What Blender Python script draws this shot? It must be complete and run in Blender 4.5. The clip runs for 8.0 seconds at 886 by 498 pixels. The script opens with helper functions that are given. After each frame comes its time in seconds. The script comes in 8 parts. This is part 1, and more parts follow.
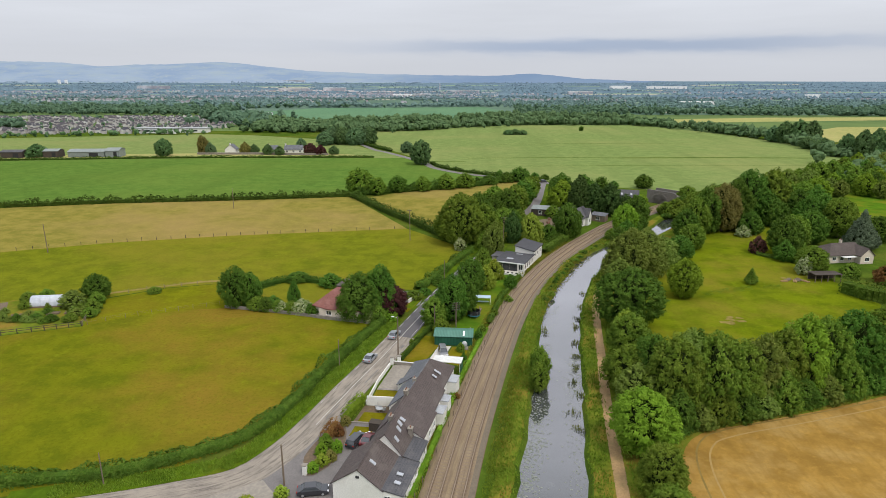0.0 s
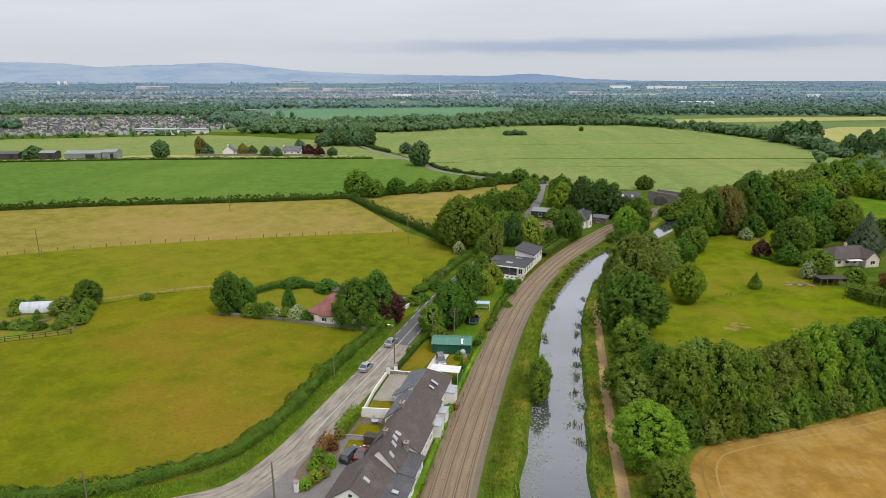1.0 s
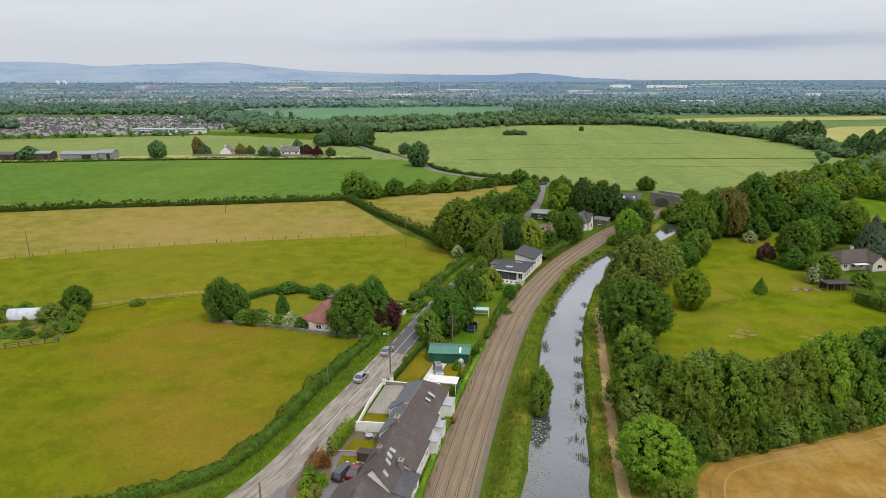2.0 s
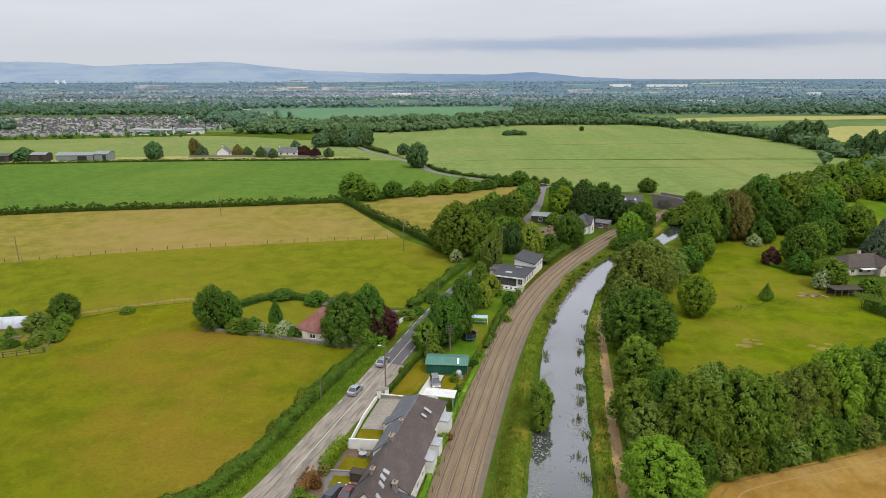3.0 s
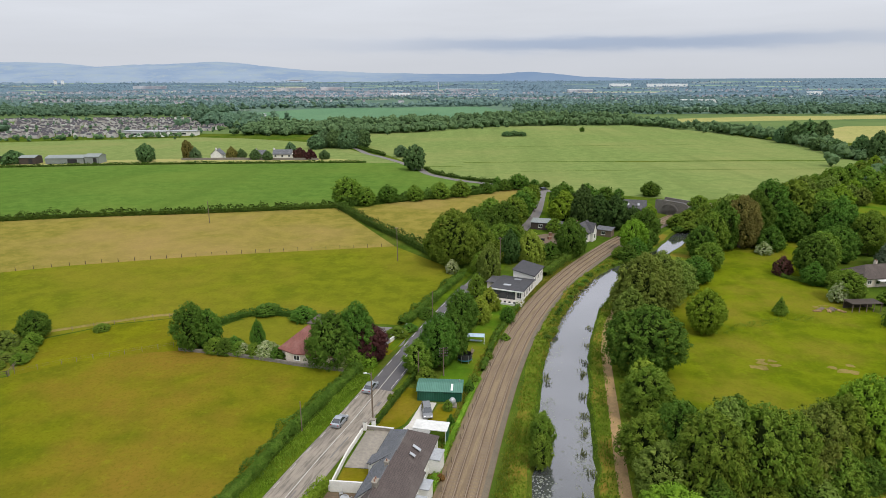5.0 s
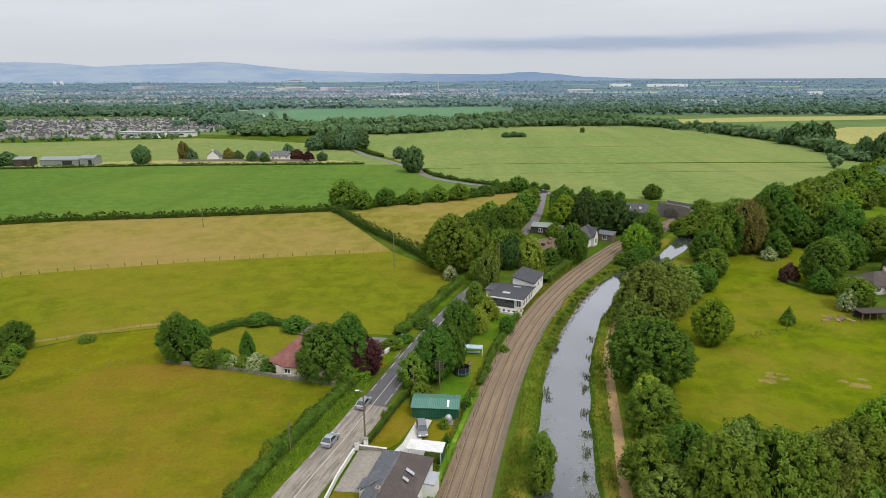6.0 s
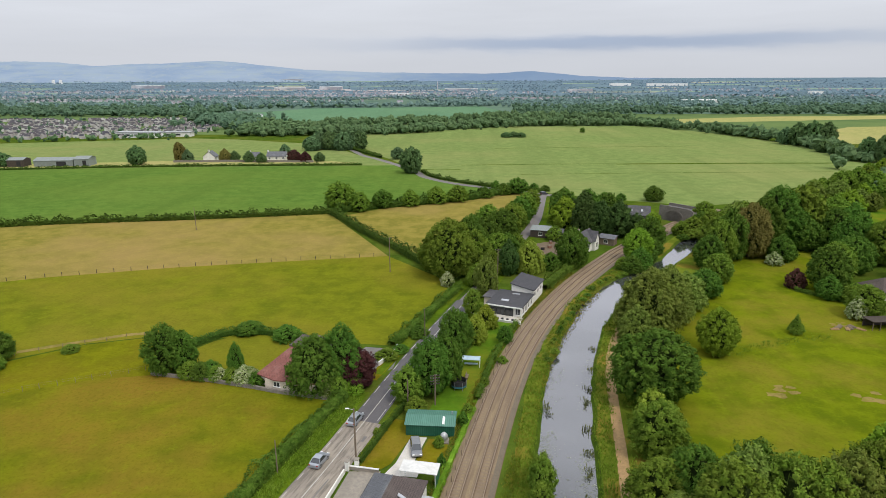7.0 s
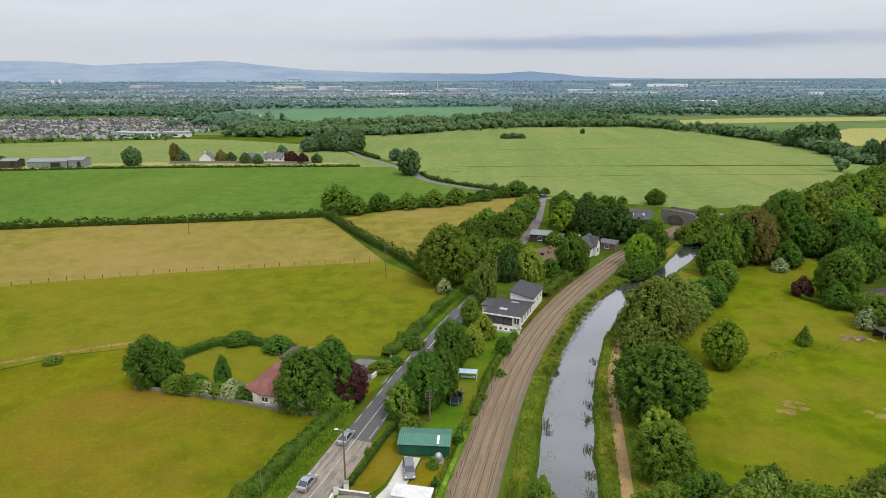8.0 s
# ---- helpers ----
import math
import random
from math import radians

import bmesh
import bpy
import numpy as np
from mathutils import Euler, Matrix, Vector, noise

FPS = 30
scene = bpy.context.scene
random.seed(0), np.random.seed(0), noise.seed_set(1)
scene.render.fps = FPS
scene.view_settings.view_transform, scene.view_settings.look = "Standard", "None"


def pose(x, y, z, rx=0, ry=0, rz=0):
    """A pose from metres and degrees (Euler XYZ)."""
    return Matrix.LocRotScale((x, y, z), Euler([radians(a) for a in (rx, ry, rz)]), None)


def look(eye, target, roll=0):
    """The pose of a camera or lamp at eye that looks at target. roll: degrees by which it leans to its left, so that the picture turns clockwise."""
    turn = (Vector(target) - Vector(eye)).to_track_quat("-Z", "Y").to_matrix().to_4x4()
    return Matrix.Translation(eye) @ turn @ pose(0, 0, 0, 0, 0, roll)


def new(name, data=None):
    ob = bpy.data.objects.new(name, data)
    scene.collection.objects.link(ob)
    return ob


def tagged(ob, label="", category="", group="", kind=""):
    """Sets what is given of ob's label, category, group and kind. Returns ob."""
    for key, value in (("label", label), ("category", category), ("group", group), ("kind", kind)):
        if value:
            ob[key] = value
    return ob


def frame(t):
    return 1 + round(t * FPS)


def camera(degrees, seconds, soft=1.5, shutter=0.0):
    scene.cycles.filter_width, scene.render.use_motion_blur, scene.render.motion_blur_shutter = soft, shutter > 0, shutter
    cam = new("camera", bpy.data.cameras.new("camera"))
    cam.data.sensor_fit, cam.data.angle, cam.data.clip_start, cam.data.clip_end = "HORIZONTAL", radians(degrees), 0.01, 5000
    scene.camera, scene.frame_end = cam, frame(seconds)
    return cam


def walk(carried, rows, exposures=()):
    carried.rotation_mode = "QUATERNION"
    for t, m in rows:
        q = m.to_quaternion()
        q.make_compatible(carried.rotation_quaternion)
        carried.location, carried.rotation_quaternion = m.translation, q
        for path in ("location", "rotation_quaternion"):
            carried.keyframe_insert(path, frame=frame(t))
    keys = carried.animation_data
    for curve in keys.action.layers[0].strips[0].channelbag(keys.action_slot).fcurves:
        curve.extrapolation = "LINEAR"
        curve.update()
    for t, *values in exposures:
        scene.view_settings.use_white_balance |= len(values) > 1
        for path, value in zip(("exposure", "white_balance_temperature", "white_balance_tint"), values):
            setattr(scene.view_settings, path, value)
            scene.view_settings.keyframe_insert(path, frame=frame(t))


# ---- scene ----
cam = camera(72.0, 8.0, 0.8)
PATH = [
    (0, (-1.16, 1.443, 51.572), (-1.252, 3.368, 51.039), 0.1),
    (0.5, (-0.997, 2.973, 51.692), (-1.089, 4.898, 51.159), 0.1),
    (1, (-0.849, 4.605, 51.837), (-0.941, 6.531, 51.304), -0.0),
    (1.5, (-0.698, 6.433, 51.97), (-0.79, 8.359, 51.436), -0.0),
    (3, (-0.203, 12.441, 52.626), (-0.295, 14.365, 52.089), -0.1),
    (3.5, (-0.015, 14.651, 52.769), (-0.107, 16.575, 52.232), -0.1),
    (4, (0.19, 16.928, 52.913), (0.098, 18.853, 52.376), -0.1),
    (4.5, (0.447, 19.187, 53.041), (0.355, 21.111, 52.503), -0.2),
    (6, (1.157, 26.162, 53.662), (1.065, 28.086, 53.124), -0.2),
    (6.5, (1.401, 28.572, 53.821), (1.31, 30.496, 53.282), -0.2),
    (7, (1.64, 30.971, 54.002), (1.549, 32.894, 53.462), -0.2),
    (7.5, (1.893, 33.359, 54.2), (1.803, 35.283, 53.66), -0.1),
    (8, (2.139, 35.701, 54.366), (2.049, 37.625, 53.826), -0.1),
]
walk(cam, [(t, look(eye, target, roll)) for t, eye, target, roll in PATH])

# ---- world, sun ----
world = bpy.data.worlds.new("overcast_sky")
scene.world = world
world.use_nodes = True
wn, wl = world.node_tree.nodes, world.node_tree.links
wn.clear()


def wnode(kind, **sets):
    n = wn.new(kind)
    for k, v in sets.items():
        n.inputs[k].default_value = v
    return n


def wmath(op, a, b=None, clamp=False):
    n = wn.new("ShaderNodeMath")
    n.operation, n.use_clamp = op, clamp
    for i, v in enumerate((a, b)):
        if v is None:
            continue
        if isinstance(v, (int, float)):
            n.inputs[i].default_value = v
        else:
            wl.new(v, n.inputs[i])
    return n.outputs[0]


SUN_EL, SUN_AZ = radians(54), radians(140)
sky = wn.new("ShaderNodeTexSky")
sky.sky_type, sky.sun_disc, sky.sun_elevation, sky.sun_rotation = "NISHITA", False, SUN_EL, SUN_AZ
sky.air_density, sky.dust_density = 1.0, 3.0
wtc = wn.new("ShaderNodeTexCoord")
wsep = wn.new("ShaderNodeSeparateXYZ")
wl.new(wtc.outputs["Generated"], wsep.inputs[0])
up = wmath("MAXIMUM", wsep.outputs[2], 0.0)
# an overcast dome: three times as bright overhead as at the horizon
dome = wmath("ADD", wmath("MULTIPLY", up, 1.45), 1.0)
# streaky cloud sheet
wmap = wn.new("ShaderNodeMapping")
wmap.inputs["Scale"].default_value = (1.6, 1.6, 16.0)
wl.new(wtc.outputs["Generated"], wmap.inputs[0])
wnoise = wnode("ShaderNodeTexNoise", Scale=1.7, Detail=5.0, Roughness=0.55)
wl.new(wmap.outputs[0], wnoise.inputs["Vector"])
cloud = wmath("ADD", wmath("MULTIPLY", wmath("SUBTRACT", wnoise.outputs[0], 0.5), wmath("ADD", wmath("MULTIPLY", up, 1.7), 0.07)), 1.0)
# one long darker bank of cloud low in the sky
wmap2 = wn.new("ShaderNodeMapping")
wmap2.inputs["Scale"].default_value = (5.0, 5.0, 30.0)
wl.new(wtc.outputs["Generated"], wmap2.inputs[0])
wnoise2 = wnode("ShaderNodeTexNoise", Scale=1.0, Detail=4.0, Roughness=0.6)
wl.new(wmap2.outputs[0], wnoise2.inputs["Vector"])
lift = wmath("ADD", wsep.outputs[2], wmath("MULTIPLY", wmath("SUBTRACT", wnoise2.outputs[0], 0.5), 0.022))
zc = wmath("DIVIDE", wmath("SUBTRACT", lift, 0.050), 0.0095)
band = wmath("DIVIDE", 1.0, wmath("ADD", 1.0, wmath("MULTIPLY", wmath("MULTIPLY", zc, zc), wmath("MULTIPLY", zc, zc))))
xc = wmath("DIVIDE", wmath("SUBTRACT", wsep.outputs[0], 0.21), 0.3)
side = wmath("DIVIDE", 1.0, wmath("ADD", 1.0, wmath("MULTIPLY", wmath("MULTIPLY", xc, xc), wmath("MULTIPLY", xc, xc))))
bank = wmath("MULTIPLY", wmath("MULTIPLY", band, side), 0.62)
grey = wn.new("ShaderNodeMix")
grey.data_type = "RGBA"
grey.inputs[6].default_value = (0.635, 0.660, 0.715, 1)
grey.inputs[7].default_value = (0.25, 0.35, 0.53, 1)
wl.new(bank, grey.inputs[0])
vm = wn.new("ShaderNodeVectorMath")
vm.operation = "SCALE"
wl.new(grey.outputs[2], vm.inputs[0])
wl.new(wmath("MULTIPLY", dome, cloud), vm.inputs[3])
bg_cloud = wnode("ShaderNodeBackground", Strength=1.0)
wl.new(vm.outputs[0], bg_cloud.inputs[0])
bg_sky = wnode("ShaderNodeBackground", Strength=0.05)
wl.new(sky.outputs[0], bg_sky.inputs[0])
wmix = wnode("ShaderNodeMixShader", Fac=0.94)
wl.new(bg_sky.outputs[0], wmix.inputs[1])
wl.new(bg_cloud.outputs[0], wmix.inputs[2])
wout = wn.new("ShaderNodeOutputWorld")
wl.new(wmix.outputs[0], wout.inputs[0])

sun = new("sun", bpy.data.lights.new("sun", "SUN"))
sun.data.energy, sun.data.angle, sun.data.color = 2.1, radians(11), (1.0, 0.93, 0.81)
sun_from = Vector((math.sin(SUN_AZ) * math.cos(SUN_EL), math.cos(SUN_AZ) * math.cos(SUN_EL), math.sin(SUN_EL)))
sun.matrix_world = look(sun_from * 100, (0, 0, 0))
scene.view_settings.exposure = 0.0


# ---- materials ----
class Nodes:
    """A small builder for node materials."""

    def __init__(self, name):
        self.mat = bpy.data.materials.new(name)
        self.mat.use_nodes = True
        self.n, self.l = self.mat.node_tree.nodes, self.mat.node_tree.links
        self.p = self.n["Principled BSDF"]
        self.out = self.n["Material Output"]
        geo = self.n.new("ShaderNodeNewGeometry")
        self.pos, self.island = geo.outputs["Position"], geo.outputs["Random Per Island"]
        tc = self.n.new("ShaderNodeTexCoord")
        self.obj = tc.outputs["Object"]

    def put(self, sock, v):
        if isinstance(v, (int, float)):
            sock.default_value = v
        elif isinstance(v, (tuple, list)):
            sock.default_value = (*v, 1) if len(v) == 3 and sock.type == "RGBA" else v
        else:
            self.l.new(v, sock)

    def mapped(self, vec, scale=(1, 1, 1), turn=0):
        m = self.n.new("ShaderNodeMapping")
        m.inputs["Scale"].default_value = scale
        m.inputs["Rotation"].default_value = (0, 0, radians(turn))
        self.l.new(vec, m.inputs[0])
        return m.outputs[0]

    def noise(self, vec, scale, detail=4.0, rough=0.55):
        t = self.n.new("ShaderNodeTexNoise")
        self.l.new(vec, t.inputs["Vector"])
        t.inputs["Scale"].default_value, t.inputs["Detail"].default_value, t.inputs["Roughness"].default_value = scale, detail, rough
        return t.outputs[0]

    def ramp(self, fac, lo, hi):
        r = self.n.new("ShaderNodeMapRange")
        r.interpolation_type = "SMOOTHSTEP"
        self.put(r.inputs[0], fac)
        r.inputs[1].default_value, r.inputs[2].default_value = lo, hi
        return r.outputs[0]

    def mix(self, fac, a, b, how="MIX"):
        m = self.n.new("ShaderNodeMix")
        m.data_type, m.blend_type = "RGBA", how
        self.put(m.inputs[0], fac)
        self.put(m.inputs[6], a)
        self.put(m.inputs[7], b)
        return m.outputs[2]

    def math(self, op, a, b=0.0):
        m = self.n.new("ShaderNodeMath")
        m.operation = op
        self.put(m.inputs[0], a)
        self.put(m.inputs[1], b)
        return m.outputs[0]

    def bump(self, height, strength, distance):
        b = self.n.new("ShaderNodeBump")
        b.inputs["Strength"].default_value, b.inputs["Distance"].default_value = strength, distance
        self.l.new(height, b.inputs["Height"])
        self.l.new(b.outputs[0], self.p.inputs["Normal"])

    def done(self, colour, rough=0.9, metal=0.0, spec=0.3):
        self.put(self.p.inputs["Base Color"], colour)
        self.put(self.p.inputs["Roughness"], rough)
        self.p.inputs["Metallic"].default_value = metal
        self.p.inputs["Specular IOR Level"].default_value = spec
        return self.mat


def surface(name, a, b, grain=6.0, stain=0.7, rough=0.85, metal=0.0, bump=0.3, depth=0.02, spec=0.3, dirt=None):
    """Two tones mixed at grain and stain size (per metre), with bump."""
    k = Nodes(name)
    g, s = k.noise(k.obj, grain), k.noise(k.obj, stain, 3.0)
    c = k.mix(k.ramp(g, 0.3, 0.7), a, b)
    c = k.mix(k.math("MULTIPLY", k.ramp(s, 0.45, 0.75), 0.45), c, dirt or tuple(v * 0.55 for v in a))
    if bump:
        k.bump(g, bump, depth)
    return k.done(c, rough, metal, spec)


def grassland(name, base, second, patch, big=0.02, streak=None, turn=0, amount=0.8, tuft=0.35):
    """A field: broad patches, mottling and tufts; streak: scale of rows across the field."""
    k = Nodes(name)
    n1 = k.noise(k.pos, big, 4.0, 0.6)
    n2 = k.noise(k.pos, 0.16, 5.0, 0.65)
    n3 = k.noise(k.pos, 1.6, 4.0, 0.7)
    c = k.mix(k.ramp(n2, 0.36, 0.64), base, tuple(v * 0.86 for v in second))
    c = k.mix(k.math("MULTIPLY", k.ramp(n1, 0.42, 0.68), amount), c, patch)
    if streak:
        v = k.mapped(k.pos, (streak, streak * 0.06, 1), turn)
        rows = k.noise(v, 1.0, 3.0, 0.6)
        c = k.mix(k.math("MULTIPLY", k.ramp(rows, 0.42, 0.7), 0.5), c, tuple(x * 0.72 for x in base))
    dark = tuple(x * tuft for x in base)
    c = k.mix(k.math("MULTIPLY", k.ramp(n3, 0.46, 0.7), 0.38), c, dark)
    n4 = k.noise(k.pos, 0.55, 5.0, 0.75)
    c = k.mix(k.math("MULTIPLY", k.ramp(n4, 0.5, 0.72), 0.45), c, tuple(min(1, x * 1.35) for x in base))
    k.bump(k.math("ADD", n3, n2), 0.4, 0.2)
    return k.done(c, 0.95, 0.0, 0.0)


def leafage(name, a, b, dark, grain=2.0):
    """Leaves: every leaf its own tone, every plant its own tint, some light through."""
    k = Nodes(name)
    info = k.n.new("ShaderNodeObjectInfo")
    c = k.mix(k.island, a, b)
    # dark mottling paints shade into the gaps between leaf clumps
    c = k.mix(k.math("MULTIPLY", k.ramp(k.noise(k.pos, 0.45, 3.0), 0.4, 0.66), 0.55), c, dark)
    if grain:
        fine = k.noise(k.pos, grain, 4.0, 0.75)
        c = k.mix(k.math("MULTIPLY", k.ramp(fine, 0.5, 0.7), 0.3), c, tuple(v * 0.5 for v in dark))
        k.bump(fine, 0.5, 0.5 / grain)
    hsv = k.n.new("ShaderNodeHueSaturation")
    k.put(hsv.inputs["Value"], k.math("ADD", k.math("MULTIPLY", info.outputs["Random"], 0.30), 0.86))
    k.put(hsv.inputs["Hue"], k.math("ADD", k.math("MULTIPLY", info.outputs["Random"], 0.028), 0.487))
    k.put(hsv.inputs["Color"], c)
    k.done(hsv.outputs[0], 0.9, 0.0, 0.03)
    tr = k.n.new("ShaderNodeBsdfTranslucent")
    k.put(tr.inputs[0], hsv.outputs[0])
    ms = k.n.new("ShaderNodeMixShader")
    ms.inputs[0].default_value = 0.08
    k.l.new(k.p.outputs[0], ms.inputs[1])
    k.l.new(tr.outputs[0], ms.inputs[2])
    k.l.new(ms.outputs[0], k.out.inputs[0])
    return k.mat


M = {}
M["ground"] = grassland("rough_grass", (0.066, 0.108, 0.012), (0.045, 0.082, 0.010), (0.10, 0.115, 0.018), 0.03)
M["sheep"] = grassland("grazed_pasture", (0.1248, 0.1333, 0.0072), (0.1006, 0.1191, 0.0072), (0.1872, 0.1215, 0.018), 0.028, amount=0.85, tuft=0.5)
M["strip"] = grassland("pasture_strip", (0.140, 0.142, 0.007), (0.108, 0.122, 0.007), (0.16, 0.125, 0.012), 0.04, tuft=0.5)
M["middle"] = grassland("green_pasture", (0.136, 0.148, 0.010), (0.110, 0.130, 0.010), (0.172, 0.146, 0.018), 0.018, tuft=0.55)
M["tan"] = grassland("cropped_tan_pasture", (0.215, 0.180, 0.040), (0.172, 0.160, 0.030), (0.260, 0.182, 0.068), 0.012, tuft=0.65)
M["bright"] = grassland("bright_green_crop", (0.0935, 0.1612, 0.029), (0.0775, 0.1448, 0.0255), (0.1277, 0.1734, 0.0334), 0.010, 0.05, 80, 0.5, 0.75)
# blue is raised in the cereal and farm pasture to paint haze
M["bigcrop"] = grassland("pale_green_cereal", (0.168, 0.22, 0.0688), (0.144, 0.202, 0.0602), (0.206, 0.22, 0.0791), 0.008, 0.06, 84, 0.7, 0.7)
M["farcrop"] = grassland("far_green_crop", (0.110, 0.205, 0.115), (0.098, 0.188, 0.108), (0.125, 0.21, 0.115), 0.006, 0.02, 86, 0.5, 0.85)
M["farmgrass"] = grassland("farm_pasture", (0.168, 0.215, 0.070), (0.147, 0.200, 0.06), (0.205, 0.21, 0.08), 0.01, tuft=0.75)
M["yellow"] = grassland("yellow_stubble", (0.30, 0.29, 0.105), (0.26, 0.265, 0.095), (0.33, 0.29, 0.12), 0.01, tuft=0.85)
M["straw"] = grassland("ripe_straw_field", (0.290, 0.172, 0.040), (0.240, 0.138, 0.030), (0.37, 0.250, 0.092), 0.14, 0.9, 62, 0.6, 0.68)
M["meadow"] = grassland("lush_meadow", (0.120, 0.150, 0.006), (0.092, 0.126, 0.006), (0.180, 0.148, 0.020), 0.045, amount=0.7, tuft=0.6)
M["lawn"] = grassland("mown_lawn", (0.0743, 0.1504, 0.01), (0.0616, 0.1298, 0.01), (0.1434, 0.1463, 0.014), 0.07, amount=0.95, tuft=0.7)
M["drylawn"] = grassland("dry_lawn", (0.145, 0.130, 0.007), (0.118, 0.114, 0.007), (0.17, 0.125, 0.016), 0.12, tuft=0.6)
M["bank"] = grassland("canal_bank_grass", (0.1214, 0.1595, 0.016), (0.0893, 0.1258, 0.0128), (0.2175, 0.1371, 0.0288), 0.12, amount=0.9, tuft=0.62)
M["verge"] = grassland("verge_grass", (0.0786, 0.1311, 0.0077), (0.0559, 0.1014, 0.0077), (0.1135, 0.1311, 0.0132), 0.06, tuft=0.5)
M["soil"] = surface("bare_soil", (0.15, 0.105, 0.066), (0.10, 0.075, 0.05), 3, 0.4)
M["path"] = surface("trodden_earth_path", (0.33, 0.215, 0.10), (0.26, 0.168, 0.078), 3.5, 0.5, dirt=(0.14, 0.12, 0.04))
M["concrete"] = surface("weathered_concrete", (0.27, 0.240, 0.20), (0.21, 0.19, 0.162), 2, 0.35)
M["paleconcrete"] = surface("pale_concrete", (0.52, 0.49, 0.44), (0.45, 0.43, 0.39), 4, 0.6)
M["tarmac"] = surface("dark_asphalt", (0.105, 0.10, 0.105), (0.085, 0.08, 0.085), 8, 0.25)
M["yardtar"] = surface("grey_yard_asphalt", (0.17, 0.155, 0.15), (0.13, 0.12, 0.115), 5, 0.35)
M["line"] = surface("worn_white_road_paint", (0.46, 0.44, 0.40), (0.28, 0.26, 0.24), 5, 1.0, bump=0)


def old_road():
    """Worn pale asphalt with long dark scuffs along the way of travel."""
    k = Nodes("worn_pale_asphalt")
    uv = k.n.new("ShaderNodeUVMap")
    v = k.mapped(uv.outputs[0], (1.3, 0.11, 1))
    long1 = k.noise(v, 1.6, 5.0, 0.7)
    fine = k.noise(k.pos, 5.0, 4.0)
    patchy = k.noise(k.pos, 0.35, 4.0, 0.65)
    c = k.mix(k.ramp(patchy, 0.35, 0.7), (0.262, 0.228, 0.186), (0.200, 0.173, 0.144))
    c = k.mix(k.math("MULTIPLY", k.ramp(long1, 0.46, 0.62), 0.7), c, (0.085, 0.073, 0.064))
    c = k.mix(k.math("MULTIPLY", k.ramp(fine, 0.4, 0.8), 0.3), c, (0.30, 0.265, 0.22))
    k.bump(fine, 0.3, 0.02)
    return k.done(c, 0.9)


def ballast_mat():
    k = Nodes("rusty_ballast")
    uv = k.n.new("ShaderNodeUVMap")
    v = k.mapped(uv.outputs[0], (1.0, 0.05, 1))
    bands = k.noise(v, 2.2, 3.0, 0.6)
    stones = k.noise(k.pos, 9.0, 4.0, 0.7)
    wide = k.noise(k.pos, 0.2, 3.0)
    c = k.mix(k.ramp(stones, 0.3, 0.7), (0.158, 0.114, 0.066), (0.262, 0.198, 0.120))
    c = k.mix(k.math("MULTIPLY", k.ramp(bands, 0.45, 0.6), 0.65), c, (0.125, 0.090, 0.060))
    c = k.mix(k.math("MULTIPLY", k.ramp(wide, 0.5, 0.75), 0.4), c, (0.25, 0.198, 0.13))
    # dark bands paint the shade beside each rail into the ballast
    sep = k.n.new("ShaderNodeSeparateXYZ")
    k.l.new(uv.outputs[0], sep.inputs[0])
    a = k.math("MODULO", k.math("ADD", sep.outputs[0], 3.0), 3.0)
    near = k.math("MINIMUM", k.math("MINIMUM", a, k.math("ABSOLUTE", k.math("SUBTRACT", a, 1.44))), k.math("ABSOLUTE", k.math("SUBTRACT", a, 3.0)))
    rail_shade = k.math("SUBTRACT", 1.0, k.ramp(k.math("ADD", near, k.math("MULTIPLY", stones, 0.15)), 0.16, 0.42))
    c = k.mix(k.math("MULTIPLY", rail_shade, 0.75), c, (0.088, 0.056, 0.034))
    k.bump(stones, 0.8, 0.06)
    return k.done(c, 0.95)


def tile_mat(name, a, b, lichen, course=0.32):
    """Roof tiles in courses, with weather stains."""
    k = Nodes(name)
    br = k.n.new("ShaderNodeTexBrick")
    uv = k.n.new("ShaderNodeUVMap")
    k.l.new(uv.outputs[0], br.inputs["Vector"])
    br.inputs["Scale"].default_value = 1.0
    br.inputs["Brick Width"].default_value, br.inputs["Row Height"].default_value = course, course
    br.inputs["Mortar Size"].default_value = 0.022
    br.inputs["Color1"].default_value, br.inputs["Color2"].default_value = (*a, 1), (*b, 1)
    br.inputs["Mortar"].default_value = (*(v * 0.45 for v in a), 1)
    c = k.mix(k.math("MULTIPLY", k.ramp(k.noise(k.pos, 0.5, 4.0, 0.6), 0.48, 0.75), 0.6), br.outputs[0], lichen)
    c = k.mix(k.math("MULTIPLY", k.ramp(k.noise(k.pos, 4.0, 3.0), 0.55, 0.8), 0.35), c, tuple(v * 1.7 for v in a))
    k.bump(br.outputs[1], 0.5, -0.02)
    return k.done(c, 0.8)


def stripes(name, a, b, period, rough=0.5, metal=0.0):
    """Corrugated or boarded sheet: ribs along local y."""
    k = Nodes(name)
    w = k.n.new("ShaderNodeTexWave")
    k.l.new(k.obj, w.inputs[0])
    w.inputs["Scale"].default_value = 0.314 / period * 1.0
    c = k.mix(w.outputs[1], a, b)
    c = k.mix(k.math("MULTIPLY", k.ramp(k.noise(k.obj, 0.7, 4.0), 0.45, 0.8), 0.5), c, tuple(v * 1.35 for v in b))
    k.bump(w.outputs[1], 0.5, 0.03)
    return k.done(c, rough, metal)


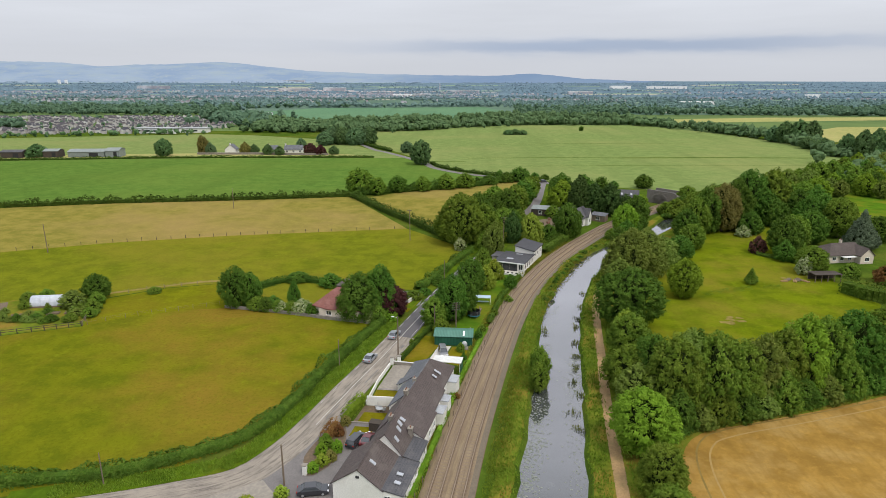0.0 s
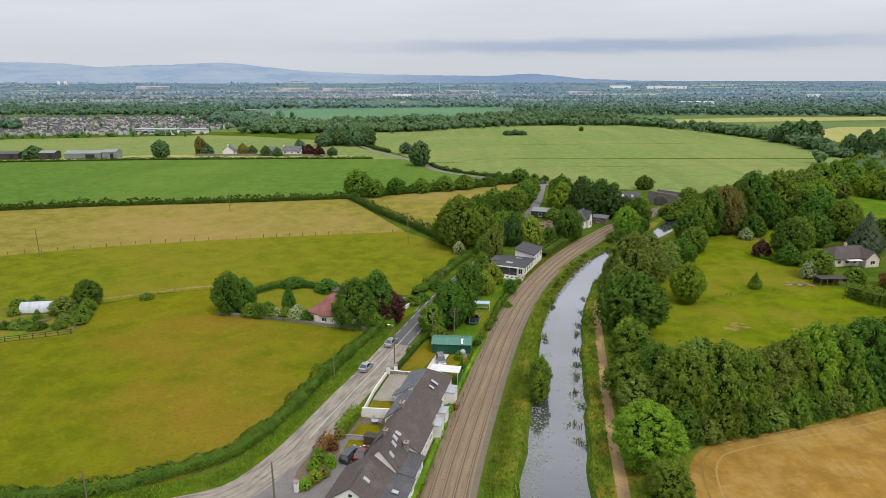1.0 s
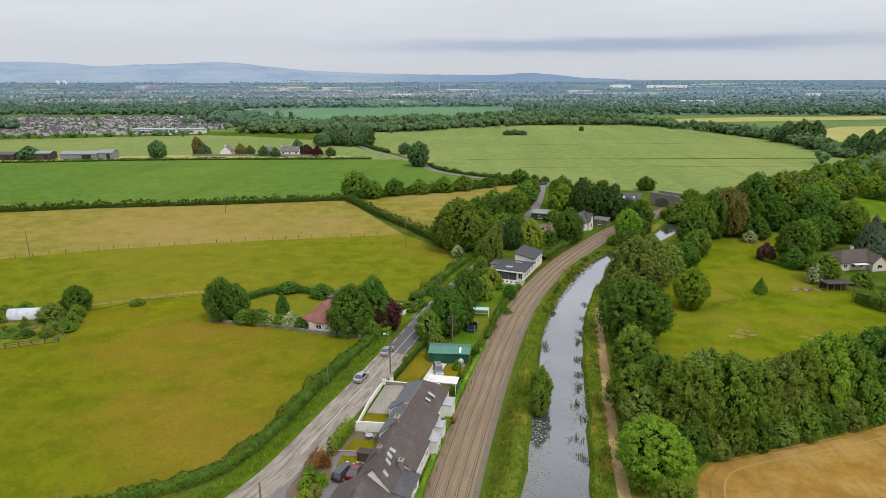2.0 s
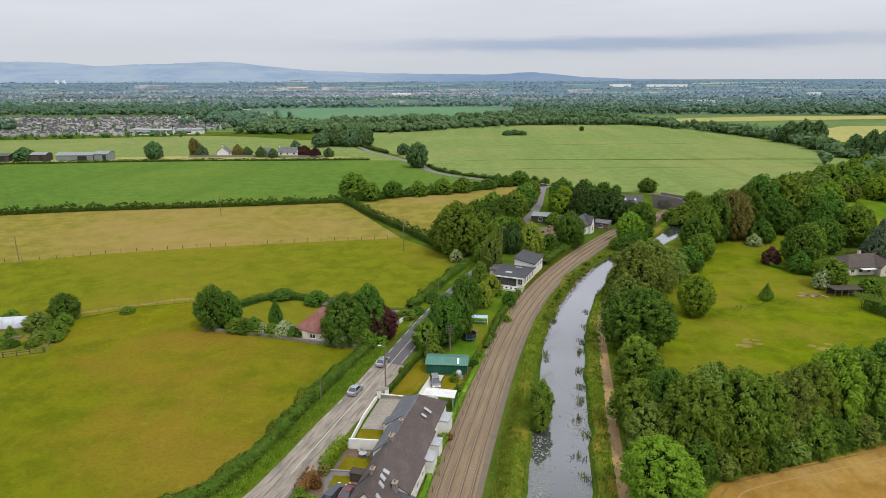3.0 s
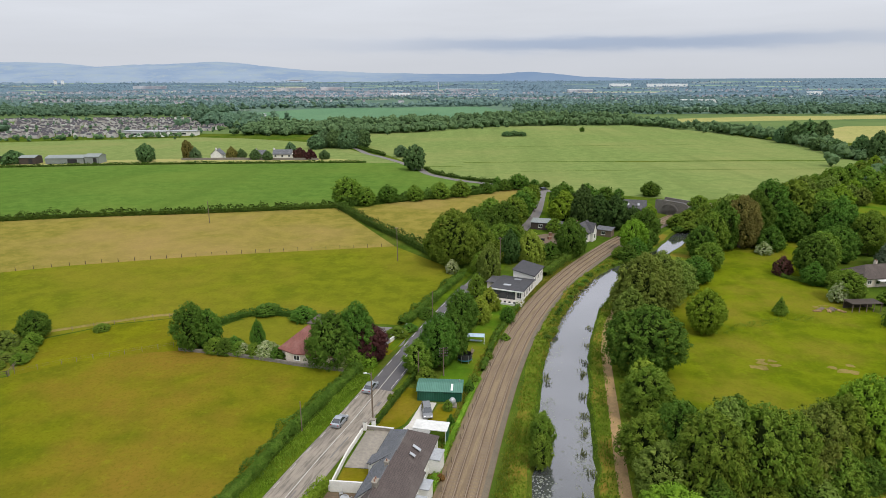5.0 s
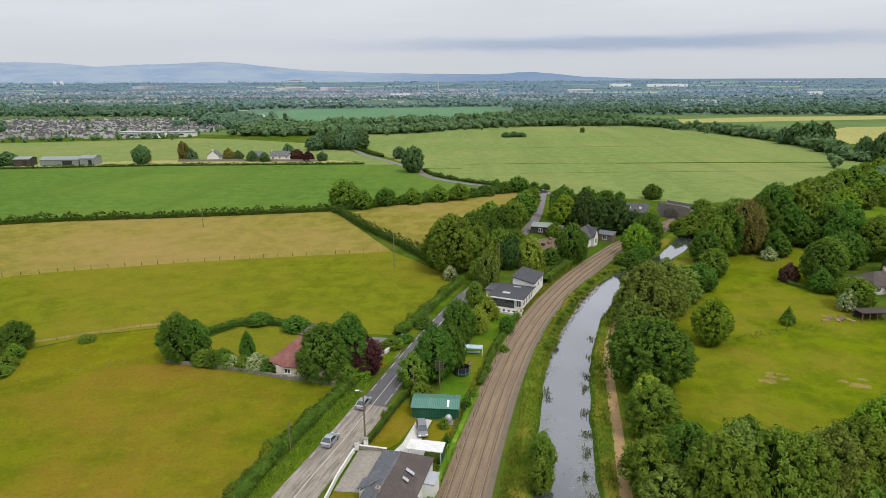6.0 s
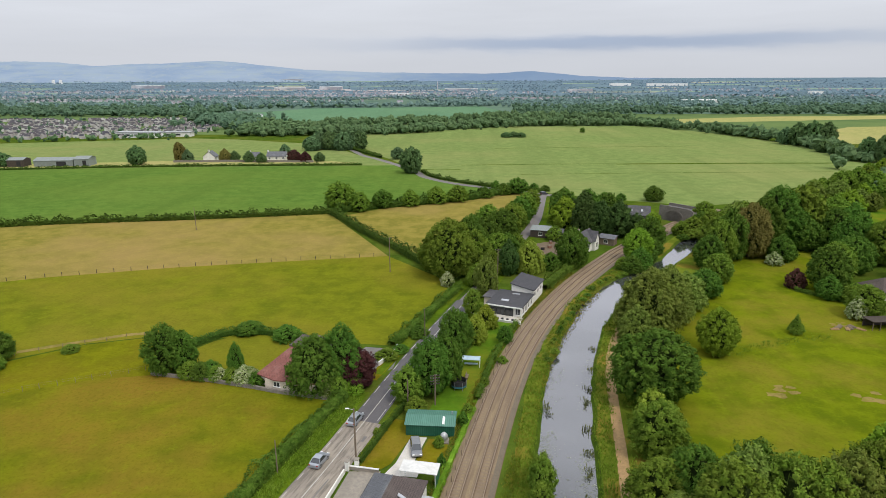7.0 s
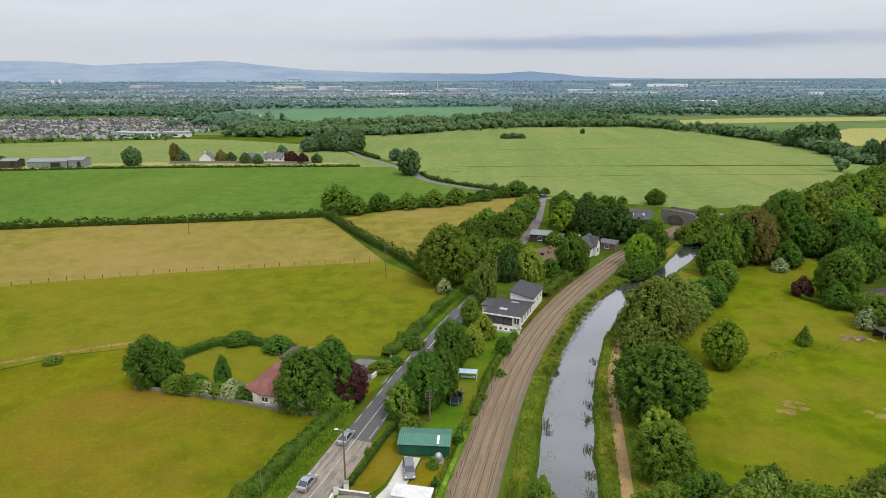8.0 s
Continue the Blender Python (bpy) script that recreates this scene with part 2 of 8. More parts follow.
def water_mat():
    """Still, murky canal water under a bright sky."""
    k = Nodes("canal_water")
    ripple = k.noise(k.mapped(k.pos, (1.0, 0.5, 1)), 0.9, 3.0, 0.5)
    scum = k.ramp(k.noise(k.pos, 0.14, 4.0, 0.65), 0.55, 0.8)
    k.bump(ripple, 0.035, 0.1)
    k.done(k.mix(scum, (0.06, 0.065, 0.065), (0.11, 0.12, 0.11)), 0.08, 0.0, 0.5)
    k.p.inputs["IOR"].default_value = 1.33
    gl = k.n.new("ShaderNodeBsdfGlossy")
    gl.inputs["Roughness"].default_value = 0.05
    gl.inputs["Color"].default_value = (0.84, 0.82, 0.86, 1)
    b = [n for n in k.n if n.type == "BUMP"][0]
    k.l.new(b.outputs[0], gl.inputs["Normal"])
    ms = k.n.new("ShaderNodeMixShader")
    lw = k.n.new("ShaderNodeLayerWeight")
    lw.inputs[0].default_value = 0.5
    k.put(ms.inputs[0], k.math("MAXIMUM", k.math("SUBTRACT", k.math("MULTIPLY", lw.outputs["Facing"], 0.90), 0.21), 0.07))
    k.l.new(k.p.outputs[0], ms.inputs[1])
    k.l.new(gl.outputs[0], ms.inputs[2])
    k.l.new(ms.outputs[0], k.out.inputs[0])
    return k.mat


def glass_mat():
    k = Nodes("dark_window_glass")
    return k.done((0.03, 0.035, 0.04), 0.05, 0.0, 0.9)


M["road"], M["ballast"], M["water"], M["glass"] = old_road(), ballast_mat(), water_mat(), glass_mat()
M["tile"] = tile_mat("brown_concrete_tiles", (0.098, 0.077, 0.072), (0.078, 0.062, 0.059), (0.125, 0.108, 0.095))
M["slate"] = tile_mat("grey_slate", (0.135, 0.140, 0.155), (0.105, 0.11, 0.122), (0.19, 0.19, 0.19), 0.28)
M["darkslate"] = tile_mat("dark_felt_and_slate", (0.085, 0.083, 0.090), (0.066, 0.066, 0.074), (0.13, 0.125, 0.12), 0.4)
M["redtile"] = tile_mat("dusky_red_tiles", (0.20, 0.075, 0.060), (0.165, 0.062, 0.052), (0.24, 0.12, 0.10))
M["browntile"] = tile_mat("grey_brown_tiles", (0.085, 0.066, 0.058), (0.070, 0.056, 0.050), (0.115, 0.098, 0.082))
M["felt"] = surface("dark_roofing_felt", (0.062, 0.062, 0.068), (0.046, 0.046, 0.052), 3, 0.4)
M["render"] = surface("white_rendered_wall", (0.70, 0.69, 0.65), (0.62, 0.61, 0.58), 5, 0.45, dirt=(0.45, 0.43, 0.38))
M["cream"] = surface("cream_rendered_wall", (0.60, 0.53, 0.45), (0.54, 0.47, 0.40), 5, 0.45, dirt=(0.4, 0.36, 0.3))
M["white"] = surface("white_paint", (0.80, 0.80, 0.79), (0.74, 0.74, 0.73), 4, 0.6, rough=0.5, bump=0.05)
M["stone"] = surface("grey_field_stone", (0.24, 0.215, 0.185), (0.16, 0.145, 0.125), 2.2, 0.5, bump=0.8, depth=0.06)
M["wood"] = surface("weathered_wood", (0.19, 0.145, 0.105), (0.13, 0.10, 0.075), 9, 1.2)
M["darkwood"] = surface("dark_stained_wood", (0.07, 0.055, 0.045), (0.045, 0.036, 0.03), 9, 1.2)
M["sleeper"] = surface("grimy_sleeper", (0.195, 0.146, 0.104), (0.155, 0.115, 0.083), 9, 1.5)
M["rail"] = surface("rusty_rail_side", (0.20, 0.125, 0.08), (0.15, 0.09, 0.06), 6, 1, rough=0.6, metal=0.3)
M["railtop"] = surface("polished_rail_head", (0.34, 0.27, 0.20), (0.27, 0.21, 0.155), 6, 1, rough=0.45, metal=0.35, bump=0)
M["metal"] = surface("galvanised_metal", (0.42, 0.43, 0.44), (0.35, 0.36, 0.37), 5, 1, rough=0.45, metal=0.5)
M["greenroof"] = stripes("green_corrugated_roof", (0.050, 0.140, 0.104), (0.078, 0.180, 0.140), 0.3, 0.55)
M["greenwall"] = stripes("dark_green_corrugated_wall", (0.010, 0.062, 0.038), (0.016, 0.085, 0.052), 0.3, 0.5)
M["barn"] = stripes("grey_barn_sheet", (0.15, 0.17, 0.165), (0.2, 0.225, 0.215), 0.6, 0.5)
M["film"] = surface("milky_polythene", (0.48, 0.50, 0.55), (0.40, 0.43, 0.48), 1.5, 0.5, rough=0.3)
M["black"] = surface("black_rubber_and_net", (0.022, 0.022, 0.024), (0.03, 0.03, 0.032), 8, 1, bump=0.1)
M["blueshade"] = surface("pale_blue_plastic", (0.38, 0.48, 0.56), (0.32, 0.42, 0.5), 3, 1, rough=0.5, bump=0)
M["bluegrey"] = surface("teal_painted_steel", (0.03, 0.14, 0.17), (0.04, 0.17, 0.2), 3, 1, rough=0.5)
M["terracotta"] = surface("terracotta", (0.27, 0.145, 0.10), (0.2, 0.11, 0.075), 6, 1)
M["bark"] = surface("grey_brown_bark", (0.12, 0.095, 0.07), (0.075, 0.06, 0.045), 6, 1, bump=0.8, depth=0.05)
M["leaf"] = leafage("broad_leaves", (0.0972, 0.1658, 0.0161), (0.1577, 0.2204, 0.0306), (0.0497, 0.0989, 0.011))
M["leaf_dark"] = leafage("dark_leaves", (0.0583, 0.1246, 0.0145), (0.1004, 0.1679, 0.0247), (0.0302, 0.0711, 0.0102))
M["leaf_lime"] = leafage("lime_leaves", (0.1271, 0.2185, 0.0154), (0.1822, 0.2779, 0.028), (0.0847, 0.1601, 0.0116))
M["leaf_yellow"] = leafage("yellow_green_leaves", (0.185, 0.2526, 0.022), (0.2464, 0.301, 0.0407), (0.114, 0.1716, 0.0165))
M["leaf_grey"] = leafage("willow_leaves", (0.1188, 0.1741, 0.0272), (0.1782, 0.2266, 0.0459), (0.0626, 0.1009, 0.0145))
M["leaf_willow"] = leafage("weeping_willow_leaves", (0.1935, 0.2612, 0.0304), (0.2475, 0.3087, 0.0464), (0.135, 0.19, 0.0224), 1.2)
M["leaf_conifer"] = leafage("conifer_needles", (0.0385, 0.0726, 0.018), (0.0605, 0.099, 0.025), (0.0231, 0.0451, 0.011))
M["leaf_spruce"] = leafage("blue_spruce_needles", (0.096, 0.140, 0.082), (0.141, 0.183, 0.110), (0.058, 0.085, 0.049))
M["leaf_copper"] = leafage("copper_beech_leaves", (0.063, 0.0264, 0.0242), (0.0945, 0.0418, 0.0352), (0.0324, 0.0154, 0.0154))
M["leaf_brown"] = leafage("bronzed_leaves", (0.147, 0.128, 0.033), (0.192, 0.177, 0.049), (0.090, 0.085, 0.022))
M["leaf_red"] = leafage("red_shrub_leaves", (0.1668, 0.0728, 0.027), (0.2065, 0.1272, 0.038), (0.0955, 0.0488, 0.02))
M["blossom"] = leafage("cream_blossom", (0.128, 0.195, 0.022), (0.46, 0.48, 0.29), (0.090, 0.146, 0.022))
M["hedge"] = leafage("hedge_leaves", (0.0607, 0.1154, 0.0119), (0.1006, 0.151, 0.0221), (0.034, 0.0696, 0.0102))
M["hedge_far"] = leafage("field_hedge_leaves", (0.0432, 0.0877, 0.0123), (0.072, 0.1197, 0.019), (0.0264, 0.0582, 0.0095))
M["blade"] = leafage("long_grass", (0.121, 0.1991, 0.0156), (0.1789, 0.2388, 0.0286), (0.087, 0.1393, 0.013), 0)
M["reed"] = leafage("reeds", (0.105, 0.130, 0.040), (0.15, 0.165, 0.06), (0.06, 0.08, 0.025), 0)
M["lily"] = leafage("lily_pads", (0.1944, 0.209, 0.1798), (0.243, 0.2576, 0.2236), (0.1652, 0.1847, 0.1458), 0)
# crowns paler and bluer than near leaves, haze put into their colour
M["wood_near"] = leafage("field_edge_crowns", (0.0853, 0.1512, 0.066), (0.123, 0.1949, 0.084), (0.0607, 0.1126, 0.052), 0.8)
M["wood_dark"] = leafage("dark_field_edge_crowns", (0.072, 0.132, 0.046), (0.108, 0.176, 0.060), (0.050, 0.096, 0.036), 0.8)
M["blade_dry"] = leafage("dry_lineside_grass", (0.15, 0.165, 0.016), (0.235, 0.165, 0.034), (0.11, 0.13, 0.014), 0)
M["darkstone"] = surface("dark_grey_stone", (0.21, 0.19, 0.165), (0.145, 0.132, 0.115), 2.2, 0.5, bump=0.8, depth=0.06)
M["awning"] = surface("off_white_sheet", (0.60, 0.60, 0.58), (0.52, 0.52, 0.51), 2, 0.5, rough=0.6, bump=0.05)
M["strawpale"] = surface("flattened_pale_straw", (0.30, 0.20, 0.066), (0.27, 0.175, 0.055), 2, 0.4, bump=0)
M["strawdark"] = surface("pressed_straw", (0.175, 0.12, 0.022), (0.20, 0.13, 0.03), 2, 0.4, bump=0)


def patchwork(name, dark, mid_tone, pale):
    """Far country: woods, pastures and pale plots too small to tell apart."""
    k = Nodes(name)
    wide = k.noise(k.pos, 0.006, 5.0, 0.7)
    fine = k.noise(k.pos, 0.022, 5.0, 0.75)
    c = k.mix(k.ramp(wide, 0.40, 0.62), dark, mid_tone)
    c = k.mix(k.math("MULTIPLY", k.ramp(fine, 0.56, 0.72), 0.7), c, pale)
    return k.done(c, 0.95, 0.0, 0.0)


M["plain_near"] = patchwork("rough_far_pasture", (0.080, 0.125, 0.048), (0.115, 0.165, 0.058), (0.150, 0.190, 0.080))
# haze is put into these ground colours, bluer with distance
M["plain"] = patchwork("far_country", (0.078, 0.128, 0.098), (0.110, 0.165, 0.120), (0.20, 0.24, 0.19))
M["plain_blue"] = patchwork("haze_blue_country", (0.098, 0.150, 0.188), (0.124, 0.180, 0.214), (0.24, 0.285, 0.30))
M["tansoil"] = grassland("bare_tan_earth", (0.2375, 0.184, 0.0585), (0.1938, 0.1552, 0.0468), (0.1625, 0.1495, 0.026), 0.3, tuft=0.5)
M["cess"] = surface("dark_cess_stone", (0.15, 0.122, 0.088), (0.115, 0.094, 0.068), 4, 0.5, bump=0.6, depth=0.05)
# near-black green that paints the shade inside tree crowns
M["crown_shade"] = surface("painted_crown_shade", (0.022, 0.034, 0.008), (0.014, 0.022, 0.006), 6, 1, rough=1.0, bump=0, spec=0.0)
# far fields paled and blued, the haze being in their colour
M["plain_green"] = grassland("haze_paled_grass", (0.20, 0.285, 0.21), (0.18, 0.26, 0.20), (0.25, 0.31, 0.23), 0.006, tuft=0.85)
M["plain_tan"] = grassland("haze_paled_stubble", (0.37, 0.36, 0.27), (0.32, 0.32, 0.25), (0.40, 0.37, 0.30), 0.006, tuft=0.9)


# ---- building helpers ----
def link_mesh(name, me, material, parent=None, label=""):
    if material:
        me.materials.append(material)
    ob = new(name, me)
    if parent:
        ob.parent = parent
    if label:
        ob["label"] = label
    return ob


def auto_uv(bm):
    """UVs in metres, along and up each face."""
    uv = bm.loops.layers.uv.verify()
    bm.normal_update()
    for f in bm.faces:
        n = f.normal
        t = Vector((1, 0, 0)) if abs(n.z) > 0.995 else Vector((-n.y, n.x, 0)).normalized()
        b = n.cross(t)
        for lp in f.loops:
            lp[uv].uv = (lp.vert.co.dot(t), lp.vert.co.dot(b))


def part(name, bm, material, parent, label=""):
    """Links a bmesh as one mesh object under a thing or a part."""
    auto_uv(bm)
    me = bpy.data.meshes.new(name)
    bm.to_mesh(me)
    bm.free()
    return link_mesh(name, me, material, parent, label)


def thing(name, x, y, rz=0, z=0, label="", category="", group="", kind=""):
    ob = new(name)
    ob.empty_display_size = 0.2
    ob.matrix_basis = pose(x, y, z, 0, 0, rz)
    return tagged(ob, label, category, group, kind)


def box(bm, c, s, rz=0, bevel=0.0):
    """A box at centre c with size s, turned rz degrees, its edges bevelled."""
    r = bmesh.ops.create_cube(bm, size=1.0, matrix=pose(*c, 0, 0, rz) @ Matrix.Diagonal((*s, 1)))
    if bevel:
        edges = list({e for v in r["verts"] for e in v.link_edges})
        bmesh.ops.bevel(bm, geom=edges, offset=bevel, segments=1, affect="EDGES")


def one_box(c, s, rz=0, bevel=0.0):
    bm = bmesh.new()
    box(bm, c, s, rz, bevel)
    return bm


def rod(bm, a, b, r0, r1=None, sides=8):
    """A tapered round bar from a to b."""
    a, b = Vector(a), Vector(b)
    d = b - a
    m = Matrix.Translation((a + b) / 2) @ d.to_track_quat("Z", "Y").to_matrix().to_4x4()
    bmesh.ops.create_cone(bm, cap_ends=True, segments=sides, radius1=r0, radius2=r0 if r1 is None else r1, depth=d.length, matrix=m)


def solid(bm, poly, z0, z1):
    """A prism over a ground polygon; z0, z1 numbers or a height per corner."""
    n = len(poly)
    lo = [bm.verts.new((x, y, z0 if isinstance(z0, (int, float)) else z0[i])) for i, (x, y) in enumerate(poly)]
    hi = [bm.verts.new((x, y, z1 if isinstance(z1, (int, float)) else z1[i])) for i, (x, y) in enumerate(poly)]
    bm.faces.new(hi)
    bm.faces.new(lo[::-1])
    for i in range(n):
        bm.faces.new((lo[i], lo[(i + 1) % n], hi[(i + 1) % n], hi[i]))
    bmesh.ops.recalc_face_normals(bm, faces=bm.faces[:])


def slab(bm, corners, thick):
    """A sloping slab: corners in space, thickened downwards."""
    hi = [bm.verts.new(c) for c in corners]
    lo = [bm.verts.new((c[0], c[1], c[2] - thick)) for c in corners]
    n = len(corners)
    bm.faces.new(hi)
    bm.faces.new(lo[::-1])
    for i in range(n):
        bm.faces.new((lo[i], lo[(i + 1) % n], hi[(i + 1) % n], hi[i]))
    bmesh.ops.recalc_face_normals(bm, faces=bm.faces[:])


def curve(pts, step=2.0):
    """A smooth line through plan points, in even steps."""
    p = [Vector(q) for q in pts]
    p = [2 * p[0] - p[1]] + p + [2 * p[-1] - p[-2]]
    out = []
    for i in range(1, len(p) - 2):
        a, b, c, d = p[i - 1:i + 3]
        n = max(1, int((c - b).length / step))
        for k in range(n):
            t = k / n
            out.append(0.5 * (2 * b + (c - a) * t + (2 * a - 5 * b + 4 * c - d) * t * t + (3 * b - a - 3 * c + d) * t ** 3))
    out.append(p[-2])
    return out


def offset(line, d):
    """The line shifted d metres to its right."""
    out = []
    for i, q in enumerate(line):
        t = (line[min(i + 1, len(line) - 1)] - line[max(i - 1, 0)]).normalized()
        out.append(q + Vector((t.y, -t.x)) * d)
    return out


def strip(name, line, profile, material, parent=None, label=""):
    """A cross-section of (offset, z) swept along a line; UV: across, along."""
    rails = [offset(line, d) for d, _ in profile]
    verts = [(q.x, q.y, z) for r, (_, z) in zip(rails, profile) for q in r]
    n, m = len(line), len(profile)
    faces = [(j * n + i, (j + 1) * n + i, (j + 1) * n + i + 1, j * n + i + 1) for j in range(m - 1) for i in range(n - 1)]
    me = bpy.data.meshes.new(name)
    me.from_pydata(verts, [], faces)
    run = [0.0]
    for a, b in zip(line, line[1:]):
        run.append(run[-1] + (b - a).length)
    uv = me.uv_layers.new(name="UVMap")
    for k, lp in enumerate(me.loops):
        j, i = divmod(lp.vertex_index, n)
        uv.data[k].uv = (profile[j][0], run[i])
    return link_mesh(name, me, material, parent, label)


def field(name, pts, z, material, label, smooth=0, category="field"):
    """A flat piece of ground over a plan polygon."""
    line = [Vector(p) for p in pts]
    if smooth:
        line = curve([*pts, pts[0]], smooth)[:-1]
    me = bpy.data.meshes.new(name)
    me.from_pydata([(q.x, q.y, z) for q in line], [], [tuple(range(len(line)))])
    me.update()
    if me.polygons[0].normal.z < 0:
        me.flip_normals()
    return tagged(link_mesh(name, me, material), label, category, kind="structure")


def quads(name, co, material, parent=None, label=""):
    """One mesh of loose quads from an (n, 4, 3) array."""
    n = len(co)
    me = bpy.data.meshes.new(name)
    me.vertices.add(n * 4)
    me.vertices.foreach_set("co", np.asarray(co, dtype=np.float32).reshape(-1))
    me.loops.add(n * 4)
    me.loops.foreach_set("vertex_index", np.arange(n * 4, dtype=np.int32))
    me.polygons.add(n)
    me.polygons.foreach_set("loop_start", np.arange(0, n * 4, 4, dtype=np.int32))
    me.update(calc_edges=True)
    return me if material is None else link_mesh(name, me, material, parent, label)


def leaf_quads(rng, at, normal, size, lie=None, slim=1.0):
    """Leaf shaped quads at points, facing roughly along the normals; lie: the way that their tips point."""
    n = len(at)
    nor = normal + rng.normal(0, 0.33, (n, 3))
    nor /= np.linalg.norm(nor, axis=1, keepdims=True) + 1e-9
    ref = rng.normal(0, 1, (n, 3)) if lie is None else np.cross(lie, nor)
    t = np.cross(nor, ref)
    t /= np.linalg.norm(t, axis=1, keepdims=True) + 1e-9
    b = np.cross(nor, t)
    s = (size * rng.uniform(0.6, 1.35, n))[:, None]
    k = rng.uniform(0.55, 0.9, n)[:, None] * slim
    return np.stack([at - t * s * 0.5, at - b * s * k * 0.42 + t * s * 0.08, at + t * s * 0.55, at + b * s * k * 0.42 + t * s * 0.08], 1)


# ---- ground, canal, fields ----
CANAL_L = curve([(-75, -800), (-58, -600), (-41, -400), (-24, -200), (-16, -110), (-10, -60), (-3.5, 0), (0.5, 35), (3, 55), (5, 69.4), (7.4, 82.6), (10.2, 98.4), (12, 111), (14, 124), (18.2, 143), (24, 160.5),
                 (31, 178), (41.5, 194), (53.0, 205), (63.5, 220), (70.5, 232), (80, 246), (95, 262), (115, 280), (140, 300)], 3)
CANAL_R = curve([(-63, -800), (-46, -600), (-29, -400), (-12, -200), (-4, -110), (1.5, -60), (7.5, 0), (11, 35), (13, 55), (14.5, 69.9), (16.5, 83.1), (18.5, 97), (20.3, 110), (22.3, 123), (25.8, 141), (31, 158),
                 (38.5, 174.5), (47, 188), (57.7, 202), (66, 214), (74, 225), (86, 238), (101, 254), (121, 272), (146, 293)], 3)


def wavy(line, amount, seed):
    return [q + Vector((noise.noise((q.x * 0.3, q.y * 0.3, seed)), noise.noise((q.x * 0.3, q.y * 0.3, seed + 9)))) * amount for q in line]


CANAL_L, CANAL_R = wavy(CANAL_L, 0.7, 1), wavy(CANAL_R, 0.7, 4)


def ground():
    """One sheet to the horizon, with the canal's channel let into it."""
    bm = bmesh.new()
    tip, far = (148, 302), (1200, 4600)
    lo, hi, bed = offset(CANAL_L, -0.45), offset(CANAL_R, 0.45), -1.5
    left = [bm.verts.new((q.x, q.y, 0)) for q in lo]
    right = [bm.verts.new((q.x, q.y, 0)) for q in hi]
    bl = [bm.verts.new((q.x, q.y, bed)) for q in offset(CANAL_L, 0.9)]
    br = [bm.verts.new((q.x, q.y, bed)) for q in offset(CANAL_R, -0.9)]
    vt, vf = bm.verts.new((*tip, 0)), bm.verts.new((*far, 0))
    corner = [bm.verts.new((x, y, 0)) for x, y in ((-4800, 4600), (-4800, -800), (4800, -800), (4800, 4600))]
    bm.faces.new((*left[::-1], corner[1], corner[0], vf, vt))
    bm.faces.new((*right, vt, vf, corner[3], corner[2]))
    for a, b in ((left, bl), (br, right)):
        for i in range(len(a) - 1):
            bm.faces.new((a[i], b[i], b[i + 1], a[i + 1]))
    for i in range(min(len(bl), len(br)) - 1):
        bm.faces.new((bl[i], br[i], br[i + 1], bl[i + 1]))
    bmesh.ops.triangulate(bm, faces=[f for f in bm.faces if len(f.verts) > 4])
    bmesh.ops.recalc_face_normals(bm, faces=bm.faces[:])
    if sum(f.normal.z * f.calc_area() for f in bm.faces) < 0:
        bmesh.ops.reverse_faces(bm, faces=bm.faces[:])
    auto_uv(bm)
    me = bpy.data.meshes.new("ground")
    bm.to_mesh(me)
    bm.free()
    return tagged(link_mesh("ground", me, M["ground"]), "rough green grassland reaching the horizon", "ground", kind="structure")


ground()
n_c = min(len(CANAL_L), len(CANAL_R))
w_l, w_r = offset(CANAL_L, -0.3), offset(CANAL_R, 0.3)
me = bpy.data.meshes.new("water")
me.from_pydata([(q.x, q.y, -0.6) for q in w_l[:n_c]] + [(q.x, q.y, -0.6) for q in w_r[:n_c]], [], [(i, n_c + i, n_c + i + 1, i + 1) for i in range(n_c - 1)])
tagged(link_mesh("water", me, M["water"]), "still grey canal water mirroring the overcast sky", "canal", kind="structure")

field("field_1", [(-190, 30), (-120, 46), (-62.7, 65), (-49, 68.5), (-41, 73), (-34, 79), (-30, 90), (-27.4, 104), (-23.4, 117), (-21, 125.3), (-37, 128.8), (-47, 131), (-58.5, 133),
                  (-68.7, 130.8), (-78.5, 125.9), (-85.2, 120.5), (-99, 114.6), (-190, 95)], 0.03, M["sheep"], "olive grazed pasture beside the lane")
field("field_2", [(-58.5, 133), (-68.7, 130.8), (-78.5, 125.9), (-85.2, 120.5), (-92, 136), (-79.6, 145.8), (-66.2, 150.5), (-60, 146)], 0.035, M["strip"],
      "narrow yellow-green pasture strip between fences")
field("field_3", [(-240, 80), (-190, 95), (-110, 129), (-92, 137), (-79.6, 146.3), (-66, 151), (-40, 150), (-14, 148), (-4.5, 172), (-3.6, 189), (-24.4, 214.5), (-85, 200.4),
                  (-118.6, 189.5), (-147, 176.3), (-240, 135)], 0.03, M["middle"], "green pasture inside hedges")
field("field_4", [(-147, 176.3), (-118.6, 189.5), (-85, 200.4), (-24.4, 214.5), (-57, 276), (-110, 263.4), (-156.5, 254.3), (-198, 242.2), (-420, 180), (-240, 135)], 0.028, M["tan"],
      "close-cropped tan pasture inside hedges")
field("field_5", [(-420, 180), (-198, 242), (-156, 254), (-110, 263), (-57, 276), (-37, 288), (-3, 306), (28, 334), (9, 336), (-8, 348), (-26, 372), (-33, 392), (-48, 421),
                  (-69, 420), (-207, 408), (-312, 389), (-640, 330)], 0.024, M["bright"], "vivid green crop field")
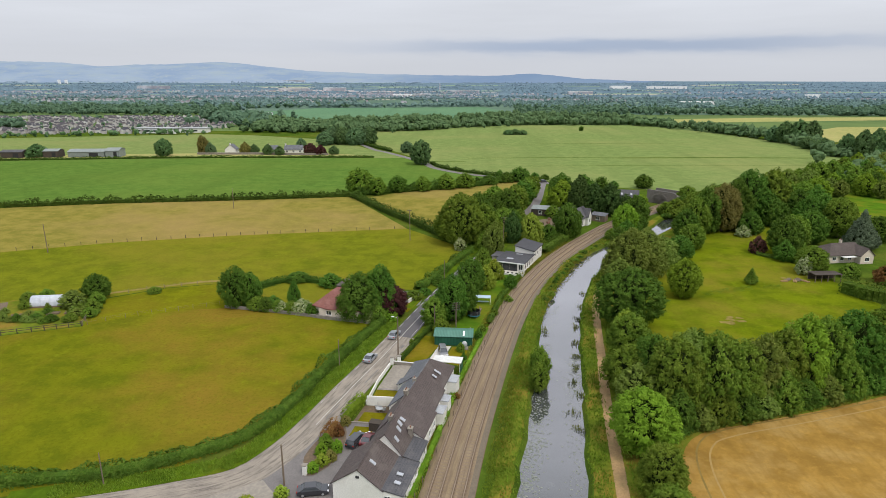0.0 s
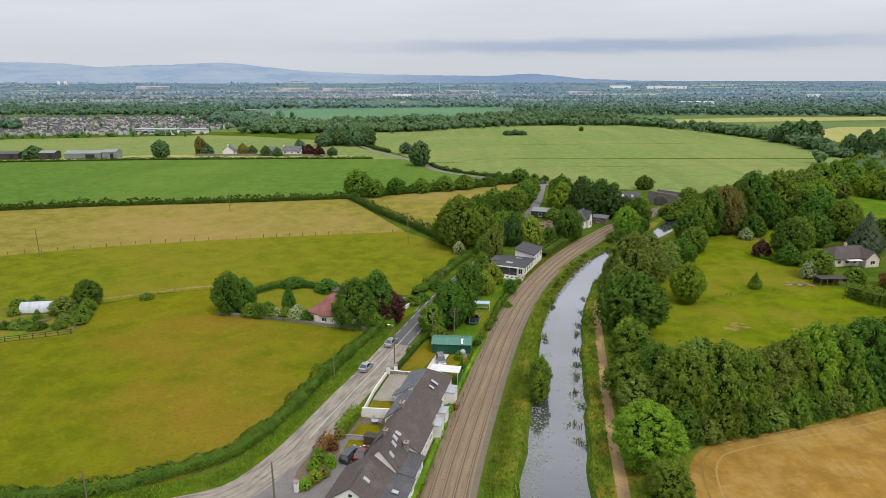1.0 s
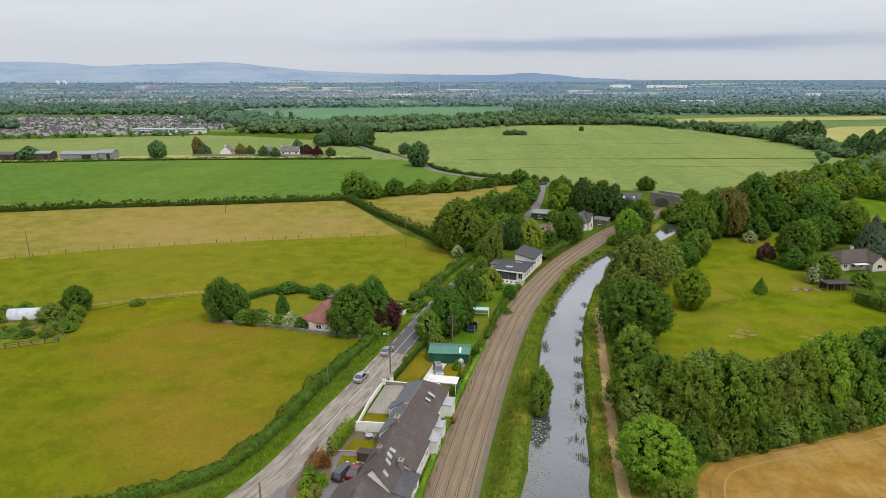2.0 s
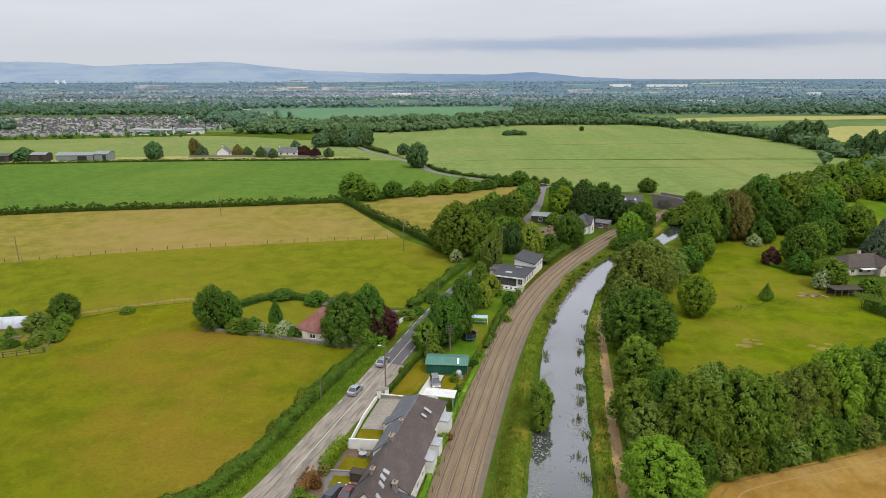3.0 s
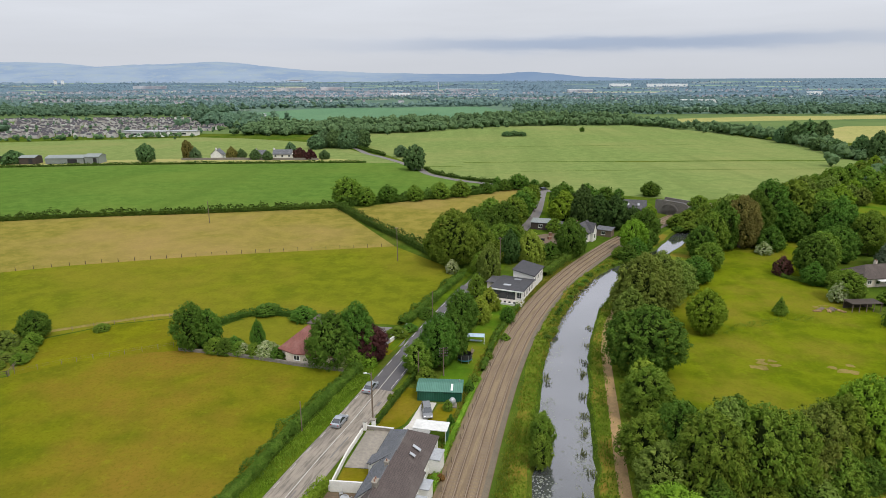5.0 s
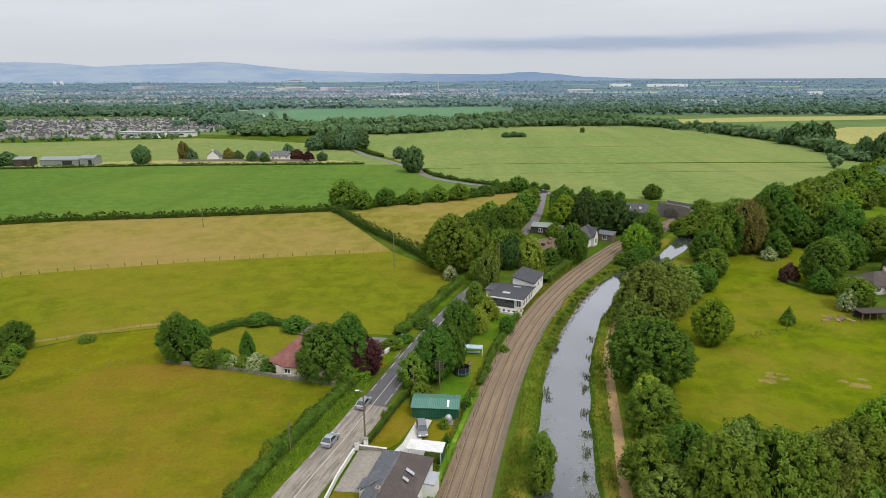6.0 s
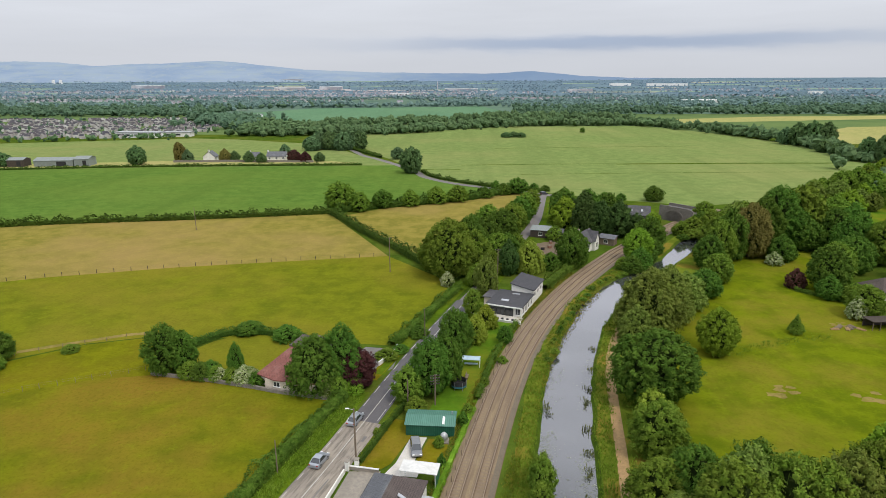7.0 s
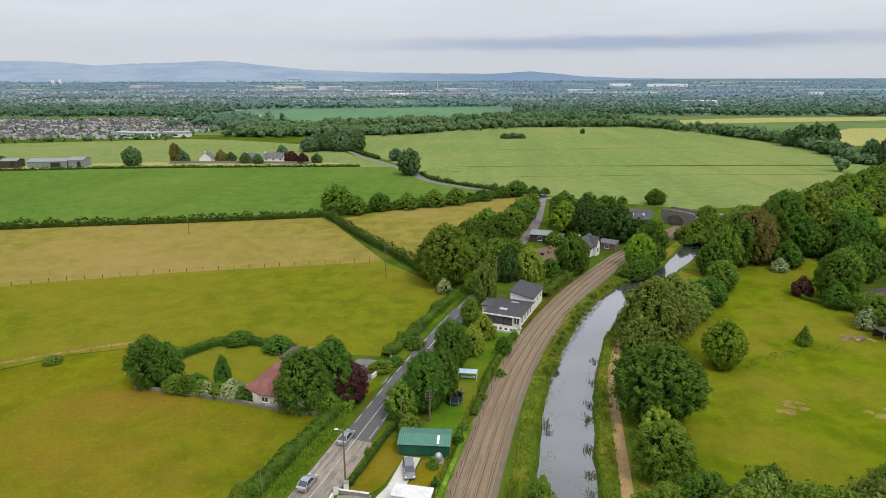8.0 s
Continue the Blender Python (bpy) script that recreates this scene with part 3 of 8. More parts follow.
field("field_6", [(-50, 272), (-37, 244), (-21, 220), (-6, 205), (9, 232), (22, 270), (30, 318), (27, 330), (-3, 304), (-37, 286)], 0.028, M["tan"], "small tan pasture between hedges")
field("field_7", [(-640, 330), (-312, 389), (-207, 408), (-69, 420), (-48, 421), (-68, 456), (-84, 480), (-120, 545), (-212, 589), (-260, 600), (-430, 545), (-760, 430)], 0.026,
      M["farmgrass"], "pale green farm pasture")
field("field_8", [(-24, 376), (-6, 354), (12, 340), (38, 326), (62, 312), (100, 296), (130, 306), (186, 338), (232, 372), (262, 410), (272, 450), (270, 495), (267, 564), (250, 640), (197, 757), (41, 746), (-103, 640),
                  (-96, 545), (-60, 462), (-42, 425)], 0.026, M["bigcrop"], "broad pale green cereal field with tramlines")
field("field_9", [(-300, 780), (-150, 830), (60, 930), (60, 1050), (20, 1260), (-300, 1180), (-380, 980)], 0.026, M["farcrop"], "distant blue-green crop field")
field("field_10", [(240, 800), (640, 900), (660, 960), (420, 930), (230, 860)], 0.03, M["yellow"], "distant yellow stubble field")
field("field_11", [(300, 560), (420, 540), (520, 640), (540, 760), (420, 740), (330, 650)], 0.03, M["yellow"], "distant yellow stubble field beyond a wood")
field("field_12", [(550, 2180), (730, 2200), (740, 2420), (540, 2400)], 0.03, M["yellow"], "far yellow field")
field("field_13", [(150, 232), (180, 250), (230, 300), (215, 330), (170, 290), (150, 262)], 0.03, M["lawn"], "bright green field beyond the wood")
field("field_14", [(14, -60), (20, 0), (24, 40), (25.2, 58), (26, 69.6), (28.0, 80), (33.2, 87), (43.3, 90.4), (71, 102), (150, 134), (190, 100), (170, -60)], 0.03, M["straw"],
      "golden ripe straw field with a tractor track round its edge", 0)
field("field_15", [(26, 98), (28.5, 112), (31, 127), (35.5, 140), (44, 158), (55, 176), (73, 206), (100, 228), (112, 230), (104, 205), (96, 184), (94, 172), (96, 158), (97, 142), (120, 128), (150, 140),
                   (150, 134), (71, 102.4), (43, 91), (33, 90)], 0.032, M["meadow"], "lush uneven meadow grass")
field("field_16", [(-320, 391), (-210, 410), (-90, 421), (-72, 432), (-110, 447), (-200, 440), (-320, 415)], 0.034, M["yellow"], "dry yellow farmyard grass")
for i, (x, y, r) in enumerate(((57.5, 131.5, 3.4), (71.5, 130, 3.0), (85, 163, 2.2))):
    for j in range(6):
        px, py, pr = x + r * 0.7 * math.sin(j * 2.4 + i), y + r * 0.5 * math.cos(j * 1.9), r * (0.25 + 0.06 * (j % 3))
        pts = [(px + pr * (1 + 0.3 * math.sin(3 * a + i + j)) * math.cos(a), py + 0.7 * pr * (1 + 0.25 * math.sin(2 * a + j)) * math.sin(a)) for a in np.linspace(0, 5.9, 12)]
        field("bare_patch", pts, 0.045 + 0.004 * j, M["tansoil"], "bare dried patch in the meadow", category="soil")
MARGIN = curve([(25.4, 60), (26.4, 70), (28.6, 79.5), (33.4, 85.6), (43.4, 89.4), (56.4, 94.0), (71.4, 100.0), (90, 107.5), (150, 132)], 2)
tagged(strip("field_margin", MARGIN, [(-2.4, 0.06), (-0.4, 0.05), (1.0, 0.036)], M["bank"]), "rough grass margin of the straw field", "verge", kind="structure")
# a tractor's wheel marks round the straw field
TRAM = curve([(17.5, -60), (23.5, 0), (27, 40), (28.5, 60), (29.6, 76), (32.5, 83.5), (38, 87.2), (52, 92), (75, 100.5), (150, 130)], 2)
for d in (0.9, 2.7):
    tagged(strip("track_mark", TRAM, [(d, 0.036), (d + 0.28, 0.036)], M["strawdark" if d < 1 else "strawpale"]), "pressed wheel mark in straw", "wheel mark", kind="structure")
for a, b, w in (((95, 432), (238, 440), 4.0), ((-5, 424), (95, 432), 2.0), ((30, 385), (215, 400), 1.0), ((-30, 404), (-5, 404), 2.0), ((20, 520), (180, 540), 1.4)):
    tagged(strip("crop_track", curve([a, ((a[0] + b[0]) / 2, (a[1] + b[1]) / 2 + 1.5), b], 12), [(0, 0.04), (w, 0.04)], M["ground"]), "darker track through cereal", "track", kind="structure")

# ---- road ----
ROAD = curve([(-120, 42), (-80, 54), (-52, 62.5), (-40, 66.5), (-31.5, 70.5), (-27.4, 77), (-24.8, 84.4), (-21.7, 95.8), (-18.2, 108), (-14.9, 120.8), (-11, 136), (-7.6, 148.5), (-0.2, 172.5),
              (3.6, 184), (9.5, 205), (17, 231), (26.5, 263.5), (33.7, 307), (36, 321)], 2)
LANE = curve([(37, 322), (28, 327), (9.6, 339.5), (-7.8, 352), (-24.5, 373), (-31.5, 393), (-46.5, 423), (-66, 456), (-77, 472), (-98, 520), (-130, 580)], 5)
BACK = curve([(36, 321.5), (48, 312), (60, 298), (70, 284)], 3)
split = min(range(len(ROAD)), key=lambda i: (ROAD[i] - Vector((-15.3, 119.4))).length)
W = 2.8
tagged(strip("road", ROAD[:split + 1], [(-W - 0.1, 0.05), (0, 0.09), (W + 0.2, 0.05)], M["road"]), "worn pale asphalt lane with dark scuffs", "road", kind="structure")
narrow = min(range(len(ROAD)), key=lambda i: abs(ROAD[i].y - 174))
tagged(strip("road", ROAD[split:narrow + 1], [(-2.4, 0.05), (0, 0.09), (2.4, 0.05)], M["tarmac"]), "newer dark asphalt lane", "road", kind="structure")
tagged(strip("road", ROAD[narrow:], [(-1.9, 0.05), (0, 0.08), (1.9, 0.05)], M["yardtar"]), "narrow grey asphalt lane past the cottage", "road", kind="structure")
tagged(strip("road", LANE, [(-2.2, 0.06), (0, 0.08), (2.2, 0.06)], M["yardtar"]), "narrow grey lane between hedges", "road", kind="structure")
tagged(strip("road", BACK, [(-2.4, 0.07), (2.4, 0.07)], M["yardtar"]), "lane up to the railway bridge", "road", kind="structure")
field("yard", [(-32, 55), (-30.5, 68), (-28.6, 73.5), (-26.2, 77.5), (-23.4, 83), (-20.9, 86), (-19.4, 85.2), (-14, 85), (-16.5, 66), (-19, 55)], 0.062, M["yardtar"], "grey asphalt forecourt beside the terrace", category="yard")
field("shrub_bed", [(-23.4, 71.7), (-24.4, 76), (-22.8, 82.4), (-21, 85.2), (-19.6, 82.4), (-19.4, 78.2), (-20.4, 74), (-22, 71.8)], 0.075, M["soil"], "earth bed under bright shrubs", 1.5, "flower bed")
field("yard", [(-40, 50), (-36, 66), (-28.5, 70.5), (-24.5, 66), (-24, 50)], 0.066, M["concrete"], "pale concrete side road at the junction", category="yard")


def road_line(line, d, w, material, dash=None, label="worn white road marking"):
    """A painted line at an offset; dash: (painted, gap) metres."""
    if not dash:
        return tagged(strip("road_marking", line, [(d, 0.1), (d + w, 0.1)], material), label, "road marking", kind="structure")
    run, start, k = 0.0, 0, 0
    for i in range(1, len(line)):
        run += (line[i] - line[i - 1]).length
        if run >= (dash[0] if k % 2 == 0 else dash[1]):
            if k % 2 == 0:
                tagged(strip("road_marking", line[start:i + 1], [(d, 0.1), (d + w, 0.1)], material), label, "road marking", kind="structure")
            run, start, k = 0.0, i, k + 1


FINE = curve([tuple(q) for q in ROAD[::4]], 0.5)
near = [q for q in FINE if 74 < q.y < 172]
road_line([q for q in near if q.y > 84], -0.05, 0.16, M["line"])
road_line([q for q in near if q.y > 118], -2.2, 0.16, M["line"], (2.2, 1.6))
road_line([q for q in near if 90 < q.y < 118], -2.6, 0.14, M["line"], (1.5, 2.5))
road_line([q for q in near if q.y > 119], 1.95, 0.14, M["line"], (3.5, 1.5))
for i, (s, d, ln, w) in enumerate(((86, 0.5, 5, 0.25), (98, 1.4, 6, 0.2), (113, 1.8, 2, 0.5))):
    seg = [q for q in FINE if s < q.y < s + ln]
    tagged(strip("tar_patch", seg, [(d, 0.094), (d + w, 0.094)], M["yardtar"]), "patched strip of asphalt", "road patch", kind="structure")

# verges
tagged(strip("verge", [q for q in ROAD if 60 < q.y < 128 and q.x > -75], [(-6.2, 0.15), (-4.4, 0.12), (-3.05, 0.045)], M["verge"]), "long bright grass verge by the lane", "verge", kind="structure")
tagged(strip("verge", [q for q in ROAD if 132 < q.y < 300], [(-5.0, 0.1), (-3.0, 0.045)], M["verge"]), "grass verge by the lane", "verge", kind="structure")
tagged(strip("verge", [q for q in ROAD if 106 < q.y < 300], [(3.0, 0.045), (4.4, 0.1)], M["verge"]), "grass verge by the gardens", "verge", kind="structure")

# ---- railway ----
RAIL = curve([(-105, -640), (-78, -450), (-52, -260), (-38, -160), (-28, -90), (-21, -40), (-16, 0), (-10.4, 38), (-6.25, 67.6), (-4.7, 78.5), (-3.2, 87.6), (-0.5, 102.5), (1.7, 113.8), (5, 129), (9.6, 146), (16.6, 165.5), (25, 184), (33.6, 200),
              (43.8, 217), (52, 229), (72, 254), (86, 271), (105, 293), (150, 345), (240, 450)], 2)
NEAR_RAIL = [q for q in RAIL if -60 < q.y < 292]
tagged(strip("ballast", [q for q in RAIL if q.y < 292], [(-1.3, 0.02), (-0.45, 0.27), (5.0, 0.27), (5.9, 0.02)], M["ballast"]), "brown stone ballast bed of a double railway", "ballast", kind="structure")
tagged(strip("cess", [q for q in NEAR_RAIL if q.y > 40], [(5.02, 0.276), (5.8, 0.07)], M["cess"]), "dark grey stone edge of the ballast", "ballast", kind="structure")
bm = one_box((0, 0, 0), (2.4, 0.25, 0.105), 0, 0.012)
SLEEPER = bpy.data.meshes.new("sleeper")
bm.to_mesh(SLEEPER)
bm.free()
SLEEPER.materials.append(M["sleeper"])
for k, base in enumerate((0.0, 3.0)):
    track = thing("railway_track", 0, 0, label="weathered steel railway track on brown sleepers", category="railway track", group="railway tracks")
    for d in (base, base + 1.45):
        r = strip("rail", NEAR_RAIL, [(d - 0.07, 0.3), (d - 0.035, 0.46), (d + 0.035, 0.46), (d + 0.07, 0.3)], M["rail"], track)
        strip("rail_head", NEAR_RAIL, [(d - 0.055, 0.464), (d + 0.055, 0.464)], M["railtop"], r, "worn shiny rail head")
    centre = curve([tuple(q) for q in offset([q for q in NEAR_RAIL if 58 < q.y < 288], base + 0.72)[::3]], 0.68)
    verts, faces = [], []
    for k2, (a, b) in enumerate(zip(centre, centre[1:])):
        t = (b - a).normalized()
        if k2 < 290:
            sl = new("sleeper", SLEEPER)
            sl.parent, sl.location, sl.rotation_euler = track, (a.x, a.y, 0.222), (0, 0, math.atan2(-t.x, t.y))
            continue
        s = Vector((t.y, -t.x))
        i = len(verts)
        for z, g in ((0.2, 0.15), (0.292, 0.12)):
            for u, v in ((-1, -1), (1, -1), (1, 1), (-1, 1)):
                q = a + s * (u * 1.2) + t * (v * g)
                verts.append((q.x, q.y, z))
        faces += [(i + 4, i + 5, i + 6, i + 7), (i, i + 1, i + 5, i + 4), (i + 1, i + 2, i + 6, i + 5), (i + 2, i + 3, i + 7, i + 6), (i + 3, i, i + 4, i + 7)]
    me = bpy.data.meshes.new("sleeper_run")
    me.from_pydata(verts, [], faces)
    tagged(link_mesh("sleeper_run", me, M["sleeper"], track, "far run of grimy sleepers"), kind="stuff")

# canal banks and towpath
tagged(strip("canal_bank", [q for q in CANAL_L if -60 < q.y < 300], [(-3.2, 0.05), (-2.2, 0.22), (-0.9, 0.16), (-0.3, -0.2)], M["bank"]), "rough grass canal bank beside the railway", "bank", kind="structure")
tagged(strip("canal_bank", [q for q in CANAL_R if -60 < q.y < 260], [(0.3, -0.2), (0.8, 0.12), (3.2, 0.14), (7.5, 0.04)], M["bank"]), "grass canal bank beside the towpath", "bank", kind="structure")
TOW = curve([(3.5, -60), (8.5, -20), (12.6, 20), (16.2, 50), (18.8, 69.3), (20.3, 82), (22, 96), (24, 109), (26.6, 127), (28.4, 138), (31.8, 150.6), (38, 165), (46, 179), (56, 193)], 2)
tagged(strip("towpath", TOW, [(-0.85, 0.17), (-0.3, 0.15), (0.0, 0.19), (0.35, 0.15), (0.85, 0.17)], M["path"]), "trodden earth towpath", "path", kind="structure")


# ---- plants ----
PROFILE = {"round": (0.48, 0.84, 0.98, 1.00, 0.97, 0.84, 0.58, 0.14), "tall": (0.60, 0.86, 0.98, 1.00, 0.94, 0.81, 0.57, 0.16), "loose": (0.45, 0.80, 0.95, 1.00, 0.92, 0.72, 0.48, 0.15),
           "bush": (0.80, 0.98, 1.00, 0.96, 0.84, 0.66, 0.42, 0.10), "weep": (0.78, 0.94, 1.00, 0.99, 0.92, 0.74, 0.46, 0.10), "cone": (0.85, 0.92, 0.78, 0.62, 0.46, 0.31, 0.16, 0.02),
           "column": (0.45, 0.78, 0.93, 0.97, 0.90, 0.74, 0.48, 0.08)}


def crown_points(rng, n, shape):
    """Leaf places, normals and lie on the tufts of a crown with boughs and hollows; radius 1, z from 0 to 2."""
    fine = n > 2600
    lobes = 440 if n > 7000 else 210 if fine else 130 if n > 1150 else 60
    seed = rng.uniform(0, 50)
    prof = PROFILE[shape]
    zs = np.linspace(0, 2, 200)
    rs = np.interp(zs, np.linspace(0, 2, len(prof)), prof)
    w = rs + 0.12
    z = np.interp((np.arange(lobes) + 0.5) / lobes, np.cumsum(w) / w.sum(), zs) + rng.normal(0, 0.02, lobes)
    a = np.arange(lobes) * 2.39996 + rng.normal(0, 0.15, lobes)
    out = np.stack([np.cos(a), np.sin(a), np.zeros(lobes)], 1)
    rr = np.interp(z, zs, rs)
    r = rng.uniform(0.13, 0.20, lobes) * (0.72 if n > 7000 else 1.0 if fine else 1.25 if n > 1150 else 1.7)
    # boughs stand out, hollows lie back
    deep = {"loose": 0.34, "cone": 0.18, "column": 0.14, "bush": 0.22, "round": 0.20}.get(shape, 0.25)
    bulge = np.array([noise.noise((math.cos(p) * 1.5 * q + seed, math.sin(p) * 1.5 * q, h * 1.5)) + 0.6 * noise.noise((math.cos(p) * 3.4 * q, math.sin(p) * 3.4 * q + seed, h * 3.2)) for p, q, h in zip(a, rr, z)])
    k = np.clip(0.90 + deep * bulge + rng.normal(0, 0.04, lobes), 0.5, 1.12)
    c = out * (np.maximum(rr * k - r * 0.45, 0.02))[:, None]
    c[:, 2] = 1.0 + (z - 1.0) * (0.94 + 0.35 * deep * bulge)
    pick = rng.choice(lobes, n, p=(r ** 2) / (r ** 2).sum())
    u = rng.normal(0, 1, (n, 3)) * np.array([0.8, 0.8, 0.7])
    away = c - np.array([0, 0, 0.75])
    away /= np.linalg.norm(away, axis=1, keepdims=True)
    u += away[pick] * 0.75
    u[:, 2] += 0.45
    u /= np.linalg.norm(u, axis=1, keepdims=True)
    at = c[pick] + u * (r[pick] * rng.uniform(0.72, 1.16, n))[:, None]
    lie = away[pick] * 0.9 + rng.normal(0, 0.45, (n, 3))
    lie[:, 2] -= 1.6 if shape == "weep" else 0.45
    if shape == "weep":
        at[:, 2] -= rng.uniform(0, 1, n) ** 2 * 0.34 * (np.hypot(at[:, 0], at[:, 1]) > 0.5)
    ok = at[:, 2] > -0.02
    return at[ok], u[ok], c, r, lie[ok]


CROWNS = {}


def ball(level):
    """Points and triangles of a unit ball."""
    bm = bmesh.new()
    bmesh.ops.create_icosphere(bm, subdivisions=level, radius=1.0)
    v = np.array([q.co[:] for q in bm.verts])
    f = np.array([[q.index for q in t.verts] for t in bm.faces])
    bm.free()
    return v, f


BALL, PEBBLE = ball(2), ball(1)


def leafy(name, co, verts, tris):
    """One mesh of loose leaf quads and smooth lumps of foliage."""
    n, m = len(co), len(tris)
    me = bpy.data.meshes.new(name)
    pts = np.concatenate([np.asarray(co).reshape(-1, 3), verts])
    me.vertices.add(len(pts))
    me.vertices.foreach_set("co", pts.astype(np.float32).reshape(-1))
    me.loops.add(n * 4 + m * 3)
    me.loops.foreach_set("vertex_index", np.concatenate([np.arange(n * 4), tris.reshape(-1) + n * 4]).astype(np.int32))
    me.polygons.add(n + m)
    me.polygons.foreach_set("loop_start", np.concatenate([np.arange(0, n * 4, 4), n * 4 + np.arange(0, m * 3, 3)]).astype(np.int32))
    me.update(calc_edges=True)
    me.polygons.foreach_set("use_smooth", np.concatenate([np.zeros(n, bool), np.ones(m, bool)]))
    return me


def crown_mesh(shape, variant, leaf, n):
    key = (shape, variant, leaf, n)
    if key not in CROWNS:
        rng = np.random.default_rng(abs(sum(ord(ch) * 7 for ch in shape) * 31 + variant * 101 + n))
        at, u, c, r, lie = crown_points(rng, n, shape)
        half = len(at) // 2
        co = np.concatenate([leaf_quads(rng, at[:half], u[:half], leaf), leaf_quads(rng, at[half:], u[half:], leaf * 1.75, lie[half:], 0.55)])
        # inner leaves close the view through the crown
        m = 520 if n > 2600 else 200
        k = rng.choice(len(c), m)
        inner = c[k] * np.array([0.78, 0.78, 0.97]) + rng.normal(0, 0.09, (m, 3))
        inner[:, 2] = np.clip(inner[:, 2], 0.1, 1.75)
        co = np.concatenate([co, leaf_quads(rng, inner, rng.normal(0, 1, (m, 3)) + (0, 0, 0.6), 0.17)])
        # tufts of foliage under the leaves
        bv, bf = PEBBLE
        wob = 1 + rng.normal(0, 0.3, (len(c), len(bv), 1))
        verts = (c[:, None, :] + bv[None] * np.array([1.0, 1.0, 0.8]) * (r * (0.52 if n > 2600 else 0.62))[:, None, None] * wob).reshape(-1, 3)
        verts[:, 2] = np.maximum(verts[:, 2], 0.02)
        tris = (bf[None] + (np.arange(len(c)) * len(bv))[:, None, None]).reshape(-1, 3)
        # a near-black core paints the shade deep inside the crown
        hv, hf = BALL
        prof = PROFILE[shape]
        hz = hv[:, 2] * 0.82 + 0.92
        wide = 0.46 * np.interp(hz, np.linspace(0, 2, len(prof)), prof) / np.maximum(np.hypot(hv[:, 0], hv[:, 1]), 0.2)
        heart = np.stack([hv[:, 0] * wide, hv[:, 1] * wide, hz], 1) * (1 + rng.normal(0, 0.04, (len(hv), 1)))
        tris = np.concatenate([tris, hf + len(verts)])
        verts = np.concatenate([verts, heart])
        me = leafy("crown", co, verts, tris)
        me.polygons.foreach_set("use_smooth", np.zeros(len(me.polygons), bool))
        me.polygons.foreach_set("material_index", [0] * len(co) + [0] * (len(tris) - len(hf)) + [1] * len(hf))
        CROWNS[key] = me
    return CROWNS[key]


def trunk_mesh():
    bm = bmesh.new()
    rod(bm, (0, 0, -0.02), (0.01, 0, 0.34), 0.036, 0.026, 9)
    rod(bm, (0.01, 0, 0.33), (-0.01, 0.01, 0.72), 0.026, 0.009, 7)
    for i in range(7):
        a, z = i * 2.4, 0.24 + 0.06 * i
        rod(bm, (0, 0, z), (0.2 * math.cos(a), 0.2 * math.sin(a), z + 0.2), 0.014, 0.004, 5)
    me = bpy.data.meshes.new("trunk")
    bm.to_mesh(me)
    bm.free()
    return me


TRUNK = trunk_mesh()
T_RNG = random.Random(5)
LEAF_WORD = {"leaf": "mid-green", "leaf_dark": "dark green", "leaf_lime": "bright lime-green", "leaf_yellow": "yellow-green", "leaf_grey": "grey-green", "leaf_willow": "pale yellow-green", "leaf_conifer": "blackish green",
             "leaf_spruce": "blue-grey", "leaf_copper": "dark copper-red", "leaf_brown": "bronze-brown", "leaf_red": "rusty red", "blossom": "cream-blossomed", "hedge": "green"}


def plant(name, x, y, h, r, leaf="leaf", shape="round", low=0.1, density=1.0, where="", category="tree", group=""):
    """A tree or shrub: trunk and a crown of many leaves. low: share of the height under the crown."""
    ob = thing(name, x, y, T_RNG.uniform(0, 360), label=f"{LEAF_WORD[leaf]} {'spreading' if shape == 'round' else 'shaggy'} {name.replace('_', ' ')} {where or 'in full summer leaf'}",
               category=category, group=group)
    near, span = y < 145, y < 235
    n = min(7000, int((6900 if near and r > 3 else 3400 if span and r > 3 else 1500 if r > 3 else 2300 if near and r > 1.6 else 1300 if r > 1.6 else 900) * min(1.3, max(0.8, density)))) if r < 5.5 else 9000 if span else 1800
    size = (0.056 if span and r > 5.5 else 0.063 if near else 0.094 if span else 0.13) if r > 3 else (0.095 if near else 0.13) if r > 1.6 else 0.17
    if shape == "cone":
        size *= 0.9
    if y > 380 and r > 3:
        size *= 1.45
        # beyond this distance crowns take the leaf colours with haze in them
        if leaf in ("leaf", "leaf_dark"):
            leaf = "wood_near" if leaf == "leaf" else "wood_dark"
    c = new("crown", crown_mesh(shape, T_RNG.randrange(4), size, n))
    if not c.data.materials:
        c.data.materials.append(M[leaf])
        c.data.materials.append(M["crown_shade"])
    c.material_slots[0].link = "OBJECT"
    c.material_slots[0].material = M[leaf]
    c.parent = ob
    c.location = (0, 0, h * low)
    c.scale = (r, r * T_RNG.uniform(0.92, 1.08), h * (1 - low) / 2)
    if h > 2.2:
        t = new("trunk", TRUNK)
        if not TRUNK.materials:
            TRUNK.materials.append(M["bark"])
        t.parent = ob
        t.scale = (h * 0.9, h * 0.9, h * 0.9)
    return ob


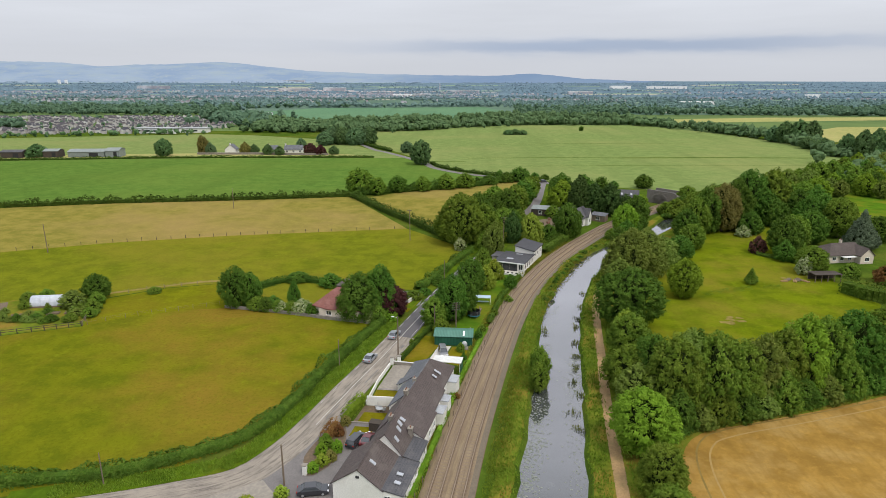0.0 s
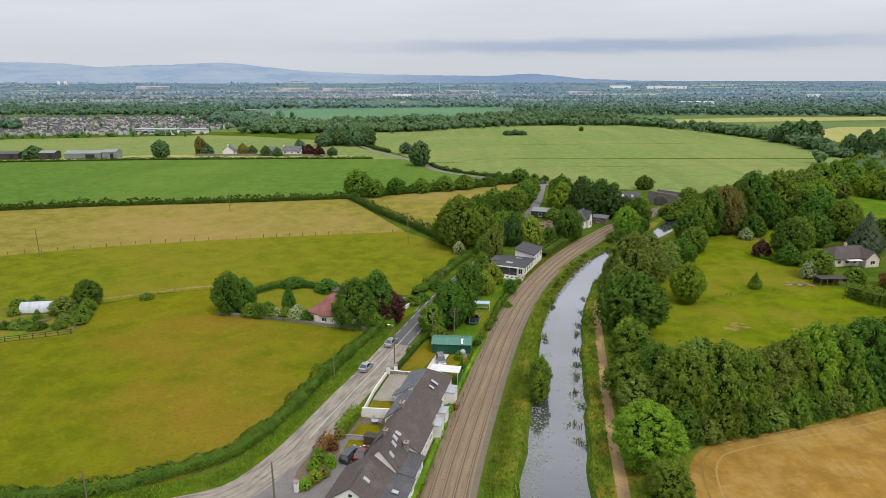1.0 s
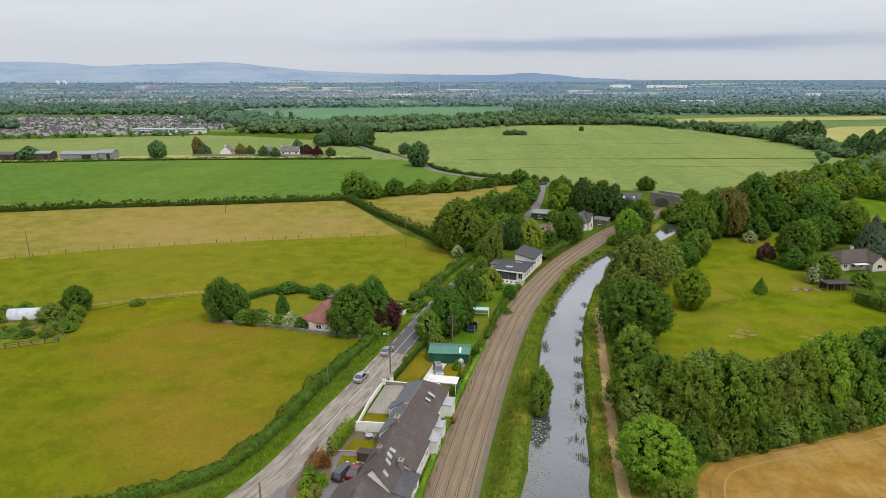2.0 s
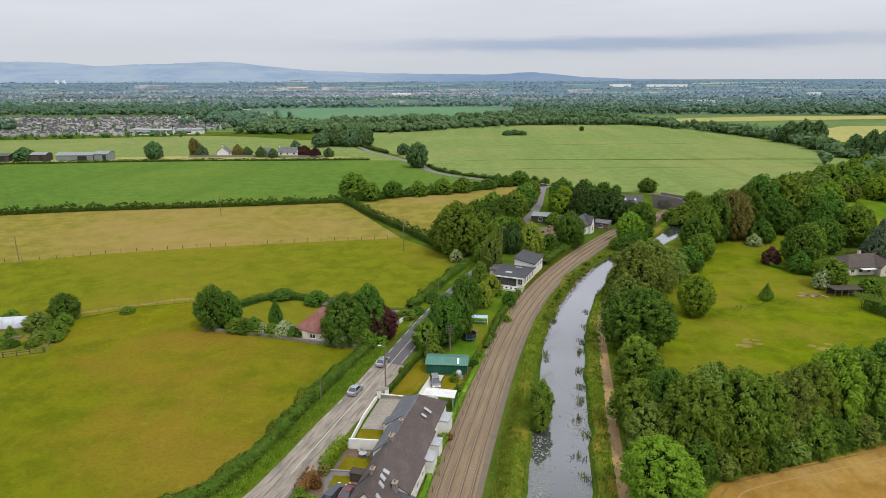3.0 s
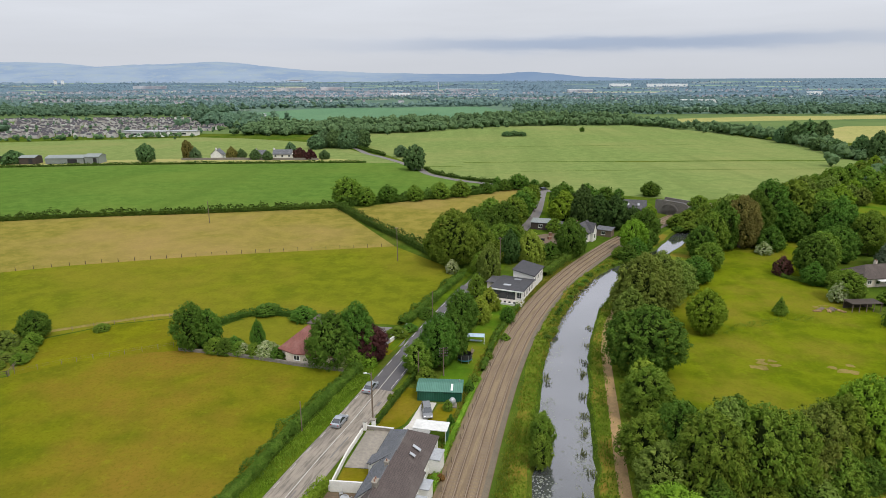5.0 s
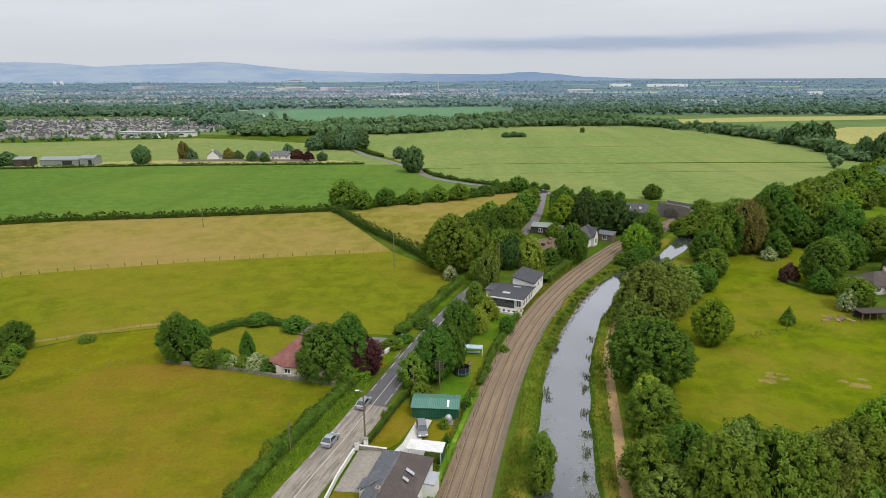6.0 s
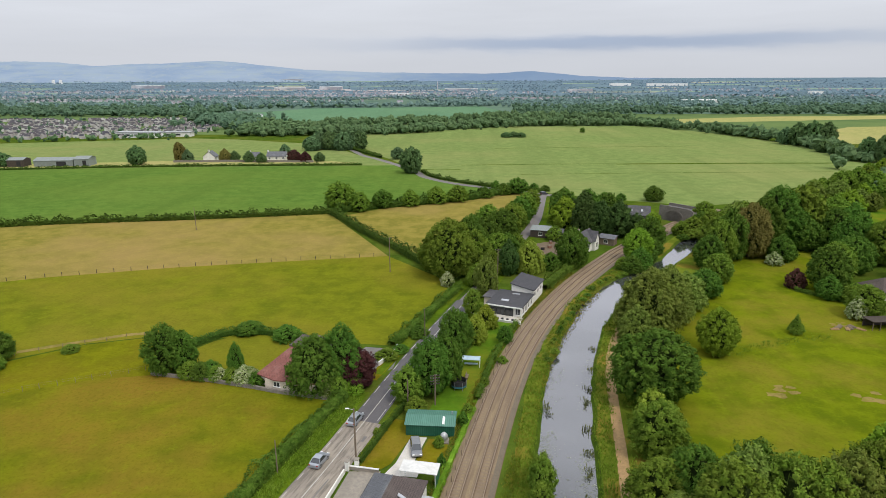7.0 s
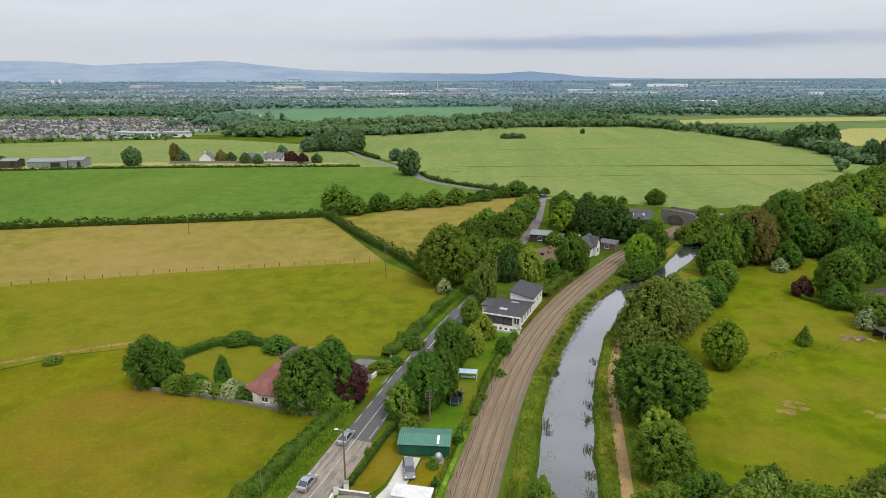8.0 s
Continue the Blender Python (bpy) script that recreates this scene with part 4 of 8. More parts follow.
def hedge(name, pts, width, height, leaf, per_m, size, label, rough=0.35, step=1.0, z=0.0, category="hedge"):
    """A hedge of many leaves over a solid dark core, uneven in height and width."""
    line = curve(pts, step)
    rng = np.random.default_rng(len(pts) * 77 + int(abs(line[0].x) * 10))
    L = np.array([tuple(q) for q in line])
    seg = np.diff(L, axis=0)
    ln = np.linalg.norm(seg, axis=1)
    n = int(ln.sum() * per_m)
    k = rng.choice(len(seg), n, p=ln / ln.sum())
    t = seg[k] / ln[k][:, None]
    base = L[k] + seg[k] * rng.uniform(0, 1, n)[:, None]
    side = np.stack([t[:, 1], -t[:, 0]], 1)
    wob = np.array([noise.noise((b[0] * 0.35, b[1] * 0.35, 3.3)) + 0.6 * noise.noise((b[0] * 1.1, b[1] * 1.1, 1.3)) for b in base])
    hh = height * (1 + rough * wob)
    ww = width * (1 + 0.6 * rough * wob)
    a = rng.uniform(0, math.pi, n)
    cs, sn = np.cos(a), np.sin(a)
    px = np.sign(cs) * np.abs(cs) ** 0.6 * ww / 2 * rng.uniform(0.85, 1.2, n)
    pz = np.abs(sn) ** 0.6 * hh * rng.uniform(0.82, 1.14, n)
    at = np.stack([base[:, 0] + side[:, 0] * px, base[:, 1] + side[:, 1] * px, pz + z], 1)
    nor = np.stack([side[:, 0] * cs, side[:, 1] * cs, sn], 1)
    co = [leaf_quads(rng, at, nor, size)]
    core = []
    for i in range(len(L) - 1):
        d = seg[i] / ln[i]
        s = np.array([d[1], -d[0]]) * width * 0.28
        top = height * 0.6
        for p, q, z0, z1 in ((s, s, 0, top), (-s, -s, 0, top)):
            core.append([(*(L[i] + p), z + z0), (*(L[i + 1] + p), z + z0), (*(L[i + 1] + p), z + z1), (*(L[i] + p), z + z1)])
        core.append([(*(L[i] + s), z + top), (*(L[i + 1] + s), z + top), (*(L[i + 1] - s), z + top), (*(L[i] - s), z + top)])
    co.append(np.array(core))
    ob = quads(name, np.concatenate(co), M[leaf])
    return tagged(ob, label, category)


def tufts(name, places, leaf, height, spread, label, blades=5, seed=1, z=0.0, category="grass"):
    """Loose clumps of long blades."""
    rng = np.random.default_rng(seed)
    p = np.repeat(np.asarray(places, float), blades, axis=0)
    n = len(p)
    a = rng.uniform(0, 6.283, n)
    root = np.stack([p[:, 0] + rng.normal(0, spread, n), p[:, 1] + rng.normal(0, spread, n), np.full(n, z)], 1)
    h = height * rng.uniform(0.5, 1.3, n)
    lean = rng.uniform(0.1, 0.7, n) * h
    w = 0.13 * height + 0.03
    s = np.stack([-np.sin(a), np.cos(a), np.zeros(n)], 1) * w
    tip = root + np.stack([np.cos(a) * lean, np.sin(a) * lean, h], 1)
    mid = root + np.stack([np.cos(a) * lean * 0.35, np.sin(a) * lean * 0.35, h * 0.55], 1)
    co = np.stack([root, mid + s * 0.8, tip, mid - s * 0.8], 1)
    return tagged(quads(name, co, M[leaf]), label, category, kind="stuff")


def along(line, lo, hi, n, seed):
    """n random places within offsets lo..hi of a line."""
    rng = random.Random(seed)
    out = []
    for _ in range(n):
        i = rng.randrange(len(line) - 1)
        q = line[i].lerp(line[i + 1], rng.random())
        t = (line[i + 1] - line[i]).normalized()
        d = rng.uniform(lo, hi)
        out.append((q.x + t.y * d, q.y - t.x * d))
    return out


ROW = "trees between straw field and meadow"
plant("tree", 23.6, 79.5, 9.8, 4.7, "leaf_lime", "round", 0.08, 1.3, "beside the towpath")
plant("tree", 23.8, 70.0, 7.2, 3.2, "leaf", "tall", 0.05, 1, "beside the towpath")
plant("tree", 22.5, 62.0, 7.0, 3.2, "leaf", "tall", 0.05, 1, "beside the towpath")
for x, y, h, r, leaf, shape in ((25.5, 97.5, 8.6, 4.4, "leaf", "loose"), (26.0, 91.0, 8.0, 4.0, "leaf_grey", "tall"), (31.0, 90.0, 13.2, 4.8, "leaf", "tall"), (34.5, 93.5, 13.0, 4.6, "leaf_grey", "loose"),
                                (38.2, 91.5, 13.4, 4.6, "leaf", "tall"), (42.8, 93.5, 11.6, 4.2, "leaf", "tall"), (46.8, 95.0, 11.5, 4.3, "leaf_grey", "tall"), (50.8, 97.0, 12.0, 4.2, "leaf", "tall"),
                                (55.5, 99.5, 13.4, 4.8, "leaf_lime", "tall"), (60.5, 101.5, 12.4, 4.6, "leaf", "tall"), (66.5, 104.0, 13.0, 5.0, "leaf_dark", "tall"), (73.0, 106.5, 13.0, 5.0, "leaf", "tall"),
                                (80.0, 109.5, 13.5, 5.2, "leaf", "tall"), (88.0, 112.5, 13.0, 5.2, "leaf_dark", "tall"), (96.5, 116, 13.0, 5.5, "leaf", "tall"), (105.0, 120, 13.0, 5.5, "leaf", "tall"),
                                (30.0, 97.5, 10.5, 4.0, "leaf_dark", "tall"), (37.0, 97.5, 11.0, 4.0, "leaf_dark", "tall")):
    plant("tree", x, y, h, r, leaf, shape, 0.03, 1.15, "in the row above the straw field", group=ROW)
hedge("undergrowth", [(25.5, 79), (28.0, 82.6), (33.6, 86.9), (43.5, 90.3), (56.4, 95.3), (71.4, 101.3), (90, 109), (110, 117.4)], 3.0, 1.5, "leaf_dark", 200, 0.3, "dense undergrowth below the row of trees", 0.5)
for i, (x, y) in enumerate(((27.6, 86.5), (30.6, 87.8), (34.0, 89.0), (37.6, 90.2), (41.4, 91.4), (45.2, 92.9), (49.2, 94.3), (53.4, 96.0), (57.8, 97.9), (62.6, 99.8), (68.0, 102.0), (74.0, 104.4), (80.5, 107.2), (87.5, 110.0))):
    plant("shrub", x + 0.4, y - 1.5, 5.2 + 1.6 * math.sin(i * 2.3), 2.9, ("leaf", "leaf_dark", "leaf_grey")[i % 3], "bush", 0.0, 1.2, "at the foot of the tree row", "shrub", "row shrubs")
plant("tree", 33.2, 127.0, 13.2, 7.1, "leaf_dark", "round", 0.07, 1.7, "beside the towpath")
plant("tree", 29.4, 111.0, 9.0, 4.3, "leaf", "tall", 0.04, 1.1, "beside the towpath")
plant("tree", 30.4, 117.5, 7.0, 3.0, "leaf_yellow", "tall", 0.04, 1.1, "beside the towpath")
plant("shrub", 27.8, 104.0, 4.5, 2.6, "leaf", "bush", 0.0, 1, "by the towpath", "shrub")
plant("tree", 51.3, 146.6, 9.6, 4.0, "leaf_lime", "round", 0.04, 1.2, "alone on the meadow's edge")
for x, y, h, r in ((40.6, 157.5, 14.6, 7.6), (46.5, 163.5, 13.4, 6.0), (53.0, 172.0, 9.0, 5.0), (36.6, 152.0, 8.0, 3.6)):
    plant("tree", x, y, h, r, "leaf_grey", "weep", 0.04, 1.5, "hanging over the canal", group="canal willows")
plant("tree", 61.0, 180.5, 7.0, 4.2, "leaf_dark", "tall", 0.04, 1.1, "beside the canal")
plant("tree", 68.5, 192.0, 8.0, 4.2, "leaf", "tall", 0.04, 1.1, "beside the canal")
plant("tree", 52.0, 210.7, 10.4, 4.5, "leaf_lime", "round", 0.05, 1.5, "between railway and canal")
plant("tree", 59.0, 224.5, 11.0, 5.0, "leaf_dark", "round", 0.05, 1.2, "between railway and canal")
plant("shrub", 48.0, 201.0, 4.8, 3.0, "leaf_dark", "bush", 0.0, 1.0, "leaning over the canal", "shrub")
plant("shrub", 55.0, 211.0, 5.5, 3.4, "leaf_dark", "bush", 0.0, 1.0, "leaning over the canal", "shrub")
plant("shrub", 51.4, 204.8, 6.0, 3.6, "leaf_dark", "bush", 0.0, 1.0, "leaning over the canal", "shrub")
plant("shrub", 59.6, 219.5, 5.0, 3.2, "leaf_dark", "bush", 0.0, 1.0, "leaning over the canal", "shrub")
plant("tree", 7.2, 196.5, 7.0, 3.3, "leaf", "tall", 0.02, 1.0, "beside the lane")
plant("tree", 12.8, 212.5, 8.0, 3.8, "leaf_dark", "tall", 0.02, 1.0, "beside the lane")
plant("tree", 16.5, 221.5, 6.0, 3.4, "leaf", "bush", 0.0, 1.0, "beside the lane")
plant("tree", 3.2, 187.0, 6.0, 2.6, "leaf", "tall", 0.02, 1.0, "beside the lane")
plant("shrub", 55.0, 216.0, 6.0, 3.4, "leaf_dark", "bush", 0.0, 1.0, "at the water's edge", "shrub")
plant("shrub", 46.0, 203.5, 3.6, 2.4, "leaf", "bush", 0.0, 1.0, "at the water's edge", "shrub")
for x, y, h, r, leaf, shape in ((70.8, 204.5, 10.0, 4.4, "leaf_dark", "tall"), (75.5, 209.5, 13.0, 4.6, "leaf", "tall"), (80.5, 214.5, 15.5, 5.4, "leaf_dark", "tall"), (87.7, 217.0, 17.0, 5.6, "leaf_brown", "tall"),
                                (94.5, 224.0, 17.5, 6.0, "leaf_dark", "tall"), (103.0, 232.0, 19.5, 7.5, "leaf_dark", "tall"), (113.0, 236.0, 19.0, 7.5, "leaf", "tall"), (96.0, 214.0, 8.0, 4.2, "leaf_dark", "bush"),
                                (84.5, 230.0, 12.0, 5.2, "leaf", "round"), (92.0, 240.0, 12.5, 5.6, "leaf_grey", "round"), (100.0, 252.0, 10.5, 5.4, "leaf", "round"), (90.0, 254.5, 7.0, 4.0, "leaf", "bush"),
                                (82.0, 250.0, 5.5, 3.8, "leaf", "bush"), (76.0, 244.5, 5.0, 3.2, "leaf", "bush"), (110.0, 226.0, 10.0, 5.0, "leaf_dark", "tall"), (120.0, 230.0, 13.0, 6.0, "leaf_dark", "tall")):
    plant("tree", x, y, h, r, leaf, shape, 0.03, 1.05, "at the edge of the canal wood", group="canal wood")
for x, y, h, r, leaf in ((79.5, 241.0, 3.0, 3.2, "leaf"), (84.5, 246.0, 3.0, 3.2, "leaf"), (75.0, 239.0, 1.6, 2.2, "leaf_dark"), (85.5, 236.5, 4.6, 3.6, "leaf_dark"), (91.0, 244.0, 6.0, 4.4, "leaf"), (90.0, 251.0, 3.6, 3.2, "leaf")):
    plant("shrub", x, y, h, r, leaf, "bush", 0.0, 1.0, "crowding the canal's bend", "shrub", "canal shrubs")
plant("shrub", 92.0, 209.5, 3.8, 2.4, "blossom", "bush", 0.0, 0.8, "at the meadow's edge", "shrub")
# the wood behind the meadow
WR = random.Random(11)
placed = []
tries = 0
while len(placed) < 150 and tries < 30000:
    tries += 1
    x, y, h = WR.uniform(96, 330), WR.uniform(226, 400), WR.uniform(8.5, 15.0)
    h *= 1.0 if x < 135 else 0.78
    f = (52 - h) / 52
    if y / f > 312 + (x / f - 117) * 0.956 or x > y * 0.83 or (130 < x < 190 and y < 246):
        continue
    # trees that would hide the field behind from the camera are left out
    if any((Vector((x, y)) * (1 + (1 / f - 1) * k / 4) - Vector((174, 268))).length < 19 for k in range(5)):
        continue
    if any((Vector((x, y)) - q).length < 7.2 for q in placed):
        continue
    placed.append(Vector((x, y)))
    plant("tree", x, y, h, h * WR.uniform(0.38, 0.5), WR.choice(("leaf", "leaf", "leaf_dark", "leaf_grey", "leaf_dark") if x < 140 else ("leaf", "leaf", "leaf_lime", "leaf_grey", "leaf_dark")), WR.choice(("tall", "round", "loose")), 0.03, 0.45,
          "in the canal-side wood", group="canal wood")
plant("conifer", 72.5, 157.5, 4.4, 1.9, "leaf", "cone", 0.08, 0.9, "alone in the meadow")
plant("shrub", 87.7, 188.4, 5.2, 2.6, "leaf_copper", "bush", 0.0, 1.1, "at the corner of the garden", "shrub")
for x, y, h, r, leaf, shape in ((94.4, 186.0, 12.3, 5.2, "leaf_dark", "round"), (101.0, 194.0, 11.0, 5.0, "leaf", "round"), (110.0, 202.0, 11.4, 5.5, "leaf_dark", "tall"), (92.0, 180.5, 6.0, 3.2, "leaf_dark", "bush"),
                                (96.5, 177.5, 5.0, 3.0, "leaf", "bush"), (123.8, 210.3, 13.8, 5.6, "leaf", "tall"), (134.0, 205.0, 8.5, 4.6, "leaf_dark", "tall"), (118.0, 217.0, 13.0, 6.0, "leaf_dark", "tall"),
                                (93.4, 168.0, 7.6, 4.4, "leaf", "round"), (90.6, 166.4, 5.6, 2.2, "blossom", "bush"), (102.0, 165.0, 4.0, 2.6, "leaf", "bush"), (128.0, 168.0, 8.5, 4.2, "leaf_dark", "tall"), (98.0, 188.0, 6.5, 3.4, "leaf", "bush")):
    plant("garden_tree", x, y, h, r, leaf, shape, 0.04, 1.0, "round the hip-roofed house", group="garden trees")
plant("conifer", 122.7, 195.6, 12.5, 6.0, "leaf_spruce", "cone", 0.03, 1.3, "behind the hip-roofed house")
plant("shrub", 109.0, 160.0, 5.0, 3.4, "leaf_red", "bush", 0.0, 1.0, "in the garden hedge", "shrub")
hedge("garden_hedge", [(93.5, 152.5), (97, 146.5), (104, 143.5), (118, 140), (135, 138)], 5.0, 4.6, "hedge", 90, 0.5, "tall overgrown green garden hedge", 0.5)
hedge("garden_hedge", [(86.5, 186), (90.5, 181.5), (94.5, 177.5)], 1.0, 1.0, "hedge", 70, 0.35, "low clipped hedge beside the meadow")

# the lane's trees
plant("tree", -5.3, 128.3, 10.4, 3.7, "leaf_dark", "round", 0.05, 1.4, "beside the lane")
plant("tree", -2.6, 132.0, 9.5, 3.0, "leaf_dark", "tall", 0.05, 1.1, "beside the lane")
plant("tree", -1.2, 143.5, 10.0, 3.7, "leaf_dark", "round", 0.05, 1.4, "beside the lane")
plant("tree", -9.0, 125.4, 6.4, 2.9, "leaf", "tall", 0.05, 1.1, "beside the lane")
plant("shrub", -7.3, 121.3, 3.2, 2.0, "leaf", "bush", 0.0, 1.0, "behind the green shed", "shrub")
plant("tree", 2.8, 150.5, 6.0, 2.6, "leaf_yellow", "bush", 0.0, 1.1, "beside the lane")
plant("tree", 5.2, 158.0, 5.5, 2.6, "leaf_yellow", "bush", 0.0, 1.1, "beside the lane")
plant("tree", 5.6, 178.5, 10.6, 3.1, "leaf_grey", "tall", 0.05, 1.1, "behind the flat-roofed bungalow")
plant("tree", 2.2, 165.5, 6.5, 2.4, "leaf", "tall", 0.05, 1.0, "beside the lane")
plant("shrub", 9.0, 150.3, 3.8, 1.7, "leaf_dark", "tall", 0.0, 1.0, "on the lawn's edge", "shrub")
plant("shrub", 8.0, 140.5, 1.6, 1.0, "leaf", "bush", 0.0, 1.0, "on the lawn's edge", "shrub")
plant("tree", 12.3, 196.5, 10.0, 3.0, "leaf_conifer", "column", 0.02, 1.5, "beside the lane")
plant("tree", 18.4, 199.0, 9.4, 4.2, "leaf_willow", "weep", 0.03, 1.6, "weeping beside the bungalow")
plant("tree", 31.4, 205.0, 11.8, 4.5, "leaf_dark", "round", 0.03, 1.4, "beside the railway cottage")
plant("tree", 25.0, 203.0, 5.0, 3.2, "leaf_dark", "bush", 0.0, 1.0, "beside the railway")
plant("tree", -4.3, 194.5, 16.6, 7.6, "leaf", "round", 0.04, 1.7, "at the field corner")
plant("tree", 3.0, 199.5, 12.0, 5.0, "leaf", "tall", 0.03, 1.2, "at the field corner")
plant("tree", -9.0, 199.0, 10.5, 5.0, "leaf", "round", 0.03, 1.2, "at the field corner")
plant("tree", 1.0, 207.0, 14.5, 5.6, "leaf_dark", "tall", 0.03, 1.2, "at the field corner")
plant("shrub", -4.6, 186.5, 4.0, 2.0, "blossom", "bush", 0.0, 1.0, "flowering in the lane hedge", "shrub")
for x, y, h, r, leaf in ((6.0, 219.0, 11.5, 5.5, "leaf_dark"), (12.0, 231.0, 12.0, 6.0, "leaf_dark"), (8.0, 241.0, 11.0, 5.5, "leaf"), (16.5, 246.0, 11.0, 5.0, "leaf"), (20.0, 259.0, 10.5, 5.0, "leaf_dark"),
                         (23.5, 273.0, 9.5, 4.6, "leaf"), (27.5, 289.0, 8.0, 4.0, "leaf"), (10.0, 211.0, 8.5, 4.5, "leaf"), (2.0, 231.0, 9.5, 4.6, "leaf_dark")):
    plant("tree", x, y, h, r, leaf, "tall", 0.03, 1.0, "in the thicket beside the lane", group="lane thicket")
for x, y, h, r, leaf, shape in ((35.6, 248.0, 12.5, 5.4, "leaf_lime", "loose"), (41.5, 243.0, 13.0, 5.0, "leaf_conifer", "loose"), (47.5, 243.0, 12.0, 5.4, "leaf_conifer", "loose"), (53.0, 241.0, 12.5, 5.4, "leaf_conifer", "loose"),
                                (59.0, 239.5, 8.5, 4.4, "leaf_conifer", "loose"), (37.0, 262.0, 13.0, 5.5, "leaf_dark", "tall"), (44.0, 256.0, 13.0, 5.4, "leaf_conifer", "loose"), (52.0, 254.0, 13.0, 5.0, "leaf_dark", "loose"),
                                (40.0, 278.0, 10.0, 5.0, "leaf", "round"), (47.5, 270.0, 11.5, 5.0, "leaf_dark", "tall"), (41.5, 296.0, 7.0, 4.2, "leaf", "bush"), (30.5, 236.0, 5.0, 3.0, "leaf", "bush"),
                                (61.0, 250.0, 4.5, 3.4, "leaf_dark", "bush"), (67.5, 252.5, 4.0, 3.2, "leaf_yellow", "bush"), (71.5, 262.5, 4.6, 3.0, "leaf_lime", "bush"), (90.5, 262.5, 8.5, 4.2, "leaf", "round"), (88.0, 259.0, 5.5, 3.6, "leaf_dark", "bush"), (63.0, 239.0, 6.5, 4.0, "leaf", "round")):
    plant("tree", x, y, h, r, leaf, shape, 0.04, 1.0, "in the dark grove behind the cottage", group="cottage grove")
plant("tree", 84.0, 307.0, 6.6, 4.4, "leaf_dark", "round", 0.02, 1.0, "at the edge of the cereal field")
for x, y in ((70, 309), (63, 312), (46, 319), (38, 331), (33, 336)):
    plant("shrub", x, y, 3.0, 2.6, "leaf_dark", "bush", 0.0, 0.6, "at the edge of the cereal field", "shrub")

# red-roofed house's garden
plant("tree", -26.0, 128.8, 10.6, 5.4, "leaf_dark", "weep", 0.03, 1.6, "in front of the red-roofed house")
plant("tree", -21.6, 131.0, 11.4, 4.2, "leaf_dark", "tall", 0.04, 1.3, "in front of the red-roofed house")
plant("tree", -19.0, 131.0, 6.9, 3.9, "leaf_copper", "round", 0.03, 1.5, "beside the lane")
plant("tree", -56.2, 134.5, 9.6, 3.8, "leaf_dark", "tall", 0.03, 1.4, "at the garden's corner")
plant("tree", -53.2, 135.5, 8.0, 2.8, "leaf_dark", "round", 0.03, 1.3, "at the garden's corner")
plant("tree", -42.0, 133.0, 6.8, 1.7, "leaf_dark", "column", 0.0, 1.2, "on the garden's edge")
for x, y, h, r, leaf in ((-48.5, 132.3, 3.2, 2.2, "leaf_dark"), (-45.5, 132.0, 2.6, 2.0, "leaf"), (-39.6, 130.8, 3.4, 2.2, "blossom"), (-44.5, 131.6, 2.4, 1.6, "blossom"), (-37.4, 130.2, 2.4, 1.6, "leaf_dark"), (-51.0, 132.8, 3.0, 2.2, "leaf"), (-47.0, 133.2, 3.2, 2.0, "leaf_dark"), (-42.2, 131.4, 2.8, 1.9, "leaf"), (-40.6, 132.0, 2.6, 1.8, "leaf_dark"), (-38.6, 131.6, 2.8, 1.7, "blossom"),
                         (-21.4, 126.8, 3.6, 2.0, "leaf"), (-18.6, 127.6, 3.0, 1.6, "leaf_lime"), (-23.4, 126.6, 2.6, 1.5, "blossom"), (-15.0, 142.0, 2.0, 2.4, "leaf"), (-12.6, 145.0, 1.6, 1.8, "leaf_dark"), (-9.4, 153.0, 2.4, 2.2, "leaf_dark")):
    plant("shrub", x, y, h, r, leaf, "bush", 0.0, 1.0, "along the garden wall", "shrub", "garden shrubs")
hedge("garden_hedge", [(-58, 138), (-56, 146), (-50, 152.5), (-40, 152), (-33, 149)], 1.5, 1.7, "hedge_far", 90, 0.35, "clipped green hedge behind the garden lawn", 0.12)
plant("shrub", -37.5, 150.0, 3.4, 3.0, "leaf_dark", "bush", 0.0, 1.0, "behind the garden lawn", "shrub")
plant("shrub", -47.0, 153.5, 2.6, 3.4, "leaf_dark", "bush", 0.0, 1.0, "behind the garden lawn", "shrub")
field("lawn", [(-56, 135), (-38.5, 131.5), (-35, 139), (-34, 148), (-42, 151), (-50, 151), (-55, 145)], 0.05, M["middle"], "garden lawn beside the red-roofed house", 3, "lawn")

# lane hedges
hedge("lane_hedge", [(-95, 59), (-75, 64.5), (-62.7, 67.7), (-56, 69.2), (-49.1, 70.5), (-41, 75), (-34.4, 80.3), (-30.3, 90.5), (-27.4, 104), (-23.5, 117.1), (-20.4, 126)], 2.4, 1.7, "hedge", 230, 0.29,
      "overgrown green hedge along the lane", 0.55)
hedge("lane_hedge", [(-14.6, 147.5), (-10.6, 158), (-6.4, 171), (-1.6, 184)], 2.6, 1.9, "hedge", 110, 0.42, "overgrown green hedge along the lane", 0.6)
hedge("field_hedge", [(-3.6, 190), (-11, 203), (-20.7, 219.5), (-36.7, 243.5), (-47, 261), (-56, 275)], 3.0, 2.6, "hedge_far", 60, 0.6, "thick dark hedge between pastures", 0.6)
hedge("field_hedge", [(-420, 180), (-300, 215), (-198, 242.2), (-156.5, 254.3), (-110, 263.4), (-57, 276)], 2.6, 2.5, "hedge_far", 26, 0.9, "dark clipped field hedge with gaps", 0.75, 3)
hedge("field_hedge", [(-55, 277.5), (-37.7, 288), (-3, 305.5), (14, 320), (29, 334)], 4.0, 3.4, "hedge_far", 60, 0.8, "thick dark hedge between two fields", 0.6, 2)
hedge("field_hedge", [(-640, 331), (-312, 390), (-207, 409), (-69, 421.5)], 1.8, 1.6, "hedge_far", 10, 1.0, "low dark hedge between fields", 0.6, 5)
